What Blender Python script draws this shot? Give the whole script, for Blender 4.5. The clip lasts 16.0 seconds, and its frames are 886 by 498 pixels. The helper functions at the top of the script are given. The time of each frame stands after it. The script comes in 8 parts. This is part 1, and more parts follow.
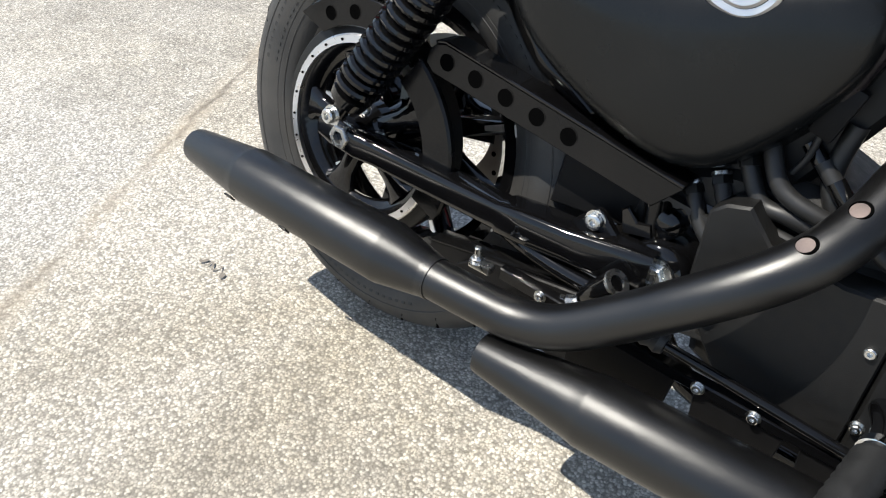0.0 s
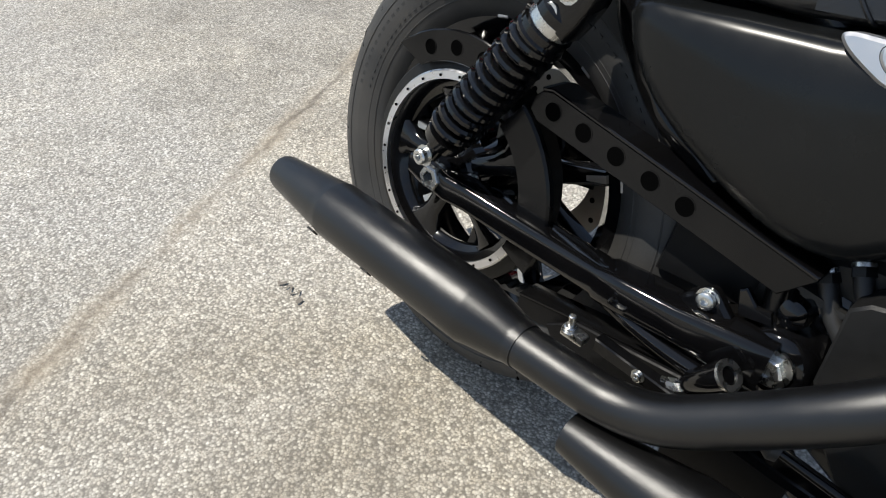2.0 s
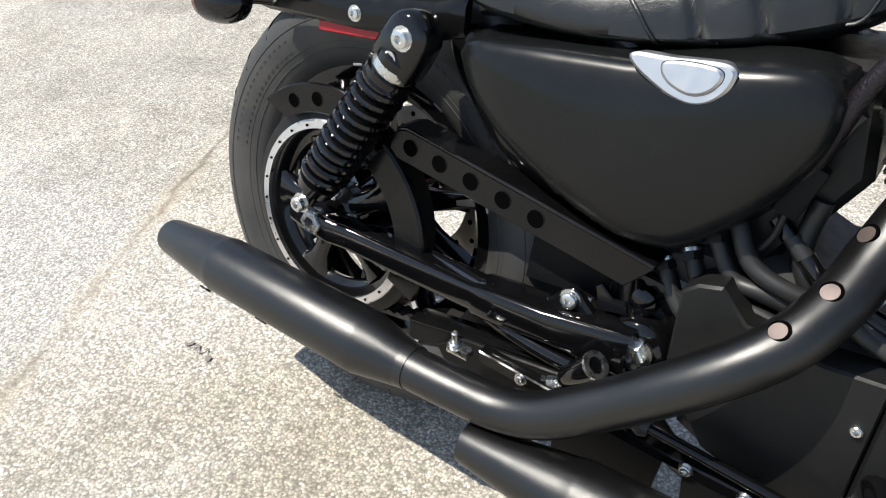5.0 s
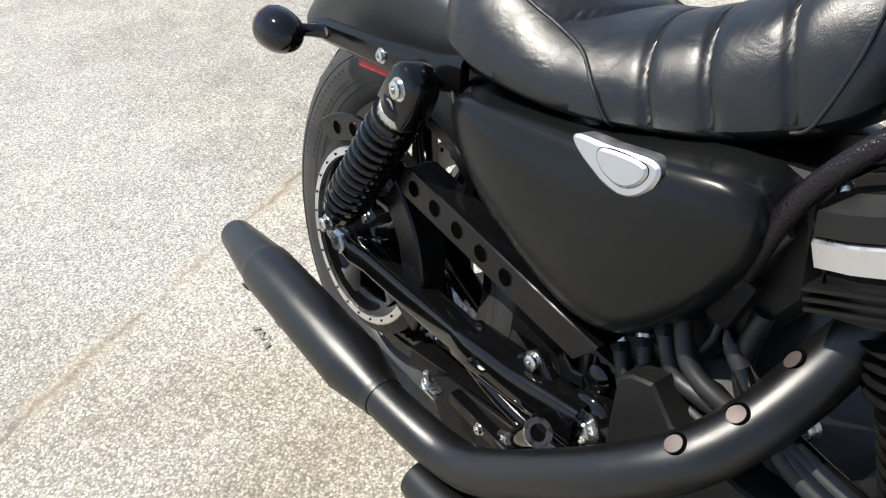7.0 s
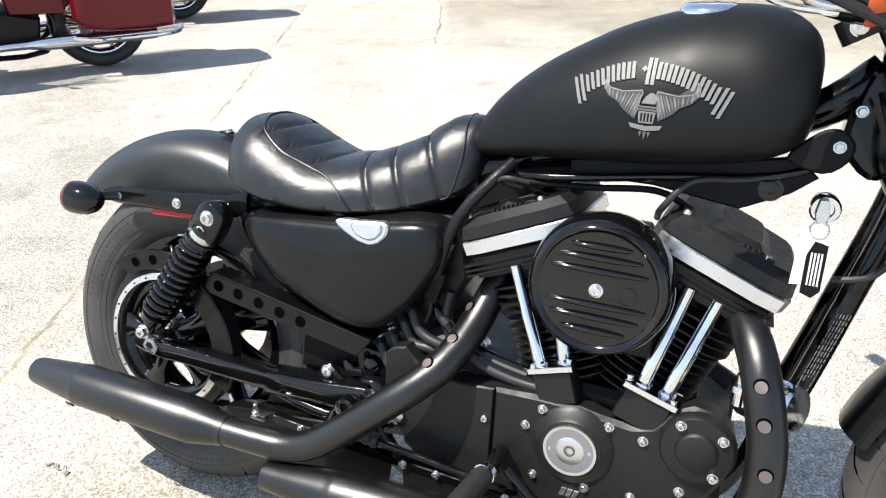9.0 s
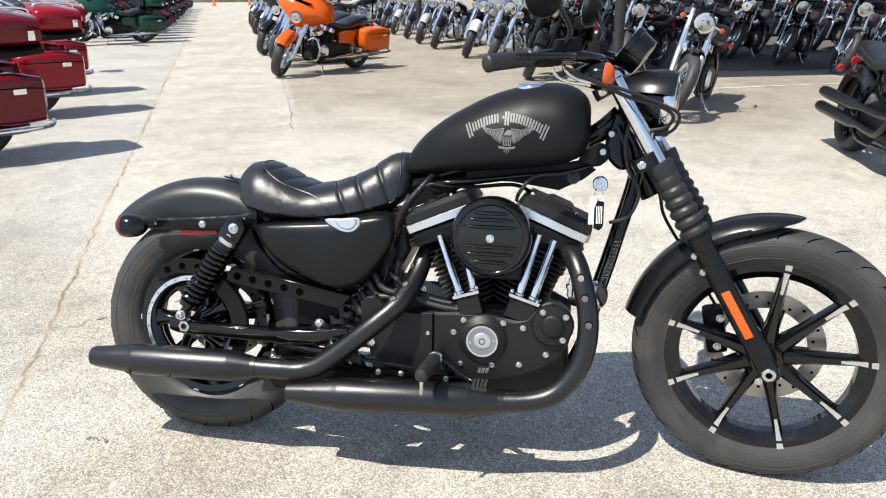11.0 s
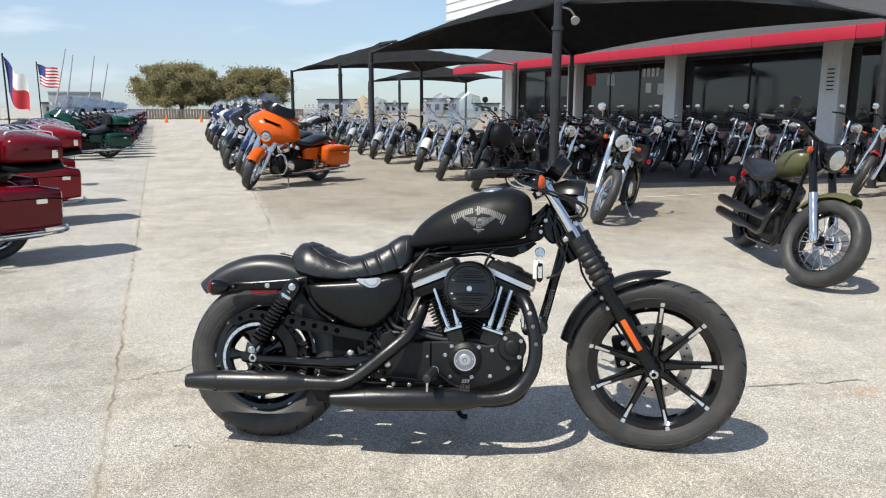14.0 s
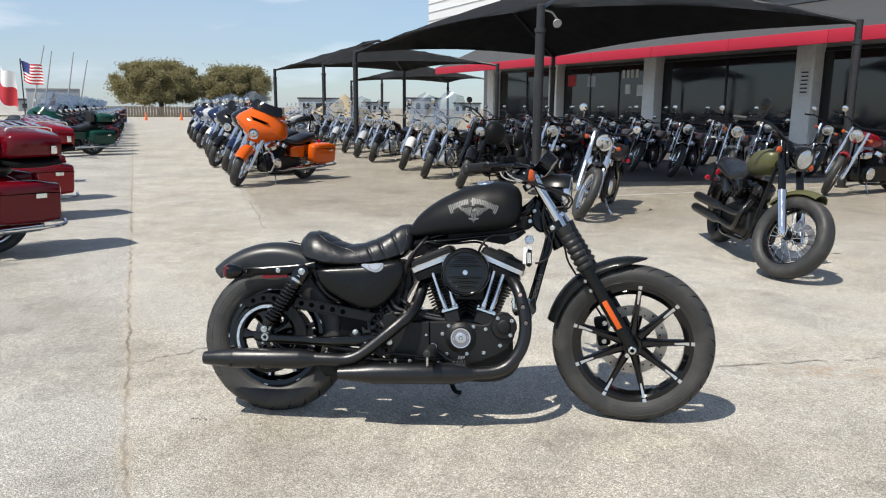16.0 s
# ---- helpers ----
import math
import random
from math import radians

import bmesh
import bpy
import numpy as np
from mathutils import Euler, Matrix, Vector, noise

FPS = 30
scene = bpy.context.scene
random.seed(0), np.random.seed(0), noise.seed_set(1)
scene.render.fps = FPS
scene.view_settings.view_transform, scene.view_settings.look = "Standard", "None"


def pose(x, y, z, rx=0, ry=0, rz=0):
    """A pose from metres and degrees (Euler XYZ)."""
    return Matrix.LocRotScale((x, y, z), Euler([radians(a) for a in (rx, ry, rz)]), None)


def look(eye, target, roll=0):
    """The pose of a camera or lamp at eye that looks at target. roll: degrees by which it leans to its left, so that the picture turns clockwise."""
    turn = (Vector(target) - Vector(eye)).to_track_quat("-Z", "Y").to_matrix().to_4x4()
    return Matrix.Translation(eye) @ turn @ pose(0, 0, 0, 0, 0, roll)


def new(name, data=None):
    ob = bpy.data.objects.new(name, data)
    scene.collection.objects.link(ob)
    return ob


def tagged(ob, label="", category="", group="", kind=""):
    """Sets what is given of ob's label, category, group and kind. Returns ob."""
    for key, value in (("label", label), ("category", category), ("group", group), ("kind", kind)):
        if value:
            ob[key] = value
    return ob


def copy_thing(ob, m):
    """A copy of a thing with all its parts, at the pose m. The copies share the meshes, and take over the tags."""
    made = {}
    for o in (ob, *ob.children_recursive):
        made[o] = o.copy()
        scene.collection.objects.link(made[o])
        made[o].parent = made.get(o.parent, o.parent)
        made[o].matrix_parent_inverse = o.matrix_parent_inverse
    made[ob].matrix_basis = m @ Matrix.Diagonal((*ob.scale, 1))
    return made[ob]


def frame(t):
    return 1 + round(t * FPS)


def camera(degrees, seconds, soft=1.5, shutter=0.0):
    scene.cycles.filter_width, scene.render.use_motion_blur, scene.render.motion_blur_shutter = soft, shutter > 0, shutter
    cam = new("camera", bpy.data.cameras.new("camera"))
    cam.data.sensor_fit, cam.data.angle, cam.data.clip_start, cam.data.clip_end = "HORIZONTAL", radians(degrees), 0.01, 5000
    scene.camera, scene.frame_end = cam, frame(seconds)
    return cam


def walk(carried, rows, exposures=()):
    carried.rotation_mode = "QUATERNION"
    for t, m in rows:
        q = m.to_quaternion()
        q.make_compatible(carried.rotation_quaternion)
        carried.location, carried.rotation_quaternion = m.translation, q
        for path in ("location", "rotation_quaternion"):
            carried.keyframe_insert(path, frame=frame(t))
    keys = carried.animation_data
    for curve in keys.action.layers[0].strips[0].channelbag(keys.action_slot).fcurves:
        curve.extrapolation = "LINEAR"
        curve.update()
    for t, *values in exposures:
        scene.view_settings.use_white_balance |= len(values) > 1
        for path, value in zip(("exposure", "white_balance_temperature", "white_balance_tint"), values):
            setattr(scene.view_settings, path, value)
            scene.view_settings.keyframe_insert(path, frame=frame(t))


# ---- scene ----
cam = camera(62.5, 16.0, 1.15)
PATH = [
    (0, (0.656, -0.682, 0.871), (-0.293, 0.532, -0.404), 1.6),
    (0.5, (0.607, -0.638, 0.868), (-0.433, 0.498, -0.406), 2.0),
    (1, (0.587, -0.611, 0.877), (-0.483, 0.496, -0.399), 2.1),
    (1.5, (0.58, -0.613, 0.883), (-0.493, 0.477, -0.406), 1.5),
    (2, (0.578, -0.624, 0.887), (-0.514, 0.447, -0.402), 0.9),
    (2.5, (0.582, -0.637, 0.885), (-0.526, 0.425, -0.397), 0.7),
    (3, (0.578, -0.647, 0.893), (-0.523, 0.416, -0.395), 0.5),
    (3.5, (0.589, -0.67, 0.904), (-0.508, 0.417, -0.367), 0.1),
    (4, (0.621, -0.653, 0.9), (-0.481, 0.464, -0.34), -1.5),
    (4.5, (0.644, -0.637, 0.914), (-0.367, 0.579, -0.312), -1.6),
    (5, (0.651, -0.615, 0.922), (-0.331, 0.623, -0.304), -2.8),
    (5.2, (0.651, -0.604, 0.926), (-0.326, 0.659, -0.278), -3.0),
    (7.3, (0.836, -0.432, 0.98), (-0.502, 0.424, -0.235), -5.8),
    (7.5, (0.853, -0.451, 0.985), (-0.458, 0.48, -0.204), -4.7),
    (8, (0.904, -0.563, 1.027), (-0.192, 0.717, -0.05), -1.4),
    (8.5, (0.947, -0.74, 1.086), (0.13, 0.807, 0.117), -0.7),
    (9, (1.003, -0.942, 1.13), (0.274, 0.7, 0.25), -0.5),
    (9.5, (1.039, -1.154, 1.17), (0.412, 0.562, 0.356), -0.5),
    (10, (1.018, -1.373, 1.187), (0.552, 0.412, 0.415), 0.5),
    (10.2, (1.009, -1.464, 1.194), (0.619, 0.349, 0.443), 0.7),
    (12.3, (1.06, -2.158, 1.25), (0.772, -0.255, 0.708), -0.5),
    (12.5, (1.043, -2.23, 1.258), (0.801, -0.314, 0.737), -0.1),
    (13, (1.014, -2.379, 1.276), (0.863, -0.441, 0.804), 0.5),
    (13.5, (1.012, -2.547, 1.286), (0.83, -0.6, 0.866), 0.2),
    (14, (1.008, -2.7, 1.299), (0.811, -0.746, 0.92), 0.1),
    (14.5, (0.983, -2.824, 1.305), (0.801, -0.862, 0.959), 0.3),
    (15, (0.942, -2.931, 1.302), (0.784, -0.965, 0.971), 0.3),
    (15.5, (0.926, -2.976, 1.299), (0.774, -1.013, 0.946), 0.3),
    (16, (0.963, -2.967, 1.299), (0.819, -1.008, 0.919), 0.5),
]
EXPOSURES = [(0, 0.5), (0.5, 0.28), (1.0, 0.1), (1.5, 0.08), (2.2, 0.02), (3.5, 0.02), (4.5, 0.26), (5.0, 0.52), (5.2, 0.54), (7.3, 0.42), (8.0, 0.75), (8.5, 0.9), (9.0, 0.93), (9.6, 0.76), (10.2, 0.68), (12.3, 0.38), (14.0, 0.25), (16, 0.12)]
walk(cam, [(t, look(eye, target, roll)) for t, eye, target, roll in PATH], EXPOSURES)

# ---- world, sun ----
world = bpy.data.worlds.new("sky")
scene.world = world
world.use_nodes = True
_wn = world.node_tree.nodes
_wl = world.node_tree.links
SUN_FROM = Vector((-0.42, -0.42, 1.0)).normalized()
_elev = math.asin(SUN_FROM.z)
_azim = math.atan2(SUN_FROM.x, SUN_FROM.y)
_sky = _wn.new("ShaderNodeTexSky")
_sky.sky_type = "NISHITA"
_sky.sun_disc = False
_sky.sun_elevation = _elev
_sky.sun_rotation = _azim
_sky.air_density, _sky.dust_density, _sky.ozone_density = 1.1, 0.25, 2.2
_wn["Background"].inputs["Strength"].default_value = 0.13
# thin high haze: a paler, cooler sky with soft uneven streaks
_coord = _wn.new("ShaderNodeTexCoord")
_stretch = _wn.new("ShaderNodeMapping")
_stretch.inputs["Scale"].default_value = (1.0, 1.6, 5.0)
_haze = _wn.new("ShaderNodeTexNoise")
_haze.inputs["Scale"].default_value, _haze.inputs["Detail"].default_value = 1.7, 7
_amount = _wn.new("ShaderNodeMapRange")
_amount.inputs["From Min"].default_value, _amount.inputs["From Max"].default_value = 0.35, 0.7
_amount.inputs["To Min"].default_value, _amount.inputs["To Max"].default_value = 0.82, 0.45
_hue = _wn.new("ShaderNodeHueSaturation")
_tint = _wn.new("ShaderNodeMix")
_tint.data_type, _tint.blend_type = "RGBA", "MULTIPLY"
_tint.inputs["Factor"].default_value = 1.0
_tint.inputs["B"].default_value = (0.88, 0.94, 1.00, 1)
_wl.new(_coord.outputs["Generated"], _stretch.inputs["Vector"])
_wl.new(_stretch.outputs[0], _haze.inputs["Vector"])
_wl.new(_haze.outputs["Fac"], _amount.inputs["Value"])
_wl.new(_amount.outputs[0], _hue.inputs["Saturation"])
_wl.new(_sky.outputs[0], _hue.inputs["Color"])
_wl.new(_hue.outputs[0], _tint.inputs["A"])
# small pale wisps of cloud
_wisp = _wn.new("ShaderNodeTexNoise")
_wisp.inputs["Scale"].default_value, _wisp.inputs["Detail"].default_value = 5.5, 8
_dense = _wn.new("ShaderNodeMapRange")
_dense.inputs["From Min"].default_value, _dense.inputs["From Max"].default_value = 0.56, 0.74
_cloud = _wn.new("ShaderNodeHueSaturation")
_cloud.inputs["Saturation"].default_value, _cloud.inputs["Value"].default_value = 0.4, 1.2
_wl.new(_stretch.outputs[0], _wisp.inputs["Vector"])
_wl.new(_wisp.outputs["Fac"], _dense.inputs["Value"])
_wl.new(_dense.outputs[0], _cloud.inputs["Fac"])
_wl.new(_tint.outputs["Result"], _cloud.inputs["Color"])
# the haze greys the sky towards the horizon
_split = _wn.new("ShaderNodeSeparateXYZ")
_low = _wn.new("ShaderNodeMapRange")
_low.inputs["From Min"].default_value, _low.inputs["From Max"].default_value = 0.0, 0.32
_low.inputs["To Min"].default_value, _low.inputs["To Max"].default_value = 1.0, 0.0
_grey = _wn.new("ShaderNodeMix")
_grey.data_type, _grey.blend_type = "RGBA", "MULTIPLY"
_grey.inputs["B"].default_value = (0.66, 0.74, 0.86, 1)
_wl.new(_coord.outputs["Generated"], _split.inputs[0])
_wl.new(_split.outputs[2], _low.inputs["Value"])
_wl.new(_low.outputs[0], _grey.inputs["Factor"])
_wl.new(_cloud.outputs[0], _grey.inputs["A"])
_wl.new(_grey.outputs["Result"], _wn["Background"].inputs["Color"])
sun = new("sun", bpy.data.lights.new("sun", "SUN"))
sun.data.energy, sun.data.angle, sun.data.color = 5.0, radians(0.53), (1.0, 0.950, 0.855)
sun.matrix_world = look(SUN_FROM * 40, (0, 0, 0))


# ---- materials ----
def material(name, color, rough=0.5, metal=0.0, vary=0.15, scale=60.0, bump=0.0, fine=600.0, coat=0.0, rough_vary=0.08, spec=0.5, dirt=None, dirt_amount=0.0, dirt_scale=9.0):
    """A surface with grain at two scales, roughness variation, relief and optional dirt."""
    m = bpy.data.materials.new(name)
    m.use_nodes = True
    n, l = m.node_tree.nodes, m.node_tree.links
    b = n["Principled BSDF"]
    tc = n.new("ShaderNodeTexCoord")
    n1 = n.new("ShaderNodeTexNoise")
    n1.inputs["Scale"].default_value, n1.inputs["Detail"].default_value = scale, 5
    l.new(tc.outputs["Object"], n1.inputs["Vector"])
    n2 = n.new("ShaderNodeTexNoise")
    n2.inputs["Scale"].default_value, n2.inputs["Detail"].default_value = fine, 2
    l.new(tc.outputs["Object"], n2.inputs["Vector"])
    mix = n.new("ShaderNodeMix")
    mix.data_type = "RGBA"
    c = Vector(color)
    mix.inputs["A"].default_value = (*(c * (1 - vary)), 1)
    mix.inputs["B"].default_value = (*(c * (1 + vary)), 1)
    add = n.new("ShaderNodeMath")
    add.operation = "MULTIPLY_ADD"
    add.inputs[1].default_value, add.inputs[2].default_value = 0.5, 0.0
    l.new(n1.outputs["Fac"], add.inputs[0])
    add2 = n.new("ShaderNodeMath")
    add2.operation = "MULTIPLY_ADD"
    add2.inputs[1].default_value = 0.5
    l.new(n2.outputs["Fac"], add2.inputs[0])
    l.new(add.outputs[0], add2.inputs[2])
    l.new(add2.outputs[0], mix.inputs["Factor"])
    last = mix.outputs["Result"]
    rr = n.new("ShaderNodeMapRange")
    rr.inputs["From Min"].default_value, rr.inputs["From Max"].default_value = 0.3, 0.7
    rr.inputs["To Min"].default_value, rr.inputs["To Max"].default_value = max(0.02, rough - rough_vary), min(1, rough + rough_vary)
    l.new(n1.outputs["Fac"], rr.inputs["Value"])
    l.new(rr.outputs[0], b.inputs["Roughness"])
    if dirt:
        n3 = n.new("ShaderNodeTexNoise")
        n3.inputs["Scale"].default_value, n3.inputs["Detail"].default_value = dirt_scale, 8
        l.new(tc.outputs["Object"], n3.inputs["Vector"])
        r3 = n.new("ShaderNodeMapRange")
        r3.inputs["From Min"].default_value, r3.inputs["From Max"].default_value = 0.5, 0.75
        r3.inputs["To Max"].default_value = dirt_amount
        l.new(n3.outputs["Fac"], r3.inputs["Value"])
        m3 = n.new("ShaderNodeMix")
        m3.data_type = "RGBA"
        l.new(r3.outputs[0], m3.inputs["Factor"])
        l.new(last, m3.inputs["A"])
        m3.inputs["B"].default_value = (*dirt, 1)
        last = m3.outputs["Result"]
    l.new(last, b.inputs["Base Color"])
    b.inputs["Metallic"].default_value = metal
    b.inputs["Specular IOR Level"].default_value = spec
    b.inputs["Coat Weight"].default_value = coat
    b.inputs["Coat Roughness"].default_value = 0.04
    if bump:
        bp = n.new("ShaderNodeBump")
        bp.inputs["Strength"].default_value, bp.inputs["Distance"].default_value = bump, 0.001
        l.new(n2.outputs["Fac"], bp.inputs["Height"])
        l.new(bp.outputs[0], b.inputs["Normal"])
    return m


def clear_sheet(name, gloss=0.1):
    """A thin clear sheet: seen through, with a weak mirror sheen."""
    m = bpy.data.materials.new(name)
    m.use_nodes = True
    n, l = m.node_tree.nodes, m.node_tree.links
    a, b, x = n.new("ShaderNodeBsdfTransparent"), n.new("ShaderNodeBsdfGlossy"), n.new("ShaderNodeMixShader")
    a.inputs["Color"].default_value = (0.86, 0.88, 0.88, 1)
    b.inputs["Roughness"].default_value = 0.06
    x.inputs[0].default_value = gloss
    l.new(a.outputs[0], x.inputs[1])
    l.new(b.outputs[0], x.inputs[2])
    l.new(x.outputs[0], n["Material Output"].inputs["Surface"])
    return m


DUST = (0.16, 0.14, 0.11)
DENIM = material("denim_black_paint", (0.0066, 0.0074, 0.0082), 0.42, 0.0, 0.12, 30, 0.02, 1400, rough_vary=0.03, spec=0.16, dirt=DUST, dirt_amount=0.012)
FENDER = material("fender_black_paint", (0.0066, 0.0074, 0.0082), 0.41, 0.0, 0.12, 30, 0.012, 1400, rough_vary=0.03, spec=0.64, dirt=DUST, dirt_amount=0.012)
SATIN = material("satin_black_paint", (0.0060, 0.0066, 0.0070), 0.25, 0.0, 0.1, 30, 0.006, 900, rough_vary=0.03, spec=0.26, dirt=DUST, dirt_amount=0.015)
GLOSS = material("gloss_black_paint", (0.003, 0.003, 0.0034), 0.07, 0.0, 0.1, 40, 0.0, rough_vary=0.03, spec=0.45, dirt=DUST, dirt_amount=0.012)
AIR_GLOSS = material("polished_black_paint", (0.0026, 0.0026, 0.0030), 0.07, 0.0, 0.1, 40, 0.0, rough_vary=0.02, spec=0.5, dirt=DUST, dirt_amount=0.008)
EXHAUST = material("matte_black_exhaust", (0.0032, 0.0032, 0.0034), 0.33, 0.0, 0.25, 25, 0.16, 1600, rough_vary=0.04, spec=0.60, dirt=DUST, dirt_amount=0.012)
WRINKLE = material("wrinkle_black_engine", (0.0075, 0.0075, 0.0075), 0.46, 0.0, 0.2, 80, 0.2, 1200, spec=0.34, dirt=DUST, dirt_amount=0.02)
FIN = material("black_cylinder_fin", (0.005, 0.005, 0.005), 0.45, 0.0, 0.2, 80, 0.06, 900, spec=0.26, dirt=DUST, dirt_amount=0.02)
PLASTIC = material("black_plastic", (0.005, 0.005, 0.0054), 0.5, 0.0, 0.2, 90, 0.06, 900, spec=0.14, dirt=DUST, dirt_amount=0.015)
FRAME_MAT = material("gloss_black_frame", (0.003, 0.003, 0.0033), 0.10, 0.0, 0.1, 40, 0.006, 500, spec=0.32, dirt=DUST, dirt_amount=0.03)
LEATHER = material("black_leather", (0.0062, 0.0066, 0.0074), 0.35, 0.0, 0.25, 45, 0.22, 1100, rough_vary=0.07, spec=0.58, dirt=DUST, dirt_amount=0.03)


def crease(mat, scale, strength):
    """Adds soft uneven creases on top of a material's fine grain."""
    n, l = mat.node_tree.nodes, mat.node_tree.links
    b = n["Principled BSDF"]
    tc = n.new("ShaderNodeTexCoord")
    t = n.new("ShaderNodeTexNoise")
    t.inputs["Scale"].default_value, t.inputs["Detail"].default_value, t.inputs["Distortion"].default_value = scale, 3, 1.6
    l.new(tc.outputs["Object"], t.inputs["Vector"])
    bp = n.new("ShaderNodeBump")
    bp.inputs["Strength"].default_value, bp.inputs["Distance"].default_value = strength, 0.004
    l.new(t.outputs["Fac"], bp.inputs["Height"])
    old = b.inputs["Normal"].links
    if old:
        l.new(old[0].from_socket, bp.inputs["Normal"])
    l.new(bp.outputs[0], b.inputs["Normal"])


crease(LEATHER, 26.0, 0.22)
RUBBER = material("tyre_rubber", (0.031, 0.0306, 0.030), 0.54, 0.0, 0.5, 12, 0.2, 500, rough_vary=0.12, spec=0.42, dirt=(0.14, 0.125, 0.105), dirt_amount=0.26, dirt_scale=9)
SOFT_RUBBER = material("soft_black_rubber", (0.014, 0.014, 0.014), 0.5, 0.0, 0.2, 60, 0.05, 700)
CHROME = material("chrome", (0.72, 0.73, 0.74), 0.08, 1.0, 0.04, 30, rough_vary=0.04)
STEEL = material("zinc_steel", (0.62, 0.62, 0.6), 0.28, 1.0, 0.1, 120, 0.02, 900)
ALU = material("brushed_aluminium", (0.66, 0.66, 0.66), 0.36, 1.0, 0.08, 90, 0.03, 1200)
BADGE = material("satin_silver_badge", (0.62, 0.62, 0.63), 0.40, 1.0, 0.06, 90, 0.02, 1400)
SILVER = material("silver_machined", (0.7, 0.7, 0.71), 0.33, 1.0, 0.06, 90, 0.02, 1400)
DISC = material("brake_disc_steel", (0.4, 0.38, 0.35), 0.38, 1.0, 0.15, 90, 0.06, 900, dirt=(0.2, 0.12, 0.07), dirt_amount=0.35, dirt_scale=14)
AMBER = material("amber_lens", (0.46, 0.070, 0.008), 0.2, 0.0, 0.2, 140, 0.2, 400)
SIGNAL_RED = material("smoked_red_lens", (0.09, 0.004, 0.007), 0.15, 0.0, 0.1, 90)
ORANGE_REFLEX = material("orange_reflector", (0.62, 0.095, 0.006), 0.3, 0.0, 0.15, 200, 0.15, 500)
RED_LENS = material("dark_red_lens", (0.30, 0.008, 0.018), 0.2, 0.0, 0.1, 90, spec=0.4)
DECAL = material("silver_grey_decal", (0.140, 0.140, 0.138), 0.5, 0.0, 0.2, 120)
DECAL_FILL = material("faint_grey_decal", (0.028, 0.028, 0.028), 0.5, 0.0, 0.5, 300)
DECAL_DARK = material("dark_grey_decal", (0.075, 0.075, 0.074), 0.5, 0.0, 0.2, 120)
GUARD_MAT = material("semi_gloss_guard", (0.004, 0.004, 0.0042), 0.20, 0.0, 0.1, 40, 0.008, 700, spec=0.26, dirt=DUST, dirt_amount=0.015)
TIMER = material("anodised_cover", (0.27, 0.265, 0.29), 0.38, 0.7, 0.1, 90, 0.02, 900)
COPPER = material("heat_tinted_slot", (0.175, 0.140, 0.128), 0.40, 0.7, 0.3, 60)
# near-black that paints the shade inside holes, grooves and seams on solid parts
RECESS_SHADE = material("painted_recess_shade", (0.002, 0.002, 0.002), 0.9, spec=0.0)
WHITE_TAG = material("white_card", (0.75, 0.75, 0.74), 0.6)
LAMP_GLASS = material("lamp_lens", (0.50, 0.52, 0.54), 0.12, 0.8, 0.35, 45, 0.25, 160, coat=0.6)


# ---- mesh helpers ----
def part(name, bm, mat, parent=None, label="", m=None, angle=38):
    """Links a bmesh as one mesh object, sharp above that angle."""
    bm.normal_update()
    lim = radians(angle)
    for e in bm.edges:
        e.smooth = len(e.link_faces) != 2 or e.calc_face_angle(0.0) < lim
    me = bpy.data.meshes.new(name)
    for f in bm.faces:
        f.smooth = True
    bm.to_mesh(me)
    bm.free()
    for one in (mat if isinstance(mat, (list, tuple)) else [mat]):
        me.materials.append(one)
    ob = new(name, me)
    if parent is not None:
        ob.parent = parent
    if m is not None:
        ob.matrix_basis = m
    if label:
        ob["label"] = label
    return ob


def thing(name, m, label, category, group="", kind=""):
    ob = new(name)
    ob.empty_display_size = 0.1
    ob.matrix_basis = m
    return tagged(ob, label, category, group, kind)


def axis_frame(origin, axis):
    """A matrix whose z runs along axis."""
    q = Vector(axis).normalized().to_track_quat("Z", "Y")
    return Matrix.Translation(origin) @ q.to_matrix().to_4x4()


def grid_faces(bm, rings, closed=True, cap0=False, cap1=False):
    """Bridges rings of verts of equal count."""
    n = len(rings[0])
    for a, b in zip(rings, rings[1:]):
        for i in range(n if closed else n - 1):
            j = (i + 1) % n
            bm.faces.new((a[i], a[j], b[j], b[i]))
    if cap0:
        bm.faces.new(list(reversed(rings[0])))
    if cap1:
        bm.faces.new(rings[-1])


def lathe(bm, profile, origin, axis, seg=24, cap=True):
    """Turns (distance along axis, radius) round the axis."""
    m = axis_frame(origin, axis)
    rings = []
    for s, r in profile:
        rings.append([bm.verts.new(m @ Vector((max(r, 1e-5) * math.cos(k * math.tau / seg), max(r, 1e-5) * math.sin(k * math.tau / seg), s))) for k in range(seg)])
    grid_faces(bm, rings, True, cap, cap)
    return bm


def smooth_path(points, steps=6):
    pts = [Vector(p) for p in points]
    out = []
    for i in range(len(pts) - 1):
        p0, p1, p2, p3 = pts[max(i - 1, 0)], pts[i], pts[i + 1], pts[min(i + 2, len(pts) - 1)]
        for k in range(steps):
            t = k / steps
            out.append(0.5 * (2 * p1 + (p2 - p0) * t + (2 * p0 - 5 * p1 + 4 * p2 - p3) * t * t + (3 * p1 - p0 - 3 * p2 + p3) * t ** 3))
    out.append(pts[-1])
    return out


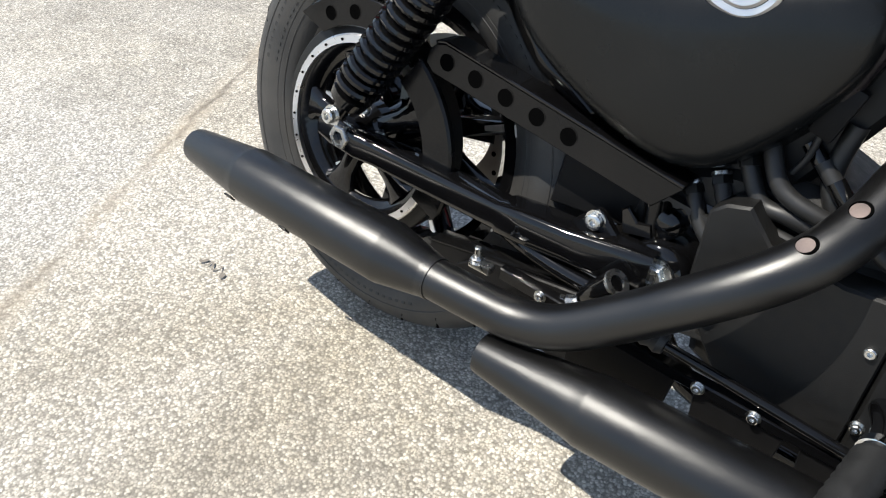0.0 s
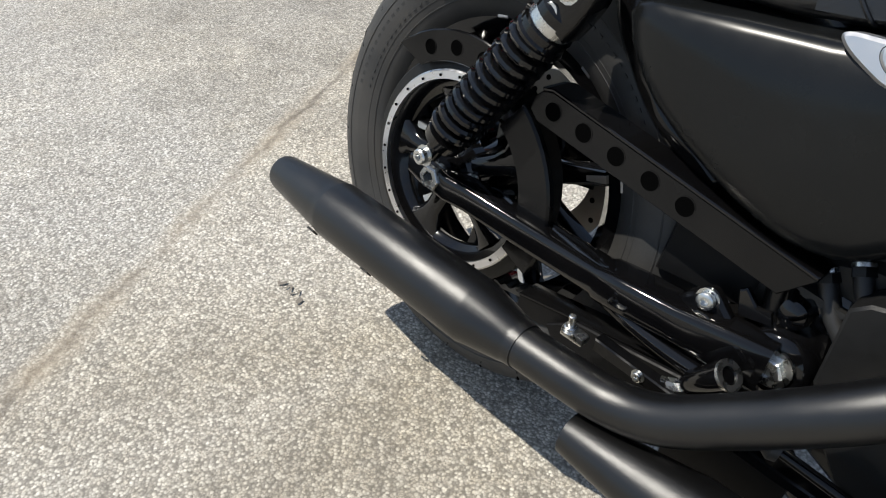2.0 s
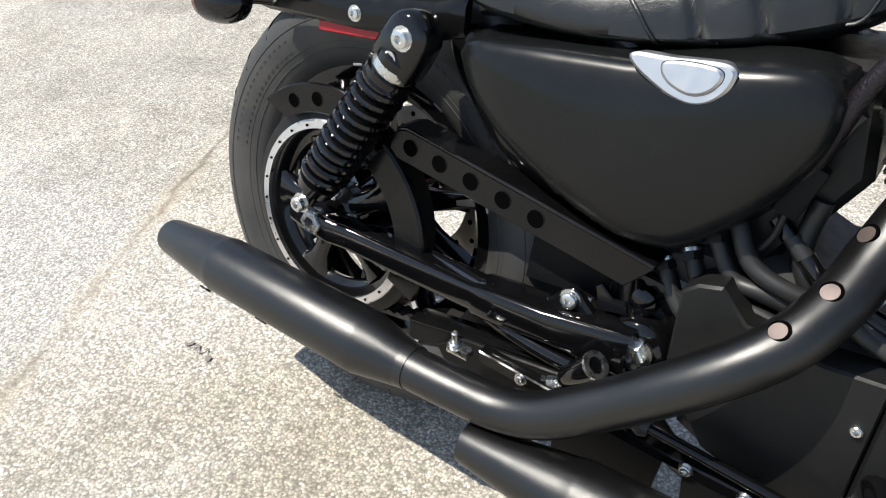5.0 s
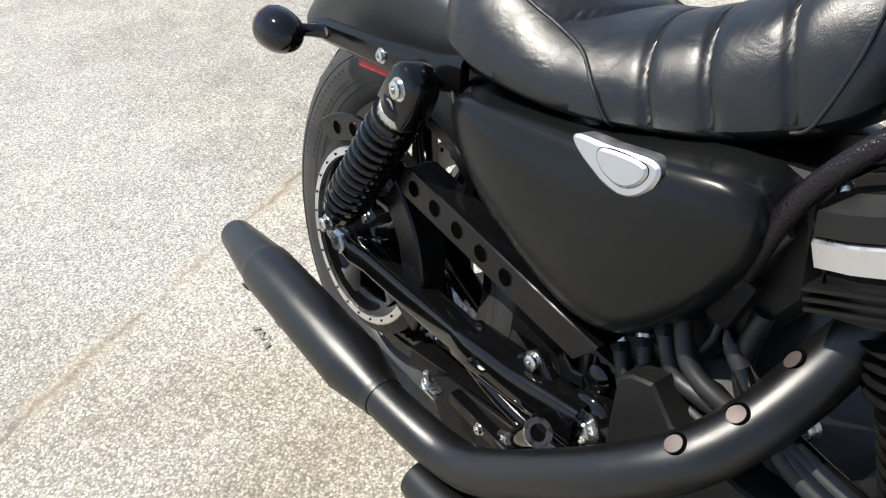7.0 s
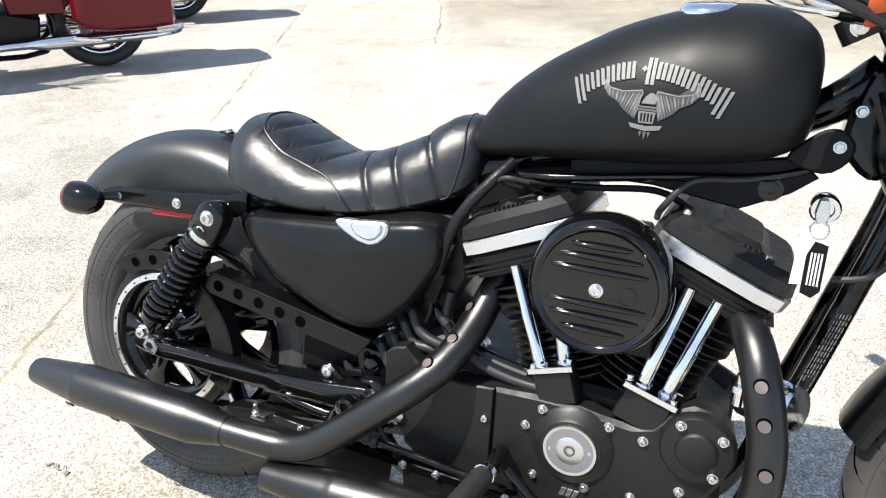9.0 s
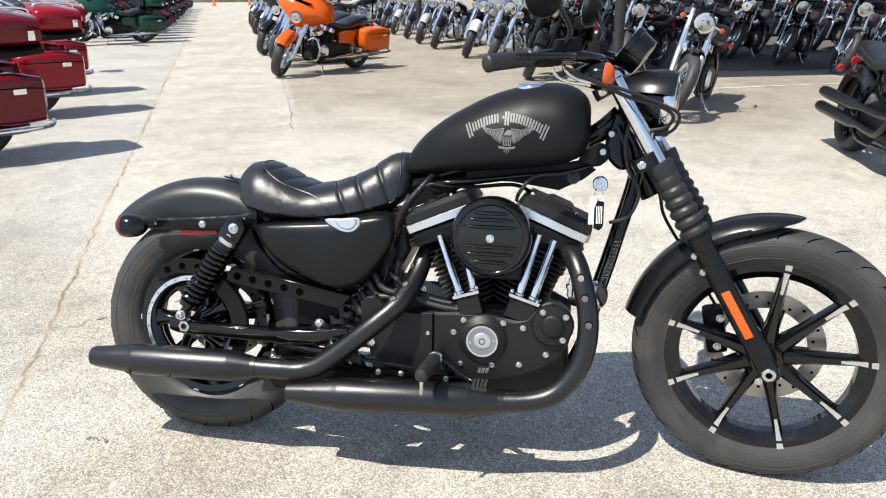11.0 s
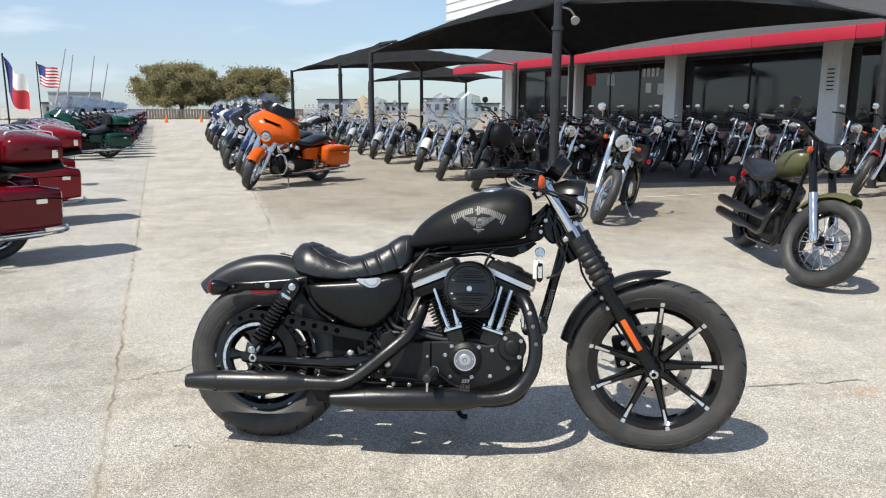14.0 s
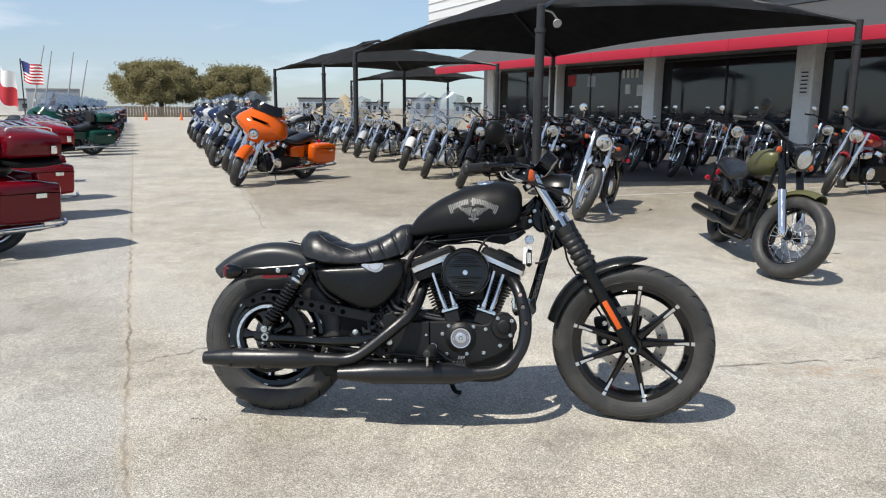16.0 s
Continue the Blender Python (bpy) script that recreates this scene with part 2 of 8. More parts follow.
def tube(bm, points, radius, seg=14, smooth=6, cap=True):
    """A round bar along points; radius a number or one for each point."""
    radii = radius if isinstance(radius, (list, tuple)) else [radius] * len(points)
    if smooth:
        path = smooth_path(points, smooth)
        rr = []
        for i in range(len(radii) - 1):
            rr += [radii[i] + (radii[i + 1] - radii[i]) * k / smooth for k in range(smooth)]
        rr.append(radii[-1])
    else:
        path, rr = [Vector(p) for p in points], list(radii)
    rings = []
    side = None
    for i, p in enumerate(path):
        t = (path[min(i + 1, len(path) - 1)] - path[max(i - 1, 0)]).normalized()
        if side is None:
            side = t.orthogonal().normalized()
        side = (side - t * side.dot(t)).normalized()
        up = t.cross(side)
        rings.append([bm.verts.new(p + rr[i] * (side * math.cos(k * math.tau / seg) + up * math.sin(k * math.tau / seg))) for k in range(seg)])
    grid_faces(bm, rings, True, cap, cap)
    return bm


def plate(bm, outline, v0, v1, bevel=0.0, place=None):
    """A plate from an outline of (u, w), between v0 and v1, with its outer rims eased by bevel."""
    def ring(v, inset):
        c = Vector((sum(p[0] for p in outline) / len(outline), sum(p[1] for p in outline) / len(outline)))
        out = []
        n = len(outline)
        for i, p in enumerate(outline):
            a, b, q = Vector(outline[i - 1]), Vector(outline[(i + 1) % n]), Vector(p)
            d1, d2 = (q - a).normalized(), (b - q).normalized()
            nrm = Vector((-(d1 + d2).y, (d1 + d2).x))
            nrm = nrm.normalized() if nrm.length > 1e-6 else (c - q).normalized()
            out.append(q + nrm * inset * turn)
        return [bm.verts.new(Vector((x, v, y)) if place is None else place @ Vector((x, v, y))) for x, y in out]
    area = sum(outline[i - 1][0] * outline[i][1] - outline[i][0] * outline[i - 1][1] for i in range(len(outline)))
    turn = 1 if area > 0 else -1
    s = 1 if v1 > v0 else -1
    if bevel:
        rings = [ring(v0, bevel), ring(v0 + s * bevel, 0), ring(v1 - s * bevel, 0), ring(v1, bevel)]
    else:
        rings = [ring(v0, 0), ring(v1, 0)]
    grid_faces(bm, rings, True, True, True)
    bmesh.ops.recalc_face_normals(bm, faces=bm.faces)
    return bm


def rounded(points, steps=5):
    """A closed outline smoothed through its points."""
    n = len(points)
    out = []
    for i in range(n):
        p0, p1, p2, p3 = (Vector(points[(i + k) % n]) for k in (-1, 0, 1, 2))
        for q in range(steps):
            t = q / steps
            v = 0.5 * (2 * p1 + (p2 - p0) * t + (2 * p0 - 5 * p1 + 4 * p2 - p3) * t * t + (3 * p1 - p0 - 3 * p2 + p3) * t ** 3)
            out.append((v.x, v.y))
    return out


def block(bm, size, m=None, bevel=0.004):
    """A box with eased edges, centred at m."""
    g = bmesh.ops.create_cube(bm, size=1.0, matrix=(m or Matrix()) @ Matrix.Diagonal((*size, 1)))
    if bevel:
        edges = list({e for v in g["verts"] for e in v.link_edges})
        bmesh.ops.bevel(bm, geom=edges, offset=bevel, segments=2, affect="EDGES", profile=0.6)
    return bm


def torus_section(bm, centre, section, seg=64, axis="y", start=0.0, end=math.tau, close_section=True, caps=False):
    """Sweeps a section of (offset across, radius) round an axis through centre; angle from +x to +z."""
    full = abs(end - start - math.tau) < 1e-6
    count = seg if full else seg + 1
    rings = []
    for k in range(count):
        a = start + (end - start) * k / seg
        rings.append([bm.verts.new((centre[0] + r * math.cos(a), centre[1] + v, centre[2] + r * math.sin(a))) for v, r in section])
    pairs = list(zip(rings, rings[1:])) + ([(rings[-1], rings[0])] if full else [])
    n = len(section)
    for a, b in pairs:
        for i in range(n if close_section else n - 1):
            j = (i + 1) % n
            bm.faces.new((a[i], a[j], b[j], b[i]))
    if caps and not full:
        bm.faces.new(rings[0])
        bm.faces.new(list(reversed(rings[-1])))
    bmesh.ops.recalc_face_normals(bm, faces=bm.faces)
    return bm


def B():
    return bmesh.new()


def bolt(parent, place, axis, r=0.007, h=0.006, mat=None, label="zinc-plated bolt head"):
    bm = B()
    lathe(bm, [(0, r * 1.35), (0.0012, r * 1.35), (0.0012, r), (h * 0.85, r), (h, r * 0.82), (h, r * 0.45), (h * 0.5, r * 0.42)], place, axis, 12)
    return part("bolt", bm, mat or STEEL, parent, label)


def lerp_table(table, x):
    """Smooth reading of a table of (x, value, ...) rows, with slopes that never overshoot."""
    if x <= table[0][0]:
        return list(table[0][1:])
    for i in range(len(table) - 1):
        a, b = table[i], table[i + 1]
        if x <= b[0]:
            h = b[0] - a[0]
            t = (x - a[0]) / h
            out = []
            for c in range(1, len(a)):
                step = (b[c] - a[c]) / h
                before = (a[c] - table[i - 1][c]) / (a[0] - table[i - 1][0]) if i else step
                after = (table[i + 2][c] - b[c]) / (table[i + 2][0] - b[0]) if i + 2 < len(table) else step
                m0 = 2 * before * step / (before + step) if before * step > 0 else 0.0
                m1 = 2 * after * step / (after + step) if after * step > 0 else 0.0
                out.append((2 * t ** 3 - 3 * t * t + 1) * a[c] + (t ** 3 - 2 * t * t + t) * h * m0 + (3 * t * t - 2 * t ** 3) * b[c] + (t ** 3 - t * t) * h * m1)
            return out
    return list(table[-1][1:])


# ---- ground ----
ROW = Vector((-0.452, 0.892, 0)).normalized()      # along the rows of parked machines
ACROSS = Vector((0.892, 0.452, 0)).normalized()    # across them, towards the shop
JOINT = Vector((-0.4, -0.53, 0))                   # a point on the long slab joint


def ground_material():
    m = bpy.data.materials.new("exposed_aggregate_concrete")
    m.use_nodes = True
    n, l = m.node_tree.nodes, m.node_tree.links
    b = n["Principled BSDF"]
    tc = n.new("ShaderNodeTexCoord")

    def noise_tex(scale, detail=4, rough=0.55):
        t = n.new("ShaderNodeTexNoise")
        t.inputs["Scale"].default_value, t.inputs["Detail"].default_value, t.inputs["Roughness"].default_value = scale, detail, rough
        l.new(tc.outputs["Object"], t.inputs["Vector"])
        return t.outputs["Fac"]

    def ramp(value, a, b_, lo=0.0, hi=1.0):
        r = n.new("ShaderNodeMapRange")
        r.inputs["From Min"].default_value, r.inputs["From Max"].default_value = a, b_
        r.inputs["To Min"].default_value, r.inputs["To Max"].default_value = lo, hi
        l.new(value, r.inputs["Value"])
        return r.outputs[0]

    def mix(fac, a, b_, kind="MIX"):
        x = n.new("ShaderNodeMix")
        x.data_type, x.blend_type = "RGBA", kind
        if isinstance(fac, float):
            x.inputs["Factor"].default_value = fac
        else:
            l.new(fac, x.inputs["Factor"])
        for key, val in (("A", a), ("B", b_)):
            if isinstance(val, tuple):
                x.inputs[key].default_value = (*val, 1)
            else:
                l.new(val, x.inputs[key])
        return x.outputs["Result"]

    cells = []
    for scale in (215.0, 430.0):
        v = n.new("ShaderNodeTexVoronoi")
        v.inputs["Scale"].default_value = scale
        l.new(tc.outputs["Object"], v.inputs["Vector"])
        cells.append(v)
    sep = n.new("ShaderNodeSeparateColor")
    l.new(cells[0].outputs["Color"], sep.inputs[0])
    pebble = mix(ramp(sep.outputs[0], 0.15, 0.95), (0.26, 0.243, 0.213), (0.78, 0.742, 0.66))
    sep2 = n.new("ShaderNodeSeparateColor")
    l.new(cells[1].outputs["Color"], sep2.inputs[0])
    grit = mix(ramp(sep2.outputs[1], 0.1, 0.9), (0.26, 0.243, 0.212), (0.64, 0.592, 0.51))
    base = mix(ramp(noise_tex(60, 3), 0.42, 0.62), pebble, grit)
    # dark gaps between the pebbles
    base = mix(ramp(cells[0].outputs["Distance"], 0.42, 0.77, 0.0, 0.70), base, (0.15, 0.138, 0.118))
    # wear and stains at metre scale
    base = mix(ramp(noise_tex(0.9, 9, 0.65), 0.42, 0.72, 0.0, 0.8), base, (1.08, 1.05, 0.99), "MULTIPLY")
    base = mix(ramp(noise_tex(2.3, 9, 0.7), 0.55, 0.8, 0.0, 0.45), base, (0.25, 0.235, 0.21))
    base = mix(ramp(noise_tex(0.35, 7, 0.6), 0.55, 0.75, 0.0, 0.35), base, (0.27, 0.255, 0.235))
    base = mix(ramp(noise_tex(0.55, 9, 0.72), 0.46, 0.72, 0.0, 0.8), base, (0.72, 0.70, 0.66), "MULTIPLY")
    base = mix(ramp(noise_tex(1.4, 10, 0.75), 0.50, 0.76, 0.0, 0.8), base, (0.96, 0.925, 0.86), "MULTIPLY")
    base = mix(ramp(noise_tex(7.0, 9, 0.78), 0.54, 0.74, 0.0, 0.38), base, (0.18, 0.17, 0.155))
    base = mix(ramp(noise_tex(3.1, 10, 0.8), 0.50, 0.68, 0.0, 0.85), base, (1.16, 1.155, 1.13), "MULTIPLY")
    base = mix(ramp(noise_tex(1.15, 10, 0.8), 0.50, 0.66, 0.0, 0.8), base, (0.80, 0.795, 0.785), "MULTIPLY")
    base = mix(ramp(noise_tex(0.8, 13, 0.84), 0.49, 0.60, 0.0, 0.75), base, (0.74, 0.735, 0.725), "MULTIPLY")
    base = mix(ramp(noise_tex(1.9, 13, 0.86), 0.51, 0.61, 0.0, 0.8), base, (1.20, 1.195, 1.17), "MULTIPLY")
    base = mix(ramp(noise_tex(4.7, 11, 0.85), 0.54, 0.62, 0.0, 0.55), base, (0.70, 0.69, 0.67), "MULTIPLY")
    base = mix(1.0, base, (1.02, 1.025, 1.04), "MULTIPLY")
    # a rusty stain beside the fine crack
    away = n.new("ShaderNodeVectorMath")
    away.operation = "SUBTRACT"
    away.inputs[1].default_value = (2.70, 0.70, 0)
    l.new(tc.outputs["Object"], away.inputs[0])
    flat = n.new("ShaderNodeVectorMath")
    flat.operation = "MULTIPLY"
    flat.inputs[1].default_value = (2.2, 9.0, 0)
    l.new(away.outputs[0], flat.inputs[0])
    far = n.new("ShaderNodeVectorMath")
    far.operation = "LENGTH"
    l.new(flat.outputs[0], far.inputs[0])
    rust = n.new("ShaderNodeMath")
    rust.operation = "MULTIPLY"
    l.new(ramp(far.outputs["Value"], 1.1, 0.2), rust.inputs[0])
    l.new(ramp(noise_tex(9.0, 8, 0.75), 0.46, 0.66), rust.inputs[1])
    base = mix(rust.outputs[0], base, (0.36, 0.235, 0.135))
    # the slab beyond the joint is greyer
    dot = n.new("ShaderNodeVectorMath")
    dot.operation = "DOT_PRODUCT"
    sub = n.new("ShaderNodeVectorMath")
    sub.operation = "SUBTRACT"
    sub.inputs[1].default_value = JOINT
    l.new(tc.outputs["Object"], sub.inputs[0])
    l.new(sub.outputs[0], dot.inputs[0])
    dot.inputs[1].default_value = ACROSS
    side = ramp(dot.outputs["Value"], 0.03, -0.05)
    base = mix(side, base, mix(1.0, base, (0.915, 0.93, 0.96), "MULTIPLY"))
    # a browner, traffic-worn slab past the oblique crack
    sub2 = n.new("ShaderNodeVectorMath")
    sub2.operation = "SUBTRACT"
    sub2.inputs[1].default_value = (-1.52, 4.65, 0)
    l.new(tc.outputs["Object"], sub2.inputs[0])
    dot2 = n.new("ShaderNodeVectorMath")
    dot2.operation = "DOT_PRODUCT"
    dot2.inputs[1].default_value = (0.918, 0.396, 0)
    l.new(sub2.outputs[0], dot2.inputs[0])
    xyz = n.new("ShaderNodeSeparateXYZ")
    l.new(tc.outputs["Object"], xyz.inputs[0])
    worn = n.new("ShaderNodeMath")
    worn.operation = "MULTIPLY"
    l.new(ramp(dot2.outputs["Value"], 0.0, 0.12), worn.inputs[0])
    uneven = n.new("ShaderNodeMath")
    uneven.operation = "MULTIPLY_ADD"
    l.new(noise_tex(0.6, 6, 0.6), uneven.inputs[0])
    uneven.inputs[1].default_value = 4.0
    l.new(xyz.outputs[1], uneven.inputs[2])
    l.new(ramp(uneven.outputs[0], 6.0, 8.5), worn.inputs[1])
    base = mix(worn.outputs[0], base, mix(1.0, base, (0.70, 0.67, 0.62), "MULTIPLY"))
    # sandy dirt gathered along the joint, then the dark joint itself
    wob = n.new("ShaderNodeMath")
    wob.operation = "MULTIPLY_ADD"
    l.new(noise_tex(5.5, 6, 0.6), wob.inputs[0])
    wob.inputs[1].default_value = 0.10
    l.new(dot.outputs["Value"], wob.inputs[2])
    off = n.new("ShaderNodeMath")
    off.operation = "ADD"
    l.new(wob.outputs[0], off.inputs[0])
    off.inputs[1].default_value = -0.05
    dist = n.new("ShaderNodeMath")
    dist.operation = "ABSOLUTE"
    l.new(off.outputs[0], dist.inputs[0])
    patch = n.new("ShaderNodeMath")
    patch.operation = "MULTIPLY"
    l.new(ramp(dist.outputs[0], 0.034, 0.0), patch.inputs[0])
    l.new(ramp(noise_tex(3.0, 6, 0.7), 0.42, 0.62, 0.15, 1.0), patch.inputs[1])
    base = mix(patch.outputs[0], base, mix(ramp(noise_tex(120, 2), 0.35, 0.65), (0.26, 0.21, 0.15), (0.46, 0.40, 0.31)))
    thin = n.new("ShaderNodeMath")
    thin.operation = "MULTIPLY"
    l.new(ramp(dist.outputs[0], 0.010, 0.002), thin.inputs[0])
    l.new(ramp(noise_tex(2.1, 5, 0.7), 0.39, 0.58, 0.0, 0.80), thin.inputs[1])
    base = mix(thin.outputs[0], base, (0.10, 0.085, 0.07))
    l.new(base, b.inputs["Base Color"])
    b.inputs["Roughness"].default_value = 0.85
    h1 = ramp(cells[0].outputs["Distance"], 0.0, 0.7, 1.0, 0.0)
    bp = n.new("ShaderNodeBump")
    bp.inputs["Strength"].default_value, bp.inputs["Distance"].default_value = 0.7, 0.0013
    l.new(h1, bp.inputs["Height"])
    l.new(bp.outputs[0], b.inputs["Normal"])
    return m


def build_ground():
    bm = B()
    n = 40
    xs = [-900, -400, -150, -70] + [-40 + 80 * k / n for k in range(n + 1)] + [70, 150, 400, 900]
    rows = [[bm.verts.new((x, y + 10, 0)) for x in xs] for y in xs]
    for a, b in zip(rows, rows[1:]):
        for i in range(len(xs) - 1):
            bm.faces.new((a[i], a[i + 1], b[i + 1], b[i]))
    return tagged(part("ground", bm, ground_material()), "sunlit pale exposed aggregate concrete of a parking lot", "ground", kind="structure")


build_ground()
CRACK = material("dark_joint", (0.19, 0.17, 0.145), 0.95, 0.0, 0.3, 30)
BAY_SHADE = material("bay_shade_tone", (0.085, 0.08, 0.074), 0.85, 0.0, 0.3, 20, 0.5, 300)


def crack(start, end, width, mat, name, label, wander=0.02, steps=80, z=0.004, seed=1, gaps=0.0):
    rng = random.Random(seed)
    a, b = Vector(start), Vector(end)
    d = (b - a).normalized()
    s = Vector((-d.y, d.x, 0))
    bm = B()
    prev = None
    off = 0.0
    for k in range(steps + 1):
        off = off * 0.8 + rng.uniform(-wander, wander)
        w = width * rng.uniform(0.35, 1.3)
        p = a + (b - a) * (k / steps) + s * off
        cur = (bm.verts.new((p.x + s.x * w, p.y + s.y * w, z)), bm.verts.new((p.x - s.x * w, p.y - s.y * w, z)))
        if prev and rng.random() >= gaps:
            bm.faces.new((prev[0], prev[1], cur[1], cur[0]))
        prev = cur
    bmesh.ops.recalc_face_normals(bm, faces=bm.faces)
    return tagged(part(name, bm, mat), label, "joint", kind="structure")


crack(JOINT + ROW * 3.2, JOINT + ROW * 60, 0.0035, CRACK, "trim_joint", "long dark joint between two concrete slabs", 0.012, 500, 0.003, 4, 0.6)
crack((-1.52, 4.65, 0), (-3.7, 9.7, 0), 0.006, CRACK, "trim_joint_2", "dark crack across the concrete slab", 0.013, 60, 0.005, 5, 0.1)
crack((2.07, 0.69, 0), (4.7, 1.26, 0), 0.004, CRACK, "trim_joint_3", "fine crack across the concrete slab", 0.02, 60, 0.005, 6, 0.15)
crack((-0.9, 0.47, 0), (-0.45, 0.86, 0), 0.004, CRACK, "trim_joint_4", "fine crack across the concrete slab", 0.02, 30, 0.005, 7, 0.15)
crack((1.2, 7.56, 0), (10, 11.7, 0), 0.035, material("pale_joint", (0.45, 0.43, 0.4), 0.9, 0, 0.2, 20), "trim_joint_5", "pale straight joint in front of the shaded bays", 0.004, 60, 0.005, 8, 0.05)
crack((-3.1, 4.85, 0), (-1.5, 4.68, 0), 0.005, CRACK, "trim_joint_6", "fine crack across the concrete slab", 0.03, 40, 0.005, 9, 0.15)

crack((2.08, 0.60, 0), (2.20, 0.565, 0), 0.0022, material("pale_scratch", (0.66, 0.64, 0.60), 0.9, 0, 0.2, 20), "trim_joint_8", "short pale scratch on the concrete", 0.006, 16, 0.004, 14, 0.1)
crack((-0.31, -0.17, 0), (-0.24, -0.15, 0), 0.006, CRACK, "trim_joint_7", "short dark scuff on the concrete", 0.012, 14, 0.004, 12, 0.35)


# dark sheet that paints deeper canopy shade onto the parking bays
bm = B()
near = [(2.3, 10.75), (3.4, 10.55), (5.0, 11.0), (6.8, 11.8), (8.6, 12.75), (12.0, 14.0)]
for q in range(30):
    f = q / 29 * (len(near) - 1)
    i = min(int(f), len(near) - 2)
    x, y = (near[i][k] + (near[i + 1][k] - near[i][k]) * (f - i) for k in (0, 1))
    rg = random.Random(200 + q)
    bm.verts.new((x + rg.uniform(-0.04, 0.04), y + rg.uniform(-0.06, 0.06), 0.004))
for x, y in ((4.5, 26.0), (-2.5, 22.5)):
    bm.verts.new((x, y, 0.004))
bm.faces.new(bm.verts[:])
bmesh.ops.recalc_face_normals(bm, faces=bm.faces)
tagged(part("bay_shade", bm, BAY_SHADE), "dark sheet painted in for the canopy shade over the parking bays", "pavement", kind="structure")


# ---- shade canopies ----
FABRIC = material("black_shade_cloth", (0.015, 0.0155, 0.017), 0.75, 0.0, 0.2, 3, 0.3, 300)
POLE = material("black_steel_post", (0.02, 0.02, 0.022), 0.4, 0.0, 0.2, 20, 0.1, 200, dirt=DUST, dirt_amount=0.1)


def canopy(corners, eave, peak, label, sag=0.25):
    """A hipped tension canopy of cloth on four posts."""
    c = [Vector((x, y, eave)) for x, y in corners]
    ob = thing("shade_canopy", Matrix.Translation((c[0].x, c[0].y, 0)), label, "canopy", "shade canopies")
    o = Vector((c[0].x, c[0].y, 0))
    along, across = c[3] - c[0], c[1] - c[0]
    bm = B()
    nu, nv = 16, 12
    verts = []
    for i in range(nu + 1):
        r = []
        for j in range(nv + 1):
            s, t = i / nu, j / nv
            p = c[0] + along * s + across * t + (c[2] - c[1] - along) * s * t
            e = min(s * along.length, (1 - s) * along.length, t * across.length, (1 - t) * across.length) / (across.length / 2)
            h = (peak - eave) * (e ** 0.85)
            edge = math.sin(math.pi * s) * sag * (1 - e) if j in (0, nv) else (math.sin(math.pi * t) * sag * (1 - e) if i in (0, nu) else 0)
            r.append(bm.verts.new(p + Vector((0, 0, h + edge * 0.6)) - o))
        verts.append(r)
    for a, b in zip(verts, verts[1:]):
        for j in range(nv):
            bm.faces.new((a[j], a[j + 1], b[j + 1], b[j]))
    g = bmesh.ops.solidify(bm, geom=bm.faces[:], thickness=0.012)
    part("cloth", bm, FABRIC, ob, "taut black shade cloth", angle=60)
    for p in c:
        q = p - o
        bm = B()
        lathe(bm, [(0, 0.11), (0.03, 0.11), (0.03, 0.07), (eave - 0.35, 0.07), (eave - 0.34, 0.085), (eave - 0.28, 0.085), (eave - 0.27, 0.06), (eave + 0.05, 0.06), (eave + 0.07, 0.03)], (q.x, q.y, 0), (0, 0, 1), 14)
        part("post", bm, POLE, ob)
    mid0, mid1 = (c[0] + c[1]) / 2, (c[2] + c[3]) / 2
    k = across.length / 2 / along.length
    top0, top1 = mid0.lerp(mid1, k) - o, mid1.lerp(mid0, k) - o
    top0.z = top1.z = peak - 0.05
    for a, b in ((c[0] - o, top0), (c[1] - o, top0), (c[2] - o, top1), (c[3] - o, top1), (top0, top1)):
        bm = B()
        tube(bm, [a, b], 0.04, 8, 0)
        part("rafter", bm, POLE, ob)
    return ob


canopy([(1.55, 8.36), (6.93, 10.19), (2.48, 18.68), (-2.96, 17.26)], 2.745, 3.89, "black fabric shade canopy on dark steel posts over parked motorcycles")
canopy([(-5.25, 23.19), (0.88, 22.93), (-2.93, 27.52), (-8.23, 27.18)], 2.745, 3.77, "black fabric shade canopy farther along the row")
canopy([(-5.04, 35.00), (0.48, 36.28), (-2.07, 41.12), (-7.59, 39.85)], 2.745, 3.60, "distant black fabric shade canopy beside the shop")

# ---- shop building ----
FACE_DIR = Vector((0.522, -0.853, 0)).normalized()     # along the shop front, towards the camera's right
FACE_OUT = Vector((-0.853, -0.522, 0)).normalized()    # out of the shop front, towards the lot
AWN = Vector((9.31, 14.94, 0))                         # a point under the lip of the red awning
STUCCO = material("pale_grey_stucco", (0.36, 0.36, 0.355), 0.85, 0.0, 0.1, 6, 0.6, 120, dirt=(0.3, 0.28, 0.25), dirt_amount=0.2)
WHITE_WALL = material("white_metal_wall", (0.78, 0.78, 0.77), 0.5, 0.0, 0.05, 3, 0.1, 80)
RED_AWNING = material("red_awning_cloth", (0.42, 0.012, 0.035), 0.6, 0.0, 0.1, 4, 0.2, 200)
GREY_ROOF = material("dark_grey_awning", (0.05, 0.05, 0.053), 0.75, 0.0, 0.15, 3, 0.3, 150)
DARK_GLASS = material("dark_shop_glass", (0.016, 0.018, 0.020), 0.03, 0.0, 0.5, 1.3, spec=0.7)
COLUMN_PAINT = material("off_white_column", (0.80, 0.80, 0.78), 0.8, 0.0, 0.1, 6, 0.5, 120, dirt=(0.3, 0.28, 0.25), dirt_amount=0.2)
BLACK_TRIM = material("black_window_frame", (0.012, 0.012, 0.013), 0.45)


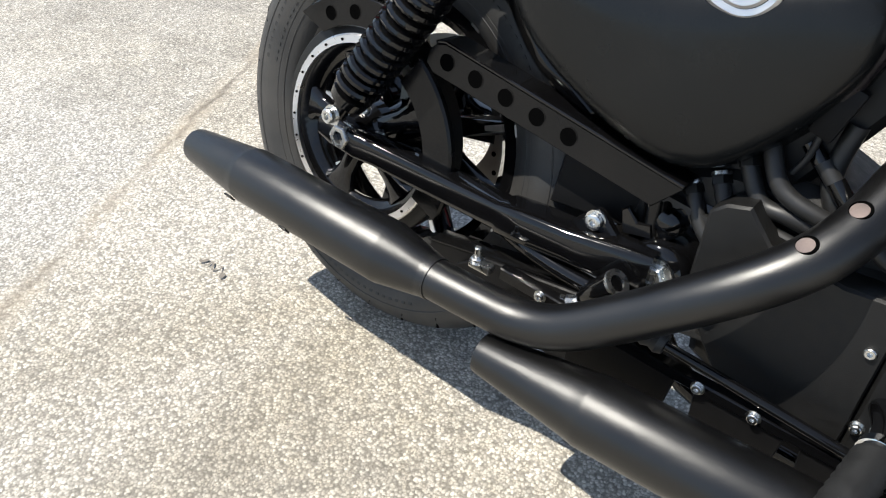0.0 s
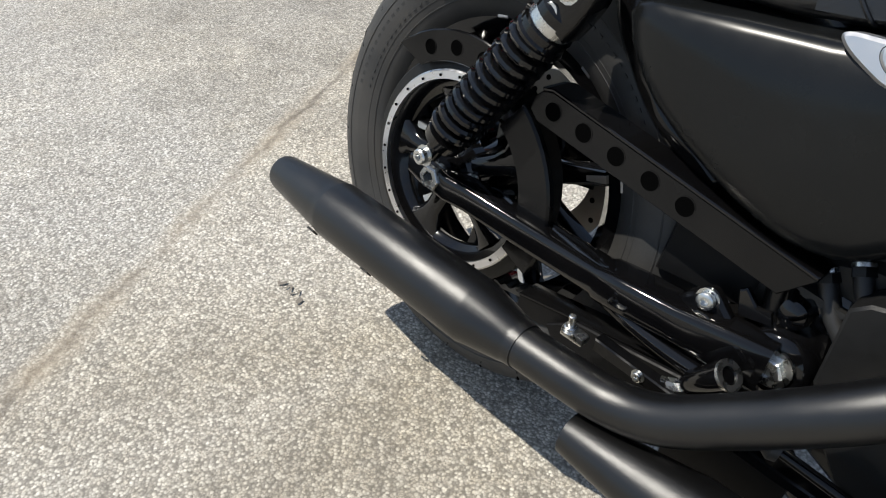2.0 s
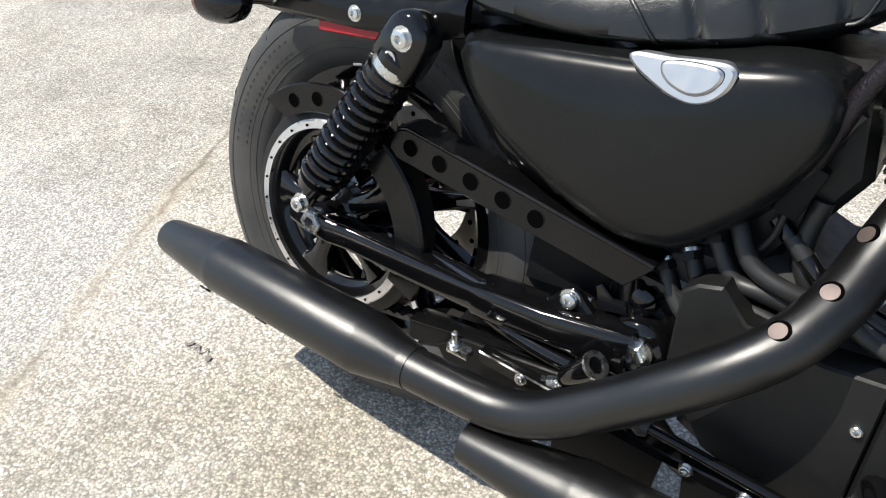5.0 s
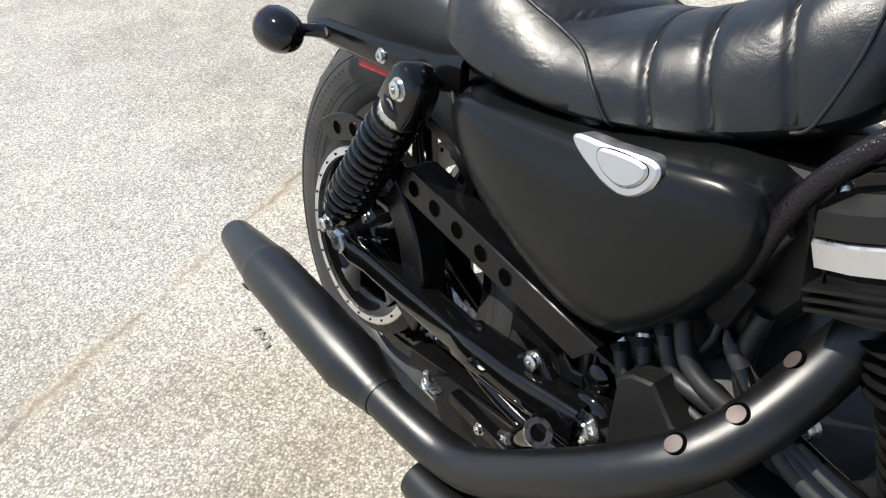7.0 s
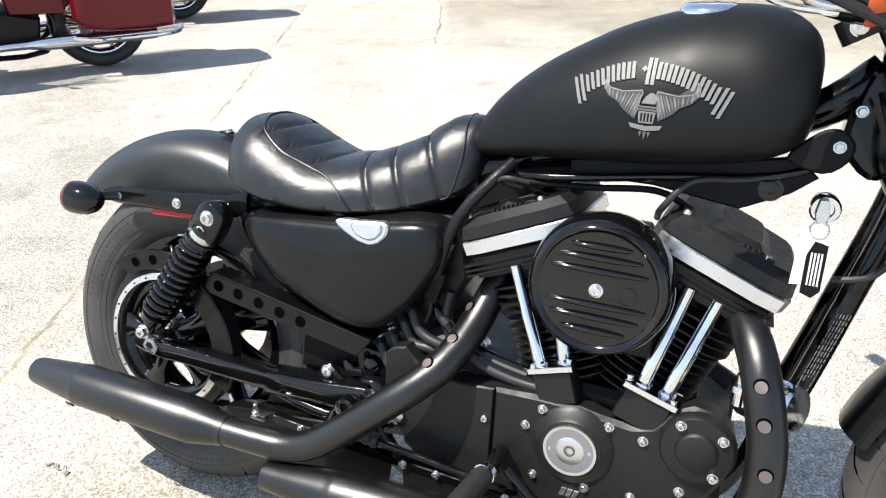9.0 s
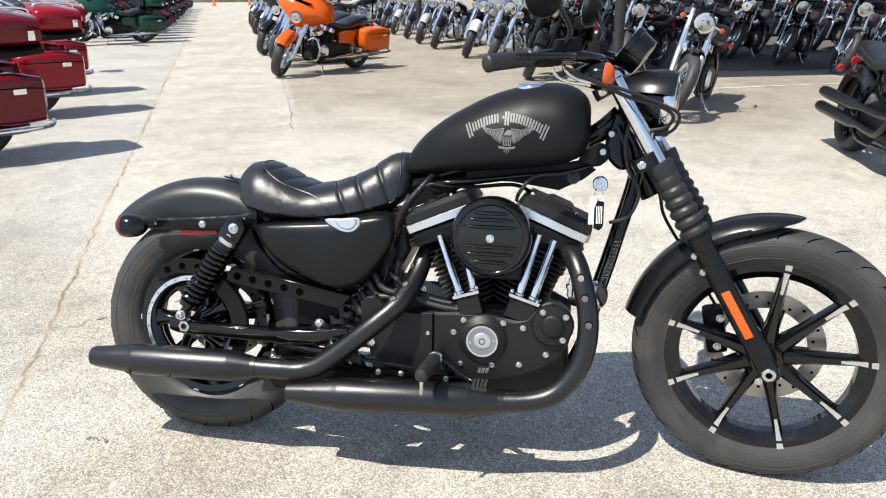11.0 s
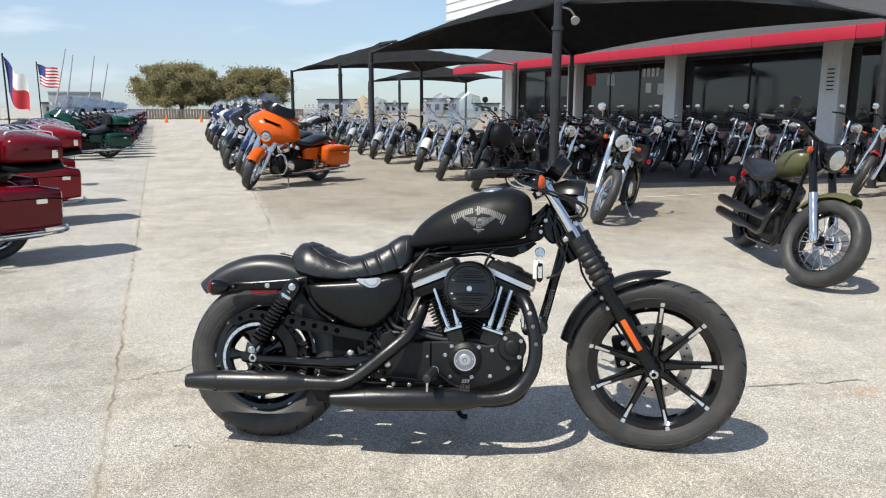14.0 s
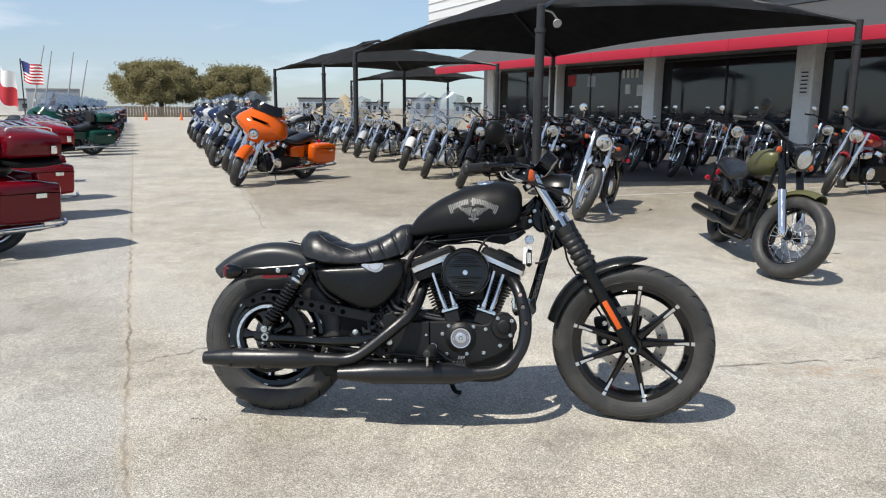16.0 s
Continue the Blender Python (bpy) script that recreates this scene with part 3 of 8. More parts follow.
def along_shop(s, out, z):
    """A point s metres along the shop front from AWN (towards the far end negative), out metres in front of the awning's lip."""
    p = AWN + FACE_DIR * s + FACE_OUT * out
    return Vector((p.x, p.y, z))


def shop_box(s0, s1, o0, o1, z0, z1, bevel=0.01):
    bm = B()
    c = along_shop((s0 + s1) / 2, (o0 + o1) / 2, (z0 + z1) / 2)
    rot = Matrix((FACE_DIR, FACE_OUT, Vector((0, 0, 1)))).transposed().to_4x4()
    block(bm, (abs(s1 - s0), abs(o1 - o0), z1 - z0), Matrix.Translation(c) @ rot, bevel)
    return bm


shop = thing("shop_building", Matrix(), "single-storey dealer shop with a red-edged awning and dark glass front", "building")
part("side_wall", shop_box(-22, 14, -18.0, -2.75, 0, 4.6), STUCCO, shop)
part("upper_wall", shop_box(-20.0, -8, -9.0, -4.6, 4.725, 9.4), WHITE_WALL, shop, "white upper wall")
part("upper_fascia", shop_box(-30.2, -8, -4.598, -3.6, 5.7, 9.4), WHITE_WALL, shop, "white fascia band over the roof")
for k in range(7):
    bm = shop_box(-30.2, -8, -3.598, -3.57, 5.9 + 0.48 * k, 5.93 + 0.48 * k, 0)
    part("siding_seam", bm, STUCCO, shop)
part("roof", shop_box(-22.3, 14.3, -18.3, -2.4, 4.6, 4.72), GREY_ROOF, shop)
# awning: dark slope with a red lip
bm = B()
pts = [along_shop(-22, -2.7, 4.35), along_shop(14, -2.7, 4.35), along_shop(14, 0.0, 3.2), along_shop(-22, 0.0, 3.2)]
low = [p - Vector((0, 0, 0.06)) for p in pts]
va, vb = [bm.verts.new(p) for p in pts], [bm.verts.new(p) for p in low]
grid_faces(bm, [va, vb], True, True, True)
bmesh.ops.recalc_face_normals(bm, faces=bm.faces)
part("awning", bm, GREY_ROOF, shop, "dark grey sloped awning")
for k in range(12):
    part("awning_lip", shop_box(-22 + 3 * k + 0.004, -19 + 3 * k - 0.004, -0.06, 0.02, 2.9, 3.22, 0.02), RED_AWNING, shop, "red awning lip")
cols = (-20.6, -15.4, -9.55, -3.3, 2.9, 8.8, 13.6)
for s in cols:
    part("column", shop_box(s - 0.30, s + 0.30, -2.74, -2.3, 0.0, 3.6), COLUMN_PAINT, shop)
part("sill", shop_box(-21.8, 13.8, -2.74, -2.4, 0.0, 0.55), STUCCO, shop, "pale low wall under the shop windows")
for a, b in zip(cols, cols[1:]):
    s0, s1 = a + 0.31, b - 0.31
    n = 3 if a == -15.4 else 2     # the door stands in a bay of three panes
    pane_w = (s1 - s0) / n
    win = part("window", shop_box(s0, s1, -2.735, -2.70, 0.56, 0.64, 0.005), BLACK_TRIM, shop, "dark shop window")
    part("frame", shop_box(s0, s1, -2.735, -2.70, 2.95, 3.05, 0.005), BLACK_TRIM, win)
    for k in range(n + 1):
        x = s0 + pane_w * k
        part("mullion", shop_box(x - 0.035, x + 0.035, -2.735, -2.69, 0.65, 2.94, 0.005), BLACK_TRIM, win)
    for k in range(n):
        part("pane", shop_box(s0 + pane_w * k + 0.04, s0 + pane_w * (k + 1) - 0.04, -2.735, -2.715, 0.65, 2.94, 0), DARK_GLASS, win)
# posters and number bars on the glass by the door
PAPER = material("paper_notice", (0.7, 0.7, 0.68), 0.7)
RED_PRINT = material("red_print", (0.5, 0.05, 0.05), 0.6)


def notice(s, z, w, h, mat, label):
    bm = shop_box(s - w / 2, s + w / 2, -2.712, -2.704, z - h / 2, z + h / 2, 0)
    ob = part("notice", bm, mat)
    tagged(ob, label, "sign")
    return ob


for k in range(4):
    notice(-11.38 + 0.25 * k, 2.61, 0.15, 0.30, PAPER, "plain white bar on the shop glass")
notice(-11.1, 2.05, 0.3, 0.36, PAPER, "white paper notice taped on the shop glass")
notice(-10.45, 2.0, 0.3, 0.4, PAPER, "white paper notice taped on the shop glass")
notice(-14.6, 2.45, 0.55, 0.45, RED_PRINT, "red poster behind the shop glass")
notice(-13.3, 2.4, 0.5, 0.45, material("blue_white_print", (0.45, 0.5, 0.62), 0.6), "pale blue poster behind the shop glass")
bm = shop_box(-3.42, -3.10, -2.298, -2.283, 1.7, 2.5, 0.004)
sign = tagged(part("parking_sign", bm, PAPER), "white notice sign mounted on the grey column", "sign")
for k in range(6):
    part("text_bar", shop_box(-3.37, -3.15, -2.282, -2.278, 1.8 + 0.11 * k, 1.84 + 0.11 * k, 0), BLACK_TRIM, sign)

# ---- far things ----
LEAF = material("oak_leaf", (0.235, 0.215, 0.125), 0.9, 0.0, 0.25, 0.5, 0.0, 3, spec=0.1)
# leaves let some light through
_n, _l = LEAF.node_tree.nodes, LEAF.node_tree.links
_thin = _n.new("ShaderNodeBsdfTranslucent")
_thin.inputs["Color"].default_value = (0.30, 0.26, 0.10, 1)
_both = _n.new("ShaderNodeMixShader")
_both.inputs[0].default_value = 0.35
_l.new(_n["Principled BSDF"].outputs[0], _both.inputs[1])
_l.new(_thin.outputs[0], _both.inputs[2])
_l.new(_both.outputs[0], _n["Material Output"].inputs["Surface"])
BARK = material("bark", (0.09, 0.075, 0.06), 0.9, 0.0, 0.3, 4, 0.8, 40)


def tree(base, height, spread, seed, label):
    rng = random.Random(seed)
    ob = thing("oak_tree", Matrix.Translation(base), label, "tree", "trees at the lot's end")
    bm = B()
    tube(bm, [(0, 0, 0), (0.1, 0.05, height * 0.2), (0, 0, height * 0.42)], [0.42, 0.32, 0.24], 10)
    limbs = []
    for k in range(9):
        a = math.tau * k / 9 + rng.uniform(-0.3, 0.3)
        e = Vector((math.cos(a) * spread * rng.uniform(0.35, 0.75), math.sin(a) * spread * rng.uniform(0.35, 0.75), height * rng.uniform(0.5, 0.85)))
        tube(bm, [(0, 0, height * 0.25), (e * 0.5) + Vector((0, 0, height * 0.1)), e], [0.18, 0.11, 0.04], 7)
        limbs.append(e)
    part("trunk", bm, BARK, ob)
    verts, faces = [], []
    clumps = []
    for k in range(190):
        a, r = rng.uniform(0, math.tau), rng.random() ** 0.45
        z = rng.uniform(0.30, 0.96)
        lim = spread * math.sqrt(max(0.05, 1 - ((z - 0.5) / 0.55) ** 2)) * rng.uniform(0.62, 1.12)
        clumps.append((Vector((math.cos(a) * r * lim, math.sin(a) * r * lim, z * height)), rng.uniform(0.35, 0.8)))
    for c, size in clumps:
        for k in range(480):
            d = Vector((rng.gauss(0, 1), rng.gauss(0, 1), rng.gauss(0, 0.75))) * size * 0.72
            p = c + d
            u = Vector((rng.gauss(0, 1), rng.gauss(0, 1), rng.gauss(0, 1))).normalized() * rng.uniform(0.06, 0.13)
            v = u.orthogonal().normalized() * u.length * 0.75
            i = len(verts)
            verts += [p - u, p + v, p + u, p - v]
            faces.append((i, i + 1, i + 2, i + 3))
    me = bpy.data.meshes.new("crown")
    me.from_pydata(verts, [], faces)
    me.materials.append(LEAF)
    crown = new("crown", me)
    crown.parent = ob
    tagged(crown, "olive green crown of small leaves", kind="stuff")
    return ob


tree((-43.5, 92.0, 0), 6.6, 5.9, 11, "broad olive-green oak tree at the end of the lot")
tree((-34.6, 96.0, 0), 6.2, 4.9, 12, "smaller olive-green oak tree beside the fence")


# ---- the black motorcycle ----
bike = thing("motorcycle", pose(0, 0, 0, -10, 0, 0), "satin black cruiser motorcycle with matte exhausts, leaning on its side stand", "motorcycle")
STEER = -11.0
RAKE = radians(31.0)
WF = Vector((1.548, 0, 0.332))                                # front axle, wheel straight
_fork_up = Vector((-math.sin(RAKE), 0, math.cos(RAKE)))
_pivot = WF + Vector((-math.cos(RAKE), 0, -math.sin(RAKE))) * 0.06
TURNED = Matrix.Translation(_pivot) @ Matrix.Rotation(radians(STEER), 4, _fork_up) @ Matrix.Translation(-_pivot)


def fork_at(s, v, ahead=0.0):
    """A point s metres up the fork from the axle."""
    return WF + _fork_up * s + Vector((math.cos(RAKE), 0, math.sin(RAKE))) * ahead + Vector((0, v, 0))


def tyre_section(r, width, rim, n=13):
    """Half round tread, bulging sides, beads at the rim."""
    out = []
    h = r - rim
    for k in range(n):
        a = math.pi * k / (n - 1)
        v = -math.cos(a) * width / 2
        out.append((v, rim + h * 0.42 + h * 0.58 * math.sin(a) ** 0.75))
    out.append((width * 0.40, rim + h * 0.16))
    out.append((width * 0.31, rim - 0.004))
    out.append((-width * 0.31, rim - 0.004))
    out.append((-width * 0.40, rim + h * 0.16))
    return out


def sidewall(r, width, rim, f):
    """Radius and half width on the tyre's side, f from the bead (0) to the tread's shoulder (1)."""
    h = r - rim
    if f < 0.5:
        t = f / 0.5
        return rim + h * (0.16 + 0.26 * t), width * (0.40 + 0.10 * t)
    a = math.radians(12 + 48 * (f - 0.5) / 0.5 - 12)
    return rim + h * 0.42 + h * 0.58 * math.sin(a) ** 0.75, math.cos(a) * width / 2


def wheel(centre, r, width, rim, hub_w, matrix, name, tread, spoke_start):
    c = Vector(centre)
    w2 = width * 0.33
    sec = [(-w2, rim + 0.010), (-w2 + 0.006, rim + 0.012), (-w2 + 0.010, rim - 0.006), (-w2 * 0.35, rim - 0.022), (w2 * 0.35, rim - 0.022), (w2 - 0.010, rim - 0.006), (w2 - 0.006, rim + 0.012),
           (w2, rim + 0.010), (w2 - 0.002, rim - 0.014), (w2 * 0.45, rim - 0.034), (-w2 * 0.45, rim - 0.034), (-w2 + 0.002, rim - 0.014)]
    bm = B()
    torus_section(bm, c, sec, 72)
    wh = part(name, bm, GLOSS, bike, "gloss black cast rim", matrix, 30)
    bm = B()
    torus_section(bm, c, tyre_section(r, width, rim + 0.004), 120)
    ty = part("tyre", bm, RUBBER, wh, "black rubber tyre, dusty", angle=60)
    # sidewall ridges and a ring of raised plain bars
    for q, (f, rad) in enumerate(((0.10, 0.0016), (0.26, 0.0012), (0.62, 0.0014))):
        for sd in (-1, 1):
            rr, v = sidewall(r, width, rim + 0.004, f)
            bm = B()
            torus_section(bm, c, [(sd * (v - 0.0008) + rad * math.cos(b), rr + rad * math.sin(b)) for b in [math.tau * j / 6 for j in range(6)]], 120)
            part("sidewall_ridge", bm, RUBBER, ty)
    lo_, hi_ = sidewall(r, width, rim + 0.004, 0.34), sidewall(r, width, rim + 0.004, 0.54)
    bm = B()
    vs = []
    for out in (0.0, 0.0012):
        for (rr, v), b in ((lo_, -0.011), (lo_, 0.011), (hi_, 0.011), (hi_, -0.011)):
            vs.append(bm.verts.new((c.x + rr * math.cos(b), c.y - v - out + 0.0004, c.z + rr * math.sin(b))))
    grid_faces(bm, [vs[:4], vs[4:]], True, True, True)
    bmesh.ops.recalc_face_normals(bm, faces=bm.faces)
    bar_mesh = None
    for start in (0.35, 2.2, 4.3):
        for j in range(16):
            turn = Matrix.Translation(c) @ Matrix.Rotation(-(start + 0.052 * j), 4, "Y") @ Matrix.Translation(-c)
            if bar_mesh is None:
                bar = part("sidewall_bar", bm, RUBBER, ty, "", turn)
                bar_mesh = bar.data
            else:
                bar = new("sidewall_bar", bar_mesh)
                bar.parent = ty
                bar.matrix_basis = turn
    # tread grooves, their shade painted as near-black bars
    for k in range(tread):
        for s in (-1, 1):
            a = math.tau * (k + (0.5 if s > 0 else 0)) / tread
            bm = B()
            pts = []
            for q in range(5):
                t = q / 4
                v = s * width * (0.10 + 0.36 * t)
                ang = a + 0.16 * t
                x = abs(v) / (width / 2)
                h = r - rim - 0.004
                rr = rim + 0.004 + h * 0.42 + h * 0.58 * math.sqrt(max(0, 1 - x * x)) ** 0.75 - 0.0024
                pts.append((c.x + rr * math.cos(ang), c.y + v, c.z + rr * math.sin(ang)))
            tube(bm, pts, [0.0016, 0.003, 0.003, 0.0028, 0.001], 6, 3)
            part("tread_groove", bm, RECESS_SHADE, ty)
    bm = B()
    lathe(bm, [(-hub_w, 0.02), (-hub_w, 0.038), (-hub_w * 0.5, 0.044), (0, 0.052), (hub_w * 0.5, 0.044), (hub_w, 0.038), (hub_w, 0.02)], c, (0, 1, 0), 24)
    part("hub", bm, GLOSS, wh)
    for k in range(9):
        a = spoke_start + math.tau * k / 9
        d = Vector((math.cos(a), 0, math.sin(a)))
        t = Vector((-math.sin(a), 0, math.cos(a)))
        bm = B()
        rings = []
        for q, (s, half, dep) in enumerate(((0.04, 0.021, 0.024), (rim * 0.45, 0.0145, 0.018), (rim * 0.85, 0.0115, 0.017), (rim - 0.014, 0.0135, 0.024))):
            p = c + d * s
            y = -0.006
            rings.append([bm.verts.new(p + t * half + Vector((0, y + dep, 0))), bm.verts.new(p + t * half * 0.9 + Vector((0, y - dep * 0.6, 0))), bm.verts.new(p + t * half * 0.45 + Vector((0, y - dep, 0))),
                          bm.verts.new(p - t * half * 0.45 + Vector((0, y - dep, 0))), bm.verts.new(p - t * half * 0.9 + Vector((0, y - dep * 0.6, 0))), bm.verts.new(p - t * half + Vector((0, y + dep, 0)))])
        grid_faces(bm, rings, True, True, True)
        bmesh.ops.recalc_face_normals(bm, faces=bm.faces)
        part("spoke", bm, GLOSS, wh, "gloss black wheel spoke")
        # machined tip on the outer end
        bm = B()
        rings = []
        for s, half, v in ((rim * 0.70, 0.0035, -0.0245), (rim * 0.86, 0.0052, -0.026), (rim - 0.010, 0.0072, -0.0325), (rim + 0.004, 0.0080, -w2 - 0.001), (rim + 0.011, 0.0080, -w2 - 0.0015)):
            p = c + d * s
            rings.append([bm.verts.new(p + t * half + Vector((0, v, 0))), bm.verts.new(p + t * half + Vector((0, v + 0.004, 0))), bm.verts.new(p - t * half + Vector((0, v + 0.004, 0))), bm.verts.new(p - t * half + Vector((0, v, 0)))])
        grid_faces(bm, rings, True, True, True)
        bmesh.ops.recalc_face_normals(bm, faces=bm.faces)
        part("spoke_tip", bm, SILVER, wh, "bright machined spoke tip")
    return wh


def brake_disc(centre, v, r_in, r_out, matrix, holes=28):
    c = Vector(centre) + Vector((0, v, 0))
    bm = B()
    torus_section(bm, c, [(-0.0025, r_in), (-0.0025, r_out), (0.0025, r_out), (0.0025, r_in)], 72)
    d = part("brake_disc", bm, DISC, bike, "drilled steel brake disc with a rusty sheen", matrix, 30)
    for k in range(holes):
        a = math.tau * k / holes
        rr = r_in + (r_out - r_in) * (0.3 if k % 2 else 0.7)
        bm = B()
        lathe(bm, [(-0.0031, 0.0042), (0.0031, 0.0042)], c + Vector((rr * math.cos(a), 0, rr * math.sin(a))), (0, 1, 0), 10)
        part("disc_hole", bm, RECESS_SHADE, d)
    bm = B()
    for k in range(5):
        a = math.tau * k / 5
        tube(bm, [c + Vector((0.03 * math.cos(a - 0.2), 0, 0.03 * math.sin(a - 0.2))), c + Vector(((r_in + 0.006) * math.cos(a), 0, (r_in + 0.006) * math.sin(a)))], [0.014, 0.009], 8, 0)
    part("disc_carrier", bm, GLOSS, d)
    return d


REAR = Vector((0.020, 0, 0.311))
REAR_SET = Matrix.Translation((0, -0.0135, 0)) @ Matrix.Rotation(radians(-3.5), 4, "X")   # the wheel stands a little more inclined than the frame
rear = wheel(REAR, 0.322, 0.147, 0.203, 0.075, REAR_SET, "rear_wheel", 26, 0.35)
front = wheel(WF, 0.335, 0.104, 0.245, 0.055, TURNED, "front_wheel", 30, radians(84))
brake_disc(WF, 0.062, 0.105, 0.150, TURNED)
brake_disc(REAR, 0.075, 0.09, 0.132, REAR_SET)

# pulley: dark toothed flange, bright drilled ring, five broad spokes
AX = Vector((0.004, 0, 0.322))
bm = B()
torus_section(bm, AX + Vector((0, -0.086, 0)), [(-0.014, 0.151), (-0.012, 0.153), (0.020, 0.153), (0.020, 0.136), (-0.018, 0.136)], 96)
pulley = part("belt_pulley", bm, FIN, bike, "dark belt pulley with a bright drilled ring", Matrix.Translation((0, -0.1, 0.322)) @ Matrix.Rotation(radians(-3.5), 4, "X") @ Matrix.Translation((0, 0.1, -0.322)), 30)
bm = B()
torus_section(bm, AX + Vector((0, -0.095, 0)), [(-0.0155, 0.1335), (-0.013, 0.1358), (0.008, 0.1358), (0.008, 0.123), (-0.0155, 0.1235)], 96)
part("machined_ring", bm, SILVER, pulley, "bright machined ring with drilled dots", None, 30)
for k in range(24):
    a = math.tau * (k + 0.4) / 24
    bm = B()
    lathe(bm, [(0, 0.0019), (0.0022, 0.0019)], AX + Vector((0.1285 * math.cos(a), -0.1119, 0.1285 * math.sin(a))), (0, 1, 0), 8)
    part("ring_hole", bm, RECESS_SHADE, pulley)
bm = B()
torus_section(bm, AX + Vector((0, -0.092, 0)), [(-0.012, 0.1229), (0.012, 0.1229), (0.012, 0.104), (0.004, 0.101), (-0.004, 0.106)], 72)
part("inner_ring", bm, GLOSS, pulley)
for k in range(5):
    a = math.tau * k / 5 + 0.56
    d, t = Vector((math.cos(a), 0, math.sin(a))), Vector((-math.sin(a), 0, math.cos(a)))
    bm = B()
    rings = []
    for r_, half, v, dep in ((0.020, 0.019, -0.088, 0.014), (0.045, 0.0155, -0.090, 0.012), (0.075, 0.0150, -0.091, 0.010), (0.095, 0.021, -0.092, 0.009), (0.109, 0.034, -0.093, 0.008)):
        rings.append([bm.verts.new(AX + d * r_ + t * half * x + Vector((0, v - dep * y, 0))) for x, y in ((-1, -0.5), (-0.92, 0.45), (-0.6, 0.85), (0, 1), (0.6, 0.85), (0.92, 0.45), (1, -0.5))])
    grid_faces(bm, rings, True, True, True)
    bmesh.ops.recalc_face_normals(bm, faces=bm.faces)
    part("pulley_spoke", bm, GLOSS, pulley, "", None, 50)
bm = B()
lathe(bm, [(0, 0.045), (0.02, 0.045), (0.03, 0.03), (0.05, 0.026)], AX + Vector((0, -0.075, 0)), (0, -1, 0), 24)
part("pulley_hub", bm, GLOSS, pulley)
for k in range(5):
    a = math.tau * k / 5 + 0.2
    bolt(pulley, AX + Vector((0.034 * math.cos(a), -0.098, 0.034 * math.sin(a))), (0, -1, 0), 0.0065, 0.009)
# drive belt, two runs
for w0, w1, nm in ((0.320 + 0.141, 0.325 + 0.062, 1), (0.320 - 0.141, 0.325 - 0.062, 2)):
    bm = B()
    n = 34
    p0, p1 = Vector((0.0, -0.082, w0)), Vector((0.545, -0.082, w1 + (0.006 if nm == 1 else 0)))
    d = (p1 - p0)
    up = Vector((-d.z, 0, d.x)).normalized() * (1 if nm == 1 else -1)
    rings = []
    for k in range(n * 4 + 1):
        p = p0 + d * (k / (n * 4))
        deep = -0.003 if (k % 4) in (0, 1) else -0.0065
        rings.append([bm.verts.new(p + Vector((0, -0.0125, 0)) + up * 0.002), bm.verts.new(p + Vector((0, 0.0125, 0)) + up * 0.002), bm.verts.new(p + Vector((0, 0.0125, 0)) + up * deep), bm.verts.new(p + Vector((0, -0.0125, 0)) + up * deep)])
    grid_faces(bm, rings, True, True, True)
    bmesh.ops.recalc_face_normals(bm, faces=bm.faces)
    part("drive_belt", bm, SOFT_RUBBER, bike, "toothed black drive belt")


def plate_with_holes(outline, holes, v0, v1, mat, name, label, rim=0.004):
    """A plate with round openings, their shade painted black; rims stand slightly proud."""
    bm = B()
    plate(bm, outline, v0, v1, 0.0015)
    ob = part(name, bm, mat, bike, label)
    for (u, w), r in holes:
        bm = B()
        lathe(bm, [(0, r), (0.0006, r), (0.0006, r * 0.93), (-0.004, r * 0.92)], (u, v1, w), (0, -1, 0), 20, cap=False)
        part("hole_rim", bm, mat, ob)
        bm = B()
        lathe(bm, [(0, r * 0.93), (0.0004, r * 0.93)], (u, v1, w), (0, -1, 0), 20)
        part("hole", bm, RECESS_SHADE, ob)
    return ob


guard = plate_with_holes([(0.122, 0.480), (0.131, 0.488), (0.145, 0.491), (0.468, 0.432), (0.440, 0.400), (0.130, 0.451), (0.118, 0.462)],
                         [((0.150, 0.470), 0.0115), ((0.194, 0.463), 0.0115), ((0.239, 0.455), 0.0115), ((0.284, 0.447), 0.0115), ((0.328, 0.439), 0.0115)],
                         -0.114, -0.120, GUARD_MAT, "belt_guard", "gloss black belt guard with a row of round holes")
bm = B()
plate(bm, [(0.131, 0.488), (0.145, 0.491), (0.468, 0.432), (0.468, 0.436), (0.145, 0.4955), (0.130, 0.492)], -0.080, -0.122, 0.0014)
part("belt_guard_lip", bm, GLOSS, guard, "rolled gloss lip")
arc = []
for k in range(13):
    a = radians(132 - 80 * k / 12)
    arc.append((0.004 + 0.186 * math.cos(a), 0.322 + 0.186 * math.sin(a)))
for k in range(13):
    a = radians(52 + 72 * k / 12)
    arc.append((0.004 + 0.146 * math.cos(a), 0.322 + 0.146 * math.sin(a)))
plate_with_holes(arc, [((0.004 + 0.165 * math.cos(radians(x)), 0.322 + 0.165 * math.sin(radians(x))), 0.0105) for x in (114, 98, 82)], -0.100, -0.106, GUARD_MAT, "belt_guard", "curved black rear belt guard with round holes")
crescent = []
for k in range(13):
    a = radians(54 - 78 * k / 12)
    crescent.append((0.004 + 0.173 * math.cos(a), 0.322 + 0.173 * math.sin(a)))
for k in range(13):
    a = radians(-24 + 78 * k / 12)
    crescent.append((0.004 + 0.1245 * math.cos(a), 0.322 + 0.1245 * math.sin(a)))
bm = B()
plate(bm, crescent, -0.106, -0.119, 0.003)
part("debris_shield", bm, GUARD_MAT, bike, "curved black shield between belt and swing arm")

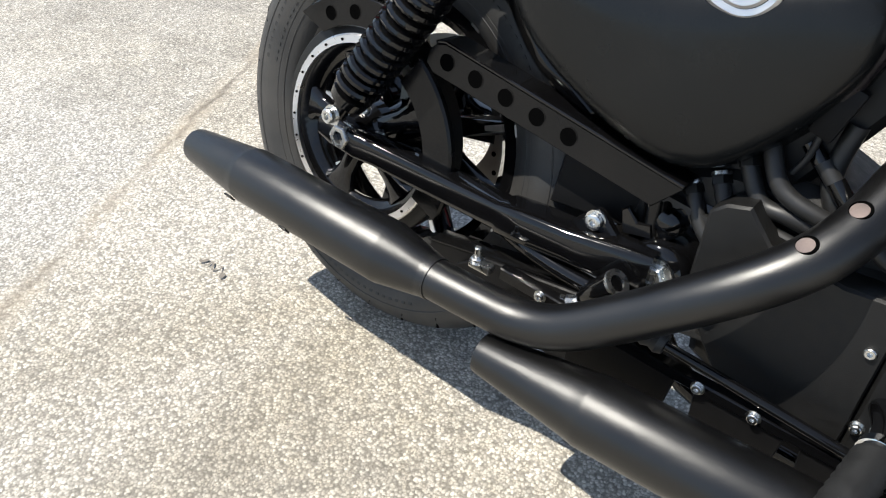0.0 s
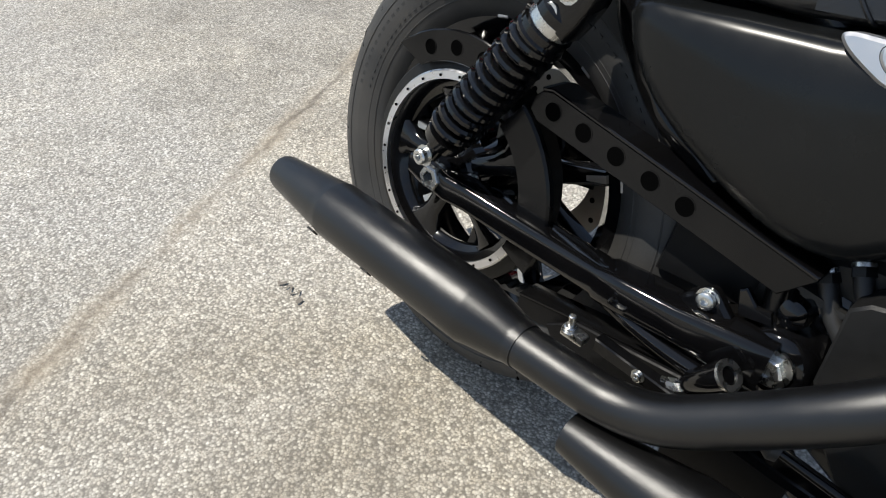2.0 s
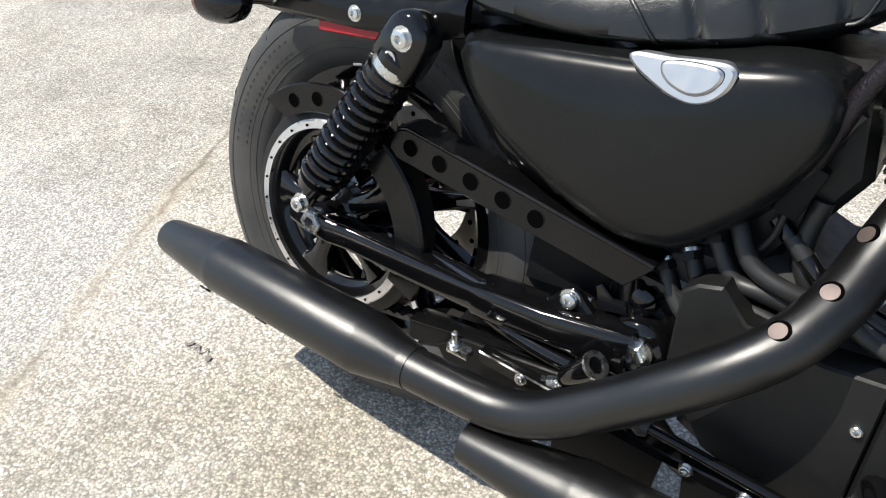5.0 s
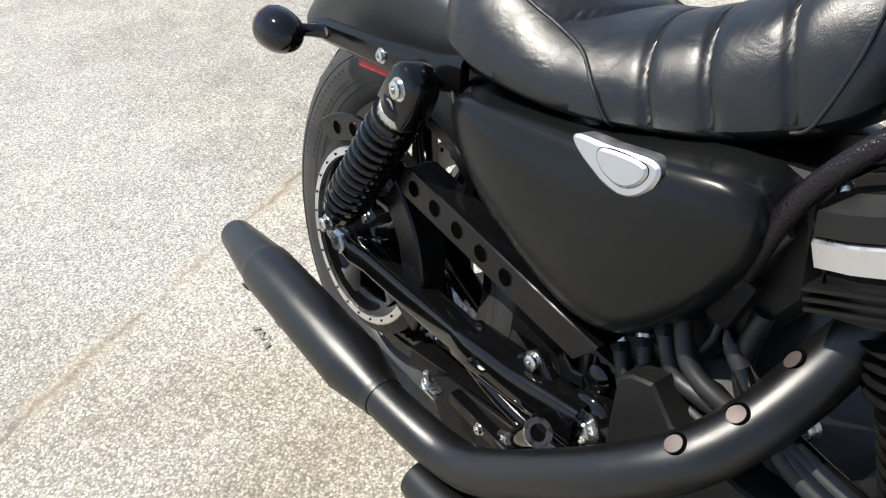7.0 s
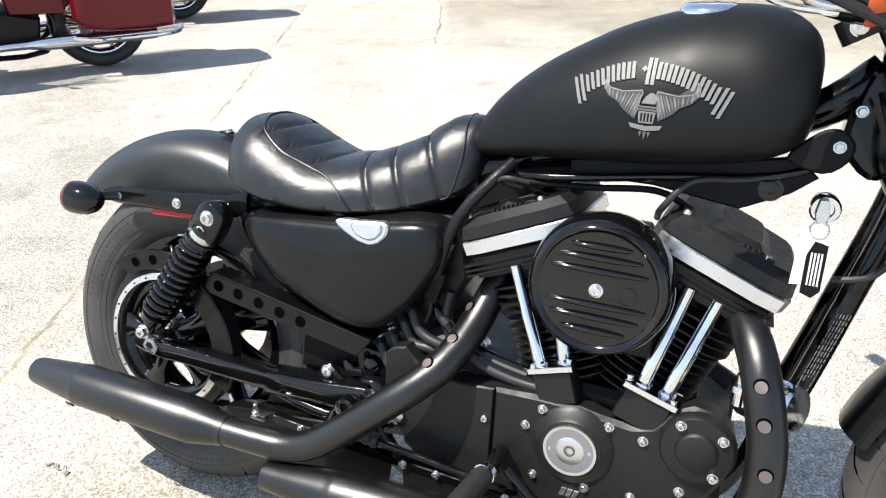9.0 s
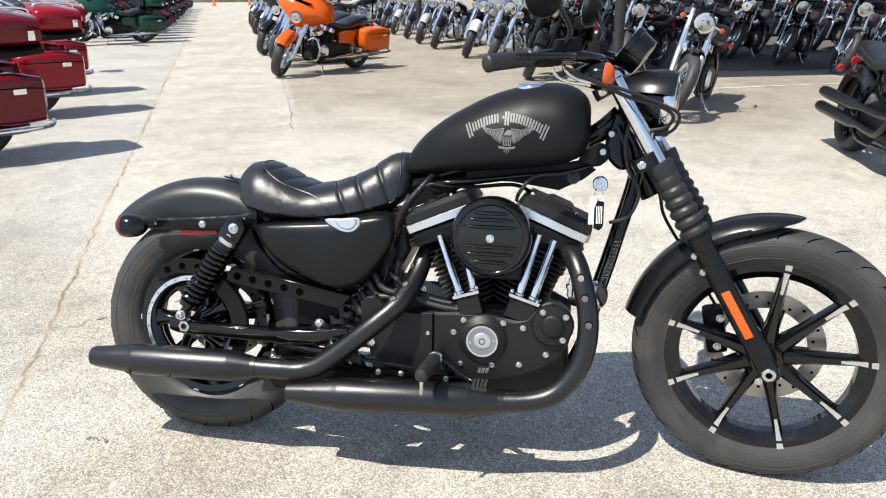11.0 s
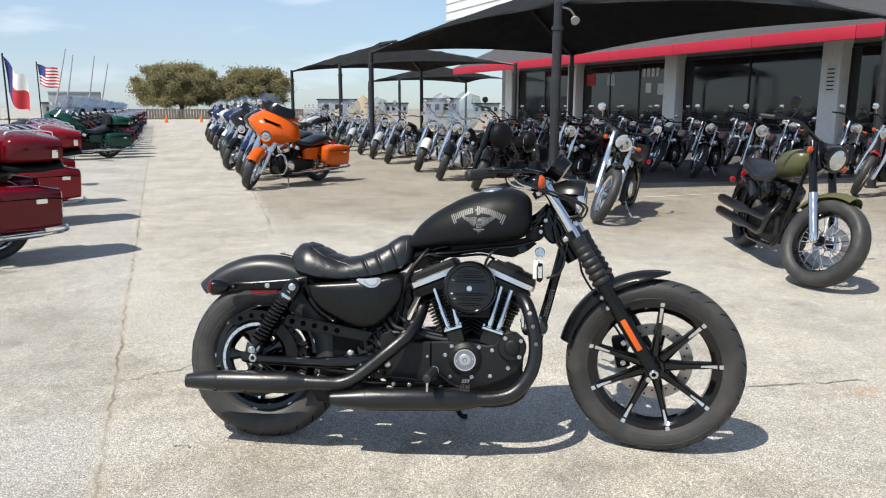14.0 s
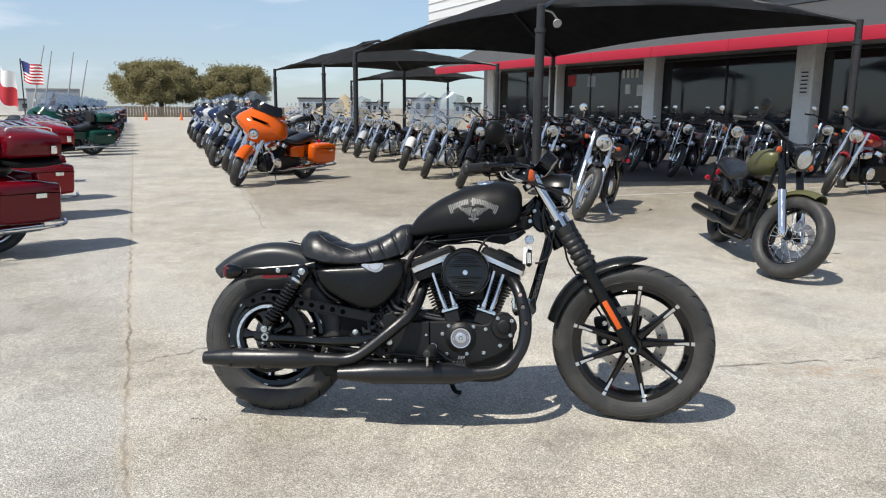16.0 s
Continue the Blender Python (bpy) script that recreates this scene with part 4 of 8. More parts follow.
# swing arm
for s in (-1, 1):
    bm = B()
    rings = []
    for u, w, h, d in ((-0.045, 0.324, 0.014, 0.010), (-0.02, 0.326, 0.023, 0.013), (0.03, 0.320, 0.0185, 0.018), (0.06, 0.317, 0.0185, 0.021), (0.16, 0.314, 0.019, 0.022), (0.262, 0.311, 0.0195, 0.022), (0.268, 0.311, 0.0225, 0.025), (0.30, 0.313, 0.0235, 0.026), (0.36, 0.317, 0.022, 0.026), (0.42, 0.319, 0.026, 0.022), (0.462, 0.318, 0.030, 0.018)):
        c = Vector((u, s * (0.128 if u < 0.05 else 0.118 - 0.02 * (u - 0.06)), w))
        rings.append([bm.verts.new(c + Vector((0, d * math.copysign(abs(math.cos(a)) ** 0.42, math.cos(a)), h * math.copysign(abs(math.sin(a)) ** 0.42, math.sin(a))))) for a in [math.tau * (k + 0.5) / 20 for k in range(20)]])
    grid_faces(bm, rings, True, True, True)
    bmesh.ops.recalc_face_normals(bm, faces=bm.faces)
    arm = part("swing_arm", bm, GLOSS, bike, "gloss black swing arm")
    bm = B()
    tube(bm, [(0.235, s * 0.118, 0.302), (0.30, s * 0.122, 0.288), (0.36, s * 0.124, 0.280), (0.425, s * 0.124, 0.276)], [0.008, 0.011, 0.012, 0.012], 12)
    part("lower_brace", bm, GLOSS, arm)
    bm = B()
    lathe(bm, [(0, 0.0215), (0.004, 0.0215), (0.004, 0.0178), (0.015, 0.0178), (0.0175, 0.0160), (0.0175, 0.0095), (0.006, 0.0090)], (0.004, s * 0.132, 0.326), (0, s, 0), 6)
    part("axle_nut", bm, STEEL, arm, "zinc-plated axle nut")
    # shock absorber
    lo, hi = Vector((0.003, s * 0.150, 0.361)), Vector((0.157, s * 0.130, 0.606))
    ax = (hi - lo).normalized()
    L = (hi - lo).length
    bm = B()
    lathe(bm, [(0.0, 0.012), (0.03, 0.012), (0.03, 0.026), (0.045, 0.029), (0.05, 0.02), (L * 0.75, 0.019), (L * 0.75, 0.027), (L * 0.90, 0.027), (L * 0.93, 0.02), (L, 0.016)], lo, ax, 24)
    shock = part("shock_absorber", bm, GLOSS, bike, "coil-over shock absorber with a black spring")
    bm = B()
    turns, n = 11.0, 190
    side = ax.orthogonal().normalized()
    up = ax.cross(side)
    pts = [lo + ax * (0.05 + (L * 0.76 - 0.05) * k / n) + (side * math.cos(math.tau * turns * k / n) + up * math.sin(math.tau * turns * k / n)) * 0.0275 for k in range(n + 1)]
    tube(bm, pts, 0.0060, 8, 0)
    part("spring", bm, GLOSS, shock, "gloss black coil spring")
    bm = B()
    lathe(bm, [(L * 0.76, 0.030), (L * 0.775, 0.031), (L * 0.785, 0.0285), (L * 0.80, 0.0285), (L * 0.80, 0.0315), (L * 0.82, 0.0315), (L * 0.825, 0.026), (L * 0.87, 0.026)], lo, ax, 24)
    part("adjuster_ring", bm, GLOSS, shock)
    bm = B()
    lathe(bm, [(L * 0.826, 0.0272), (L * 0.865, 0.0272), (L * 0.87, 0.0255)], lo, ax, 24)
    part("threaded_collar", bm, STEEL, shock, "bare aluminium collar")
    # rounded top mount
    s2 = Vector((ax.z, 0, -ax.x))
    mount = Matrix((Vector((s2.x, 0, ax.x, hi.x)), Vector((0, 1, 0, hi.y)), Vector((s2.z, 0, ax.z, hi.z)), Vector((0, 0, 0, 1))))
    ol = [(0.0295 * math.cos(radians(q)), 0.0295 * math.sin(radians(q))) for q in range(0, 181, 15)] + [(-0.031, -0.02), (-0.030, -0.044), (0.030, -0.044), (0.031, -0.02)]
    bm = B()
    plate(bm, ol, -s * 0.018, s * 0.0225, 0.006, mount)
    part("shock_mount", bm, GLOSS, shock, "", None, 50)
    bolt(shock, hi + Vector((0, s * 0.022, 0)), (0, s, 0), 0.0105, 0.008)
    bm = B()
    lathe(bm, [(0, 0.009), (0.001, 0.009)], hi - ax * 0.029 + Vector((0, s * 0.0224, 0)), (0, s, 0), 20)
    part("maker_badge", bm, ALU, shock, "small round metal badge")
    bolt(shock, lo + Vector((0, s * 0.010, 0)), (0, s, 0), 0.0105, 0.012)


def fender(centre, r, half, skirt, a0, a1, matrix, name, label, n=40, tip=0.0, flare=0.0, thick=0.003, mat=None):
    """A curved mudguard: rounded crown, skirts, open underneath."""
    bm = B()
    rings = []
    for k in range(n + 1):
        t = k / n
        a = radians(a0 + (a1 - a0) * t)
        grow = 1.0
        sk = skirt * (0.35 + 0.65 * min(1, t / 0.25)) if tip else skirt
        out = []
        for q in range(33):
            x = -1 + 2 * q / 32
            tongue = 1.0 if tip or t < 0.76 else math.sqrt(max(0.004, 1 - ((t - 0.76) / 0.24) ** 2))
            thin = 1.0 if tip else (0.5 + 0.5 * min(1, (1 - t) / 0.45) ** 0.8) * tongue ** 1.6
            wide = half * tongue
            v = wide * math.copysign(min(1, abs(x) * 1.35) ** 0.9, x)
            if abs(x) < 0.74:
                rr = r - 0.032 * thin * (abs(x) / 0.74) ** 2.6
            else:
                rr = r - 0.032 * thin - sk * thin * (abs(x) - 0.74) / 0.26
                v = math.copysign(wide + flare * (abs(x) - 0.74), x)
            if tip:
                phi = math.pi / 2 * min(1.0, abs(x) / 0.74)
                v = math.copysign(half * math.sin(phi) ** 0.95, x)
                rr = r - 0.052 * (1 - math.cos(phi)) - max(0.0, sk - 0.020) * max(0.0, abs(x) - 0.74) / 0.26
            out.append(Vector((centre[0] + rr * math.cos(a), centre[1] + v, centre[2] + rr * math.sin(a))))
        rings.append([bm.verts.new(p) for p in out])
    grid_faces(bm, rings, False)
    bmesh.ops.recalc_face_normals(bm, faces=bm.faces)
    bmesh.ops.solidify(bm, geom=bm.faces[:], thickness=-thick)
    return part(name, bm, mat or FENDER, bike, label, matrix)


fender((0.009, 0.024, 0.330), 0.391, 0.079, 0.088, 135, 52, None, "rear_fender", "satin black bobbed rear fender", tip=1.0)
fender(WF, 0.366, 0.058, 0.010, 166, 82, TURNED, "front_fender", "satin black front fender", tip=0.0, mat=SATIN)

# mounting tab of the seat on the fender's crown
bm = B()
block(bm, (0.050, 0.026, 0.004), Matrix.Translation((0.078, 0.022, 0.724)) @ Matrix.Rotation(radians(11), 4, "Y"), 0.0015)
seat_tab = part("seat_tab", bm, FRAME_MAT, bike, "black seat mounting tab")
bolt(seat_tab, (0.066, 0.022, 0.7275), (-0.2, 0, 1), 0.008, 0.006)

# fender struts, rear signals
for s in (-1, 1):
    bm = B()
    rings = []
    for u, w, h in ((-0.142, 0.597, 0.011), (-0.115, 0.598, 0.016), (0.041, 0.605, 0.019), (0.15, 0.614, 0.021), (0.20, 0.626, 0.022)):
        rings.append([bm.verts.new((u, s * 0.087, w + h)), bm.verts.new((u, s * 0.094, w + h)), bm.verts.new((u, s * 0.100, w + h * 0.6)), bm.verts.new((u, s * 0.100, w - h * 0.6)), bm.verts.new((u, s * 0.094, w - h)), bm.verts.new((u, s * 0.087, w - h))])
    grid_faces(bm, rings, True, True, True)
    bmesh.ops.recalc_face_normals(bm, faces=bm.faces)
    strut = part("fender_strut", bm, GUARD_MAT, bike, "gloss black fender strut")
    for u, w in ((-0.105, 0.599), (0.041, 0.605)):
        bolt(strut, (u, s * 0.099, w), (0, s, 0), 0.0075, 0.006)
    bm = B()
    plate(bm, [(-0.03, 0.570), (0.08, 0.577), (0.08, 0.593), (-0.03, 0.586)], s * 0.078, s * 0.090, 0.002)
    part("side_reflector", bm, RED_LENS, strut, "red side reflector strip")
    bm = B()
    tube(bm, [(-0.105, s * 0.098, 0.599), (-0.12, s * 0.115, 0.599), (-0.140, s * 0.142, 0.598)], [0.011, 0.009, 0.009], 10)
    sig = part("turn_signal", bm, GLOSS, bike, "gloss black bullet turn signal with a red lens")
    bm = B()
    c = Vector((-0.140, s * 0.152, 0.598))
    lathe(bm, [(-0.048, 0.004), (-0.044, 0.013), (-0.034, 0.022), (-0.018, 0.029), (0, 0.0315), (0.014, 0.0315)], c, (-1, 0, 0), 24)
    part("signal_body", bm, GLOSS, sig)
    bm = B()
    lathe(bm, [(0.014, 0.0312), (0.022, 0.030), (0.032, 0.022), (0.036, 0.006)], c, (-1, 0, 0), 24)
    part("signal_lens", bm, SIGNAL_RED, sig, "dark red lens")

# ---- tank ----
TANK = [  # u, half width, bottom, top, height of the widest line
    (0.590, 0.018, 0.766, 0.790, 0.777), (0.600, 0.042, 0.759, 0.812, 0.782), (0.622, 0.058, 0.760, 0.845, 0.790), (0.650, 0.071, 0.762, 0.874, 0.798), (0.697, 0.091, 0.768, 0.910, 0.809), (0.750, 0.109, 0.773, 0.941, 0.821),
    (0.810, 0.123, 0.777, 0.971, 0.834), (0.870, 0.132, 0.781, 0.991, 0.845), (0.930, 0.136, 0.788, 1.005, 0.855), (0.980, 0.136, 0.796, 1.007, 0.862), (1.020, 0.131, 0.806, 1.000, 0.870),
    (1.047, 0.120, 0.818, 0.985, 0.876), (1.064, 0.102, 0.832, 0.966, 0.882), (1.071, 0.070, 0.856, 0.940, 0.888)]


def tank_ring(u, n=40):
    half, lo, hi, mid = lerp_table(TANK, u)
    out = []
    for k in range(n):
        a = math.tau * k / n
        ca, sa = math.cos(a), math.sin(a)
        if sa >= 0:
            e1, e2 = 0.92, 0.98
            out.append(Vector((u, half * math.copysign(abs(ca) ** e1, ca), mid + (hi - mid) * abs(sa) ** e2)))
        else:
            out.append(Vector((u, half * math.copysign(abs(ca) ** 0.42, ca), mid - (mid - lo) * abs(sa) ** 0.7)))
    return out


def tank_side(u, w):
    """How far out the tank's right side stands at (u, w)."""
    half, lo, hi, mid = lerp_table(TANK, u)
    if w >= mid:
        sa = min(0.999, (w - mid) / (hi - mid)) ** (1 / 0.98)
        return -half * math.sqrt(1 - sa * sa) ** 0.92
    sa = min(0.999, (mid - w) / (mid - lo)) ** (1 / 0.7)
    return -half * math.sqrt(1 - sa * sa) ** 0.42


bm = B()
us = []
for a, b in zip(TANK, TANK[1:]):
    m = max(2, int((b[0] - a[0]) / 0.012))
    us += [a[0] + (b[0] - a[0]) * k / m for k in range(m)]
us.append(TANK[-1][0])
grid_faces(bm, [[bm.verts.new(p) for p in tank_ring(u)] for u in us], True, True, True)
for _ in range(3):
    bmesh.ops.smooth_vert(bm, verts=bm.verts, factor=0.35, use_axis_x=True, use_axis_y=True, use_axis_z=True)
tank = part("fuel_tank", bm, DENIM, bike, "satin black teardrop fuel tank with a silver side graphic", angle=70)
bm = B()
lathe(bm, [(0, 0.040), (0.006, 0.042), (0.012, 0.040), (0.016, 0.034), (0.018, 0.02)], (0.920, -0.020, 0.986), (-0.04, -0.15, 1), 28)
part("fuel_cap", bm, CHROME, tank, "chrome fuel cap")


def decal(outline, mat, parent, lift=0.0010):
    """A thin flat mark that lies on the tank's side."""
    bm = B()
    vs = [bm.verts.new((u, tank_side(u, w) - lift, w)) for u, w in outline]
    bm.faces.new(vs)
    bmesh.ops.triangulate(bm, faces=bm.faces[:])
    bmesh.ops.subdivide_edges(bm, edges=bm.edges[:], cuts=2)
    for v in bm.verts:
        v.co.y = tank_side(v.co.x, v.co.z) - lift
    bmesh.ops.recalc_face_normals(bm, faces=bm.faces)
    for f in bm.faces:
        if f.normal.y > 0:
            f.normal_flip()
    return part("tank_mark", bm, mat, parent)


# an arched row of plain narrow blocks over a winged crest
U0, W0 = 0.866, 0.884
for k in range(15):
    if k == 6:
        decal([(U0 - 0.013, W0 + 0.0295), (U0 - 0.009, W0 + 0.0255), (U0 - 0.005, W0 + 0.0295), (U0 - 0.009, W0 + 0.0335)], DECAL, tank)
        continue
    x0 = -0.0945 + 0.0135 * k
    tall = 0.030 if k in (0, 7, 14) else 0.0215
    for q in (-1, 1):
        x = x0 + q * 0.0033
        u = U0 + x
        y = W0 + 0.029 - 3.5 * x * x
        lean, wd = 4.2 * x0, 0.0024
        lo, hi = -tall / 2 - (0.004 if tall > 0.025 else 0), tall / 2
        decal([(u - wd + lean * lo, y + lo), (u + wd + lean * lo, y + lo), (u + wd + lean * hi, y + hi), (u - wd + lean * hi, y + hi)], DECAL, tank)
UC = U0 + 0.003
WING_TOP = [(58, 18), (60, 8), (54, 2), (36, -1), (20, 1), (10, 2.5), (9, -3), (12, -9)]
WING_END = [(63, 11), (63, 1), (54, -9), (40, -16), (33, -24), (24, -30), (19, -33), (15, -35)]


def along_table(points, f):
    f = f * (len(points) - 1)
    i = min(int(f), len(points) - 2)
    a, b = Vector(points[i]), Vector(points[i + 1])
    return a + (b - a) * (f - i)


for s in (-1, 1):
    decal([(UC + s * x * 0.001, W0 + y * 0.001) for x, y in WING_TOP + WING_END[::-1]], DECAL_FILL, tank, 0.0007)
    edge = [along_table(WING_TOP, k / 14) * 0.001 for k in range(15)]
    for a, b in zip(edge, edge[1:]):
        d = (b - a).normalized() * 0.0008
        decal([(UC + s * (a.x - d.y), W0 + a.y + d.x), (UC + s * (b.x - d.y), W0 + b.y + d.x), (UC + s * (b.x + d.y), W0 + b.y - d.x), (UC + s * (a.x + d.y), W0 + a.y - d.x)], DECAL, tank)
    for k in range(19):
        f = (k + 0.5) / 19
        a, b = along_table(WING_TOP, f * 0.95) * 0.001, along_table(WING_END, f) * 0.001
        a = a + (b - a) * 0.12
        side = Vector((-(b - a).y, (b - a).x)).normalized() * 0.0013
        m = (a + b) / 2
        decal([(UC + s * p.x, W0 + p.y) for p in (a - side * 0.5, m - side, b, m + side, a + side * 0.5)], DECAL if k % 2 else DECAL_DARK, tank)
decal([(UC - 0.009, W0 - 0.014), (UC + 0.009, W0 - 0.014), (UC + 0.0105, W0 - 0.007), (UC + 0.007, W0 - 0.001), (UC + 0.001, W0), (UC - 0.005, W0 - 0.006)], DECAL, tank)
for k in range(2):
    decal([(UC - 0.014, W0 - 0.0195 - 0.0035 * k), (UC + 0.014, W0 - 0.0195 - 0.0035 * k), (UC + 0.014, W0 - 0.017 - 0.0035 * k), (UC - 0.014, W0 - 0.017 - 0.0035 * k)], DECAL_DARK, tank)
decal([(UC - 0.0095, W0 - 0.039), (UC + 0.0095, W0 - 0.039), (UC + 0.0115, W0 - 0.024), (UC - 0.0115, W0 - 0.024)], DECAL, tank)
for k in range(4):
    x = -0.0066 + 0.0044 * k
    decal([(UC + x - 0.0011, W0 - 0.037), (UC + x + 0.0011, W0 - 0.037), (UC + x + 0.0012, W0 - 0.026), (UC + x - 0.0012, W0 - 0.026)], DENIM, tank, 0.0014)
decal([(UC - 0.022, W0 - 0.040), (UC, W0 - 0.0425), (UC + 0.022, W0 - 0.040), (UC + 0.019, W0 - 0.046), (UC, W0 - 0.049), (UC - 0.019, W0 - 0.046)], DECAL, tank)
for s in (-0.0055, 0, 0.0055):
    decal([(UC + s - 0.0024, W0 - 0.050), (UC + s, W0 - 0.062 + abs(s) * 0.8), (UC + s + 0.0024, W0 - 0.050)], DECAL_DARK, tank)

# ---- seat ----
SEAT = [  # u, half width, bottom, top at the centre, top at the side
    (0.112, 0.033, 0.7, 0.72, 0.71), (0.120, 0.061, 0.684, 0.742, 0.728), (0.135, 0.087, 0.668, 0.76, 0.742), (0.158, 0.112, 0.652, 0.775, 0.754), (0.195, 0.129, 0.64, 0.777, 0.755), (0.24, 0.134, 0.629, 0.763, 0.745), (0.285, 0.134, 0.627, 0.74, 0.728), (0.337, 0.13, 0.627, 0.724, 0.714),
    (0.39, 0.123, 0.631, 0.731, 0.718), (0.44, 0.115, 0.637, 0.749, 0.732), (0.482, 0.107, 0.644, 0.767, 0.748), (0.52, 0.098, 0.654, 0.792, 0.77), (0.558, 0.088, 0.668, 0.812, 0.788), (0.588, 0.076, 0.688, 0.815, 0.792), (0.606, 0.06, 0.712, 0.806, 0.785), (0.614, 0.042, 0.735, 0.79, 0.772)]
DISH_RIBS, NOSE_RIBS = (0.235, 0.288, 0.341), (0.385, 0.437, 0.495)
SEAT_MID = 0.020   # the seat sits a little off the pipe side


def seat_point(u, a, grooved=True):
    """A point of the seat's skin; a runs round the section, a quarter turn is the top."""
    half, lo, top, side = lerp_table(SEAT, u)
    ca, sa = math.cos(a), math.sin(a)
    v = half * math.copysign(abs(ca) ** 0.86, ca)
    mid = lo + (side - lo) * 0.22
    if sa >= 0:
        w = mid + (top - mid) * sa ** 0.90 - (top - side) * ca * ca * 0.3
    else:
        w = mid - (mid - lo) * abs(sa) ** 0.7
    p = Vector((u, v, w))
    if grooved:
        # stitched grooves: across the dished middle, and slanting down the sides of the nose
        d = abs(a - math.pi / 2)
        d = min(d, math.tau - d)
        g = 0.0
        for r in DISH_RIBS:
            g = max(g, math.exp(-abs(u - r + 0.07 * d * d) / 0.0038) * min(1.0, max(0.0, (0.72 - d) / 0.10)))
        for r in NOSE_RIBS:
            g = max(g, math.exp(-abs(u - r - 0.040 * d) / 0.0038) * min(1.0, max(0.0, (2.1 - d) / 0.2)))
        out = p - Vector((u, 0, mid))
        if g > 0.01 and out.length > 1e-6:
            p = p - out.normalized() * 0.0075 * g
    return p + Vector((0, SEAT_MID, 0))


bm = B()
n = 330
us = [0.112 + (0.614 - 0.112) * k / n for k in range(n + 1)]
grid_faces(bm, [[bm.verts.new(seat_point(u, math.tau * k / 72)) for k in range(72)] for u in us], True, True, True)
seat = part("seat", bm, LEATHER, bike, "black leather solo seat with ribbed stitching", angle=80)
PIPING = [(0.186, math.pi / 2), (0.188, 1.754), (0.203, 2.068), (0.227, 2.225), (0.263, 2.325), (0.312, 2.325), (0.356, 2.487), (0.386, 2.827), (0.401, 3.037), (0.410, 3.25), (0.414, 3.5)]
NOSE_PIPING = [(0.574, 1.60), (0.578, 2.042), (0.584, 2.50), (0.583, 2.80), (0.572, 3.14), (0.558, 3.43)]
for s in (-1, 1):
    for line_, r_, label in ((PIPING, 0.0023, "leather piping"), (NOSE_PIPING, 0.0019, "leather piping round the nose")):
        bm = B()
        pts = []
        for u, a in line_:
            p = seat_point(u, a if s < 0 else math.pi - a, False)
            pts.append(p + (p - Vector((u, SEAT_MID, 0.70))).normalized() * 0.0008)
        tube(bm, pts, r_, 8, 5)
        part("piping", bm, LEATHER, seat, label)

# ---- side cover with badge ----
COVER = [(0.204, 0.598), (0.211, 0.611), (0.230, 0.618), (0.400, 0.633), (0.500, 0.650), (0.556, 0.656), (0.577, 0.651), (0.586, 0.630), (0.583, 0.592), (0.569, 0.558), (0.547, 0.521), (0.520, 0.488), (0.487, 0.460), (0.452, 0.450), (0.408, 0.453), (0.335, 0.480), (0.256, 0.525), (0.214, 0.572)]
for s in (-1, 1):
    bm = B()
    cu, cw = 0.405, 0.565
    rings = []
    for g, v in ((1.0, 0.05), (1.0, 0.100), (0.990, 0.109), (0.972, 0.117), (0.948, 0.1228), (0.91, 0.1270), (0.82, 0.1315), (0.5, 0.1385), (0.25, 0.141)):
        rings.append([bm.verts.new((cu + (u - cu) * g, s * v, cw + (w - cw) * g)) for u, w in COVER])
    grid_faces(bm, rings, True, True, True)
    bmesh.ops.recalc_face_normals(bm, faces=bm.faces)
    bmesh.ops.subdivide_edges(bm, edges=[e for e in bm.edges if e.calc_length() > 0.03], cuts=1, use_grid_fill=True, smooth=0.6)
    cov = part("side_cover", bm, SATIN, bike, "satin black triangular side cover with a silver badge", angle=50)
    if s < 0:
        LAID = Matrix.Translation((0, -0.1385, 0.608)) @ Matrix.Rotation(radians(-6), 4, "X") @ Matrix.Translation((0, 0.1385, -0.608))
        bm = B()
        plate(bm, rounded([(0.404, 0.638), (0.412, 0.629), (0.430, 0.619), (0.449, 0.611), (0.468, 0.608), (0.484, 0.613), (0.496, 0.626), (0.500, 0.641), (0.494, 0.6475), (0.480, 0.6485), (0.443, 0.6445), (0.412, 0.643)]), -0.112, -0.1400, 0.0030, LAID)
        bd = part("badge", bm, BADGE, cov, "raised silver badge")
        boss_line = rounded([(0.440, 0.641), (0.437, 0.632), (0.447, 0.622), (0.466, 0.617), (0.481, 0.622), (0.490, 0.634), (0.487, 0.643), (0.466, 0.6445)])
        bm = B()
        plate(bm, [(0.463 + (u - 0.463) * 1.025, 0.628 + (w - 0.628) * 1.04) for u, w in boss_line], -0.136, -0.1405, 0.0003, LAID)
        part("badge_groove", bm, RECESS_SHADE, bd, "dark line round the badge boss")
        bm = B()
        plate(bm, boss_line, -0.136, -0.1430, 0.0025, LAID)
        part("badge_boss", bm, BADGE, bd)

# ---- engine ----
CRANK = Vector((0.846, 0, 0.31))
bm = B()
plate(bm, [(0.60, 0.19), (1.00, 0.19), (1.05, 0.25), (1.04, 0.38), (0.96, 0.43), (0.73, 0.43), (0.55, 0.40), (0.50, 0.34), (0.52, 0.23)], -0.085, 0.13, 0.012)
engine = part("crankcase", bm, WRINKLE, bike, "black engine crankcase")
bm = B()
plate(bm, [(0.39, 0.28), (0.41, 0.43), (0.50, 0.46), (0.58, 0.465), (0.68, 0.425), (0.99, 0.43), (1.00, 0.28)], -0.079, 0.11, 0.015)
part("gearbox", bm, WRINKLE, bike, "black gearbox housing behind the covers")
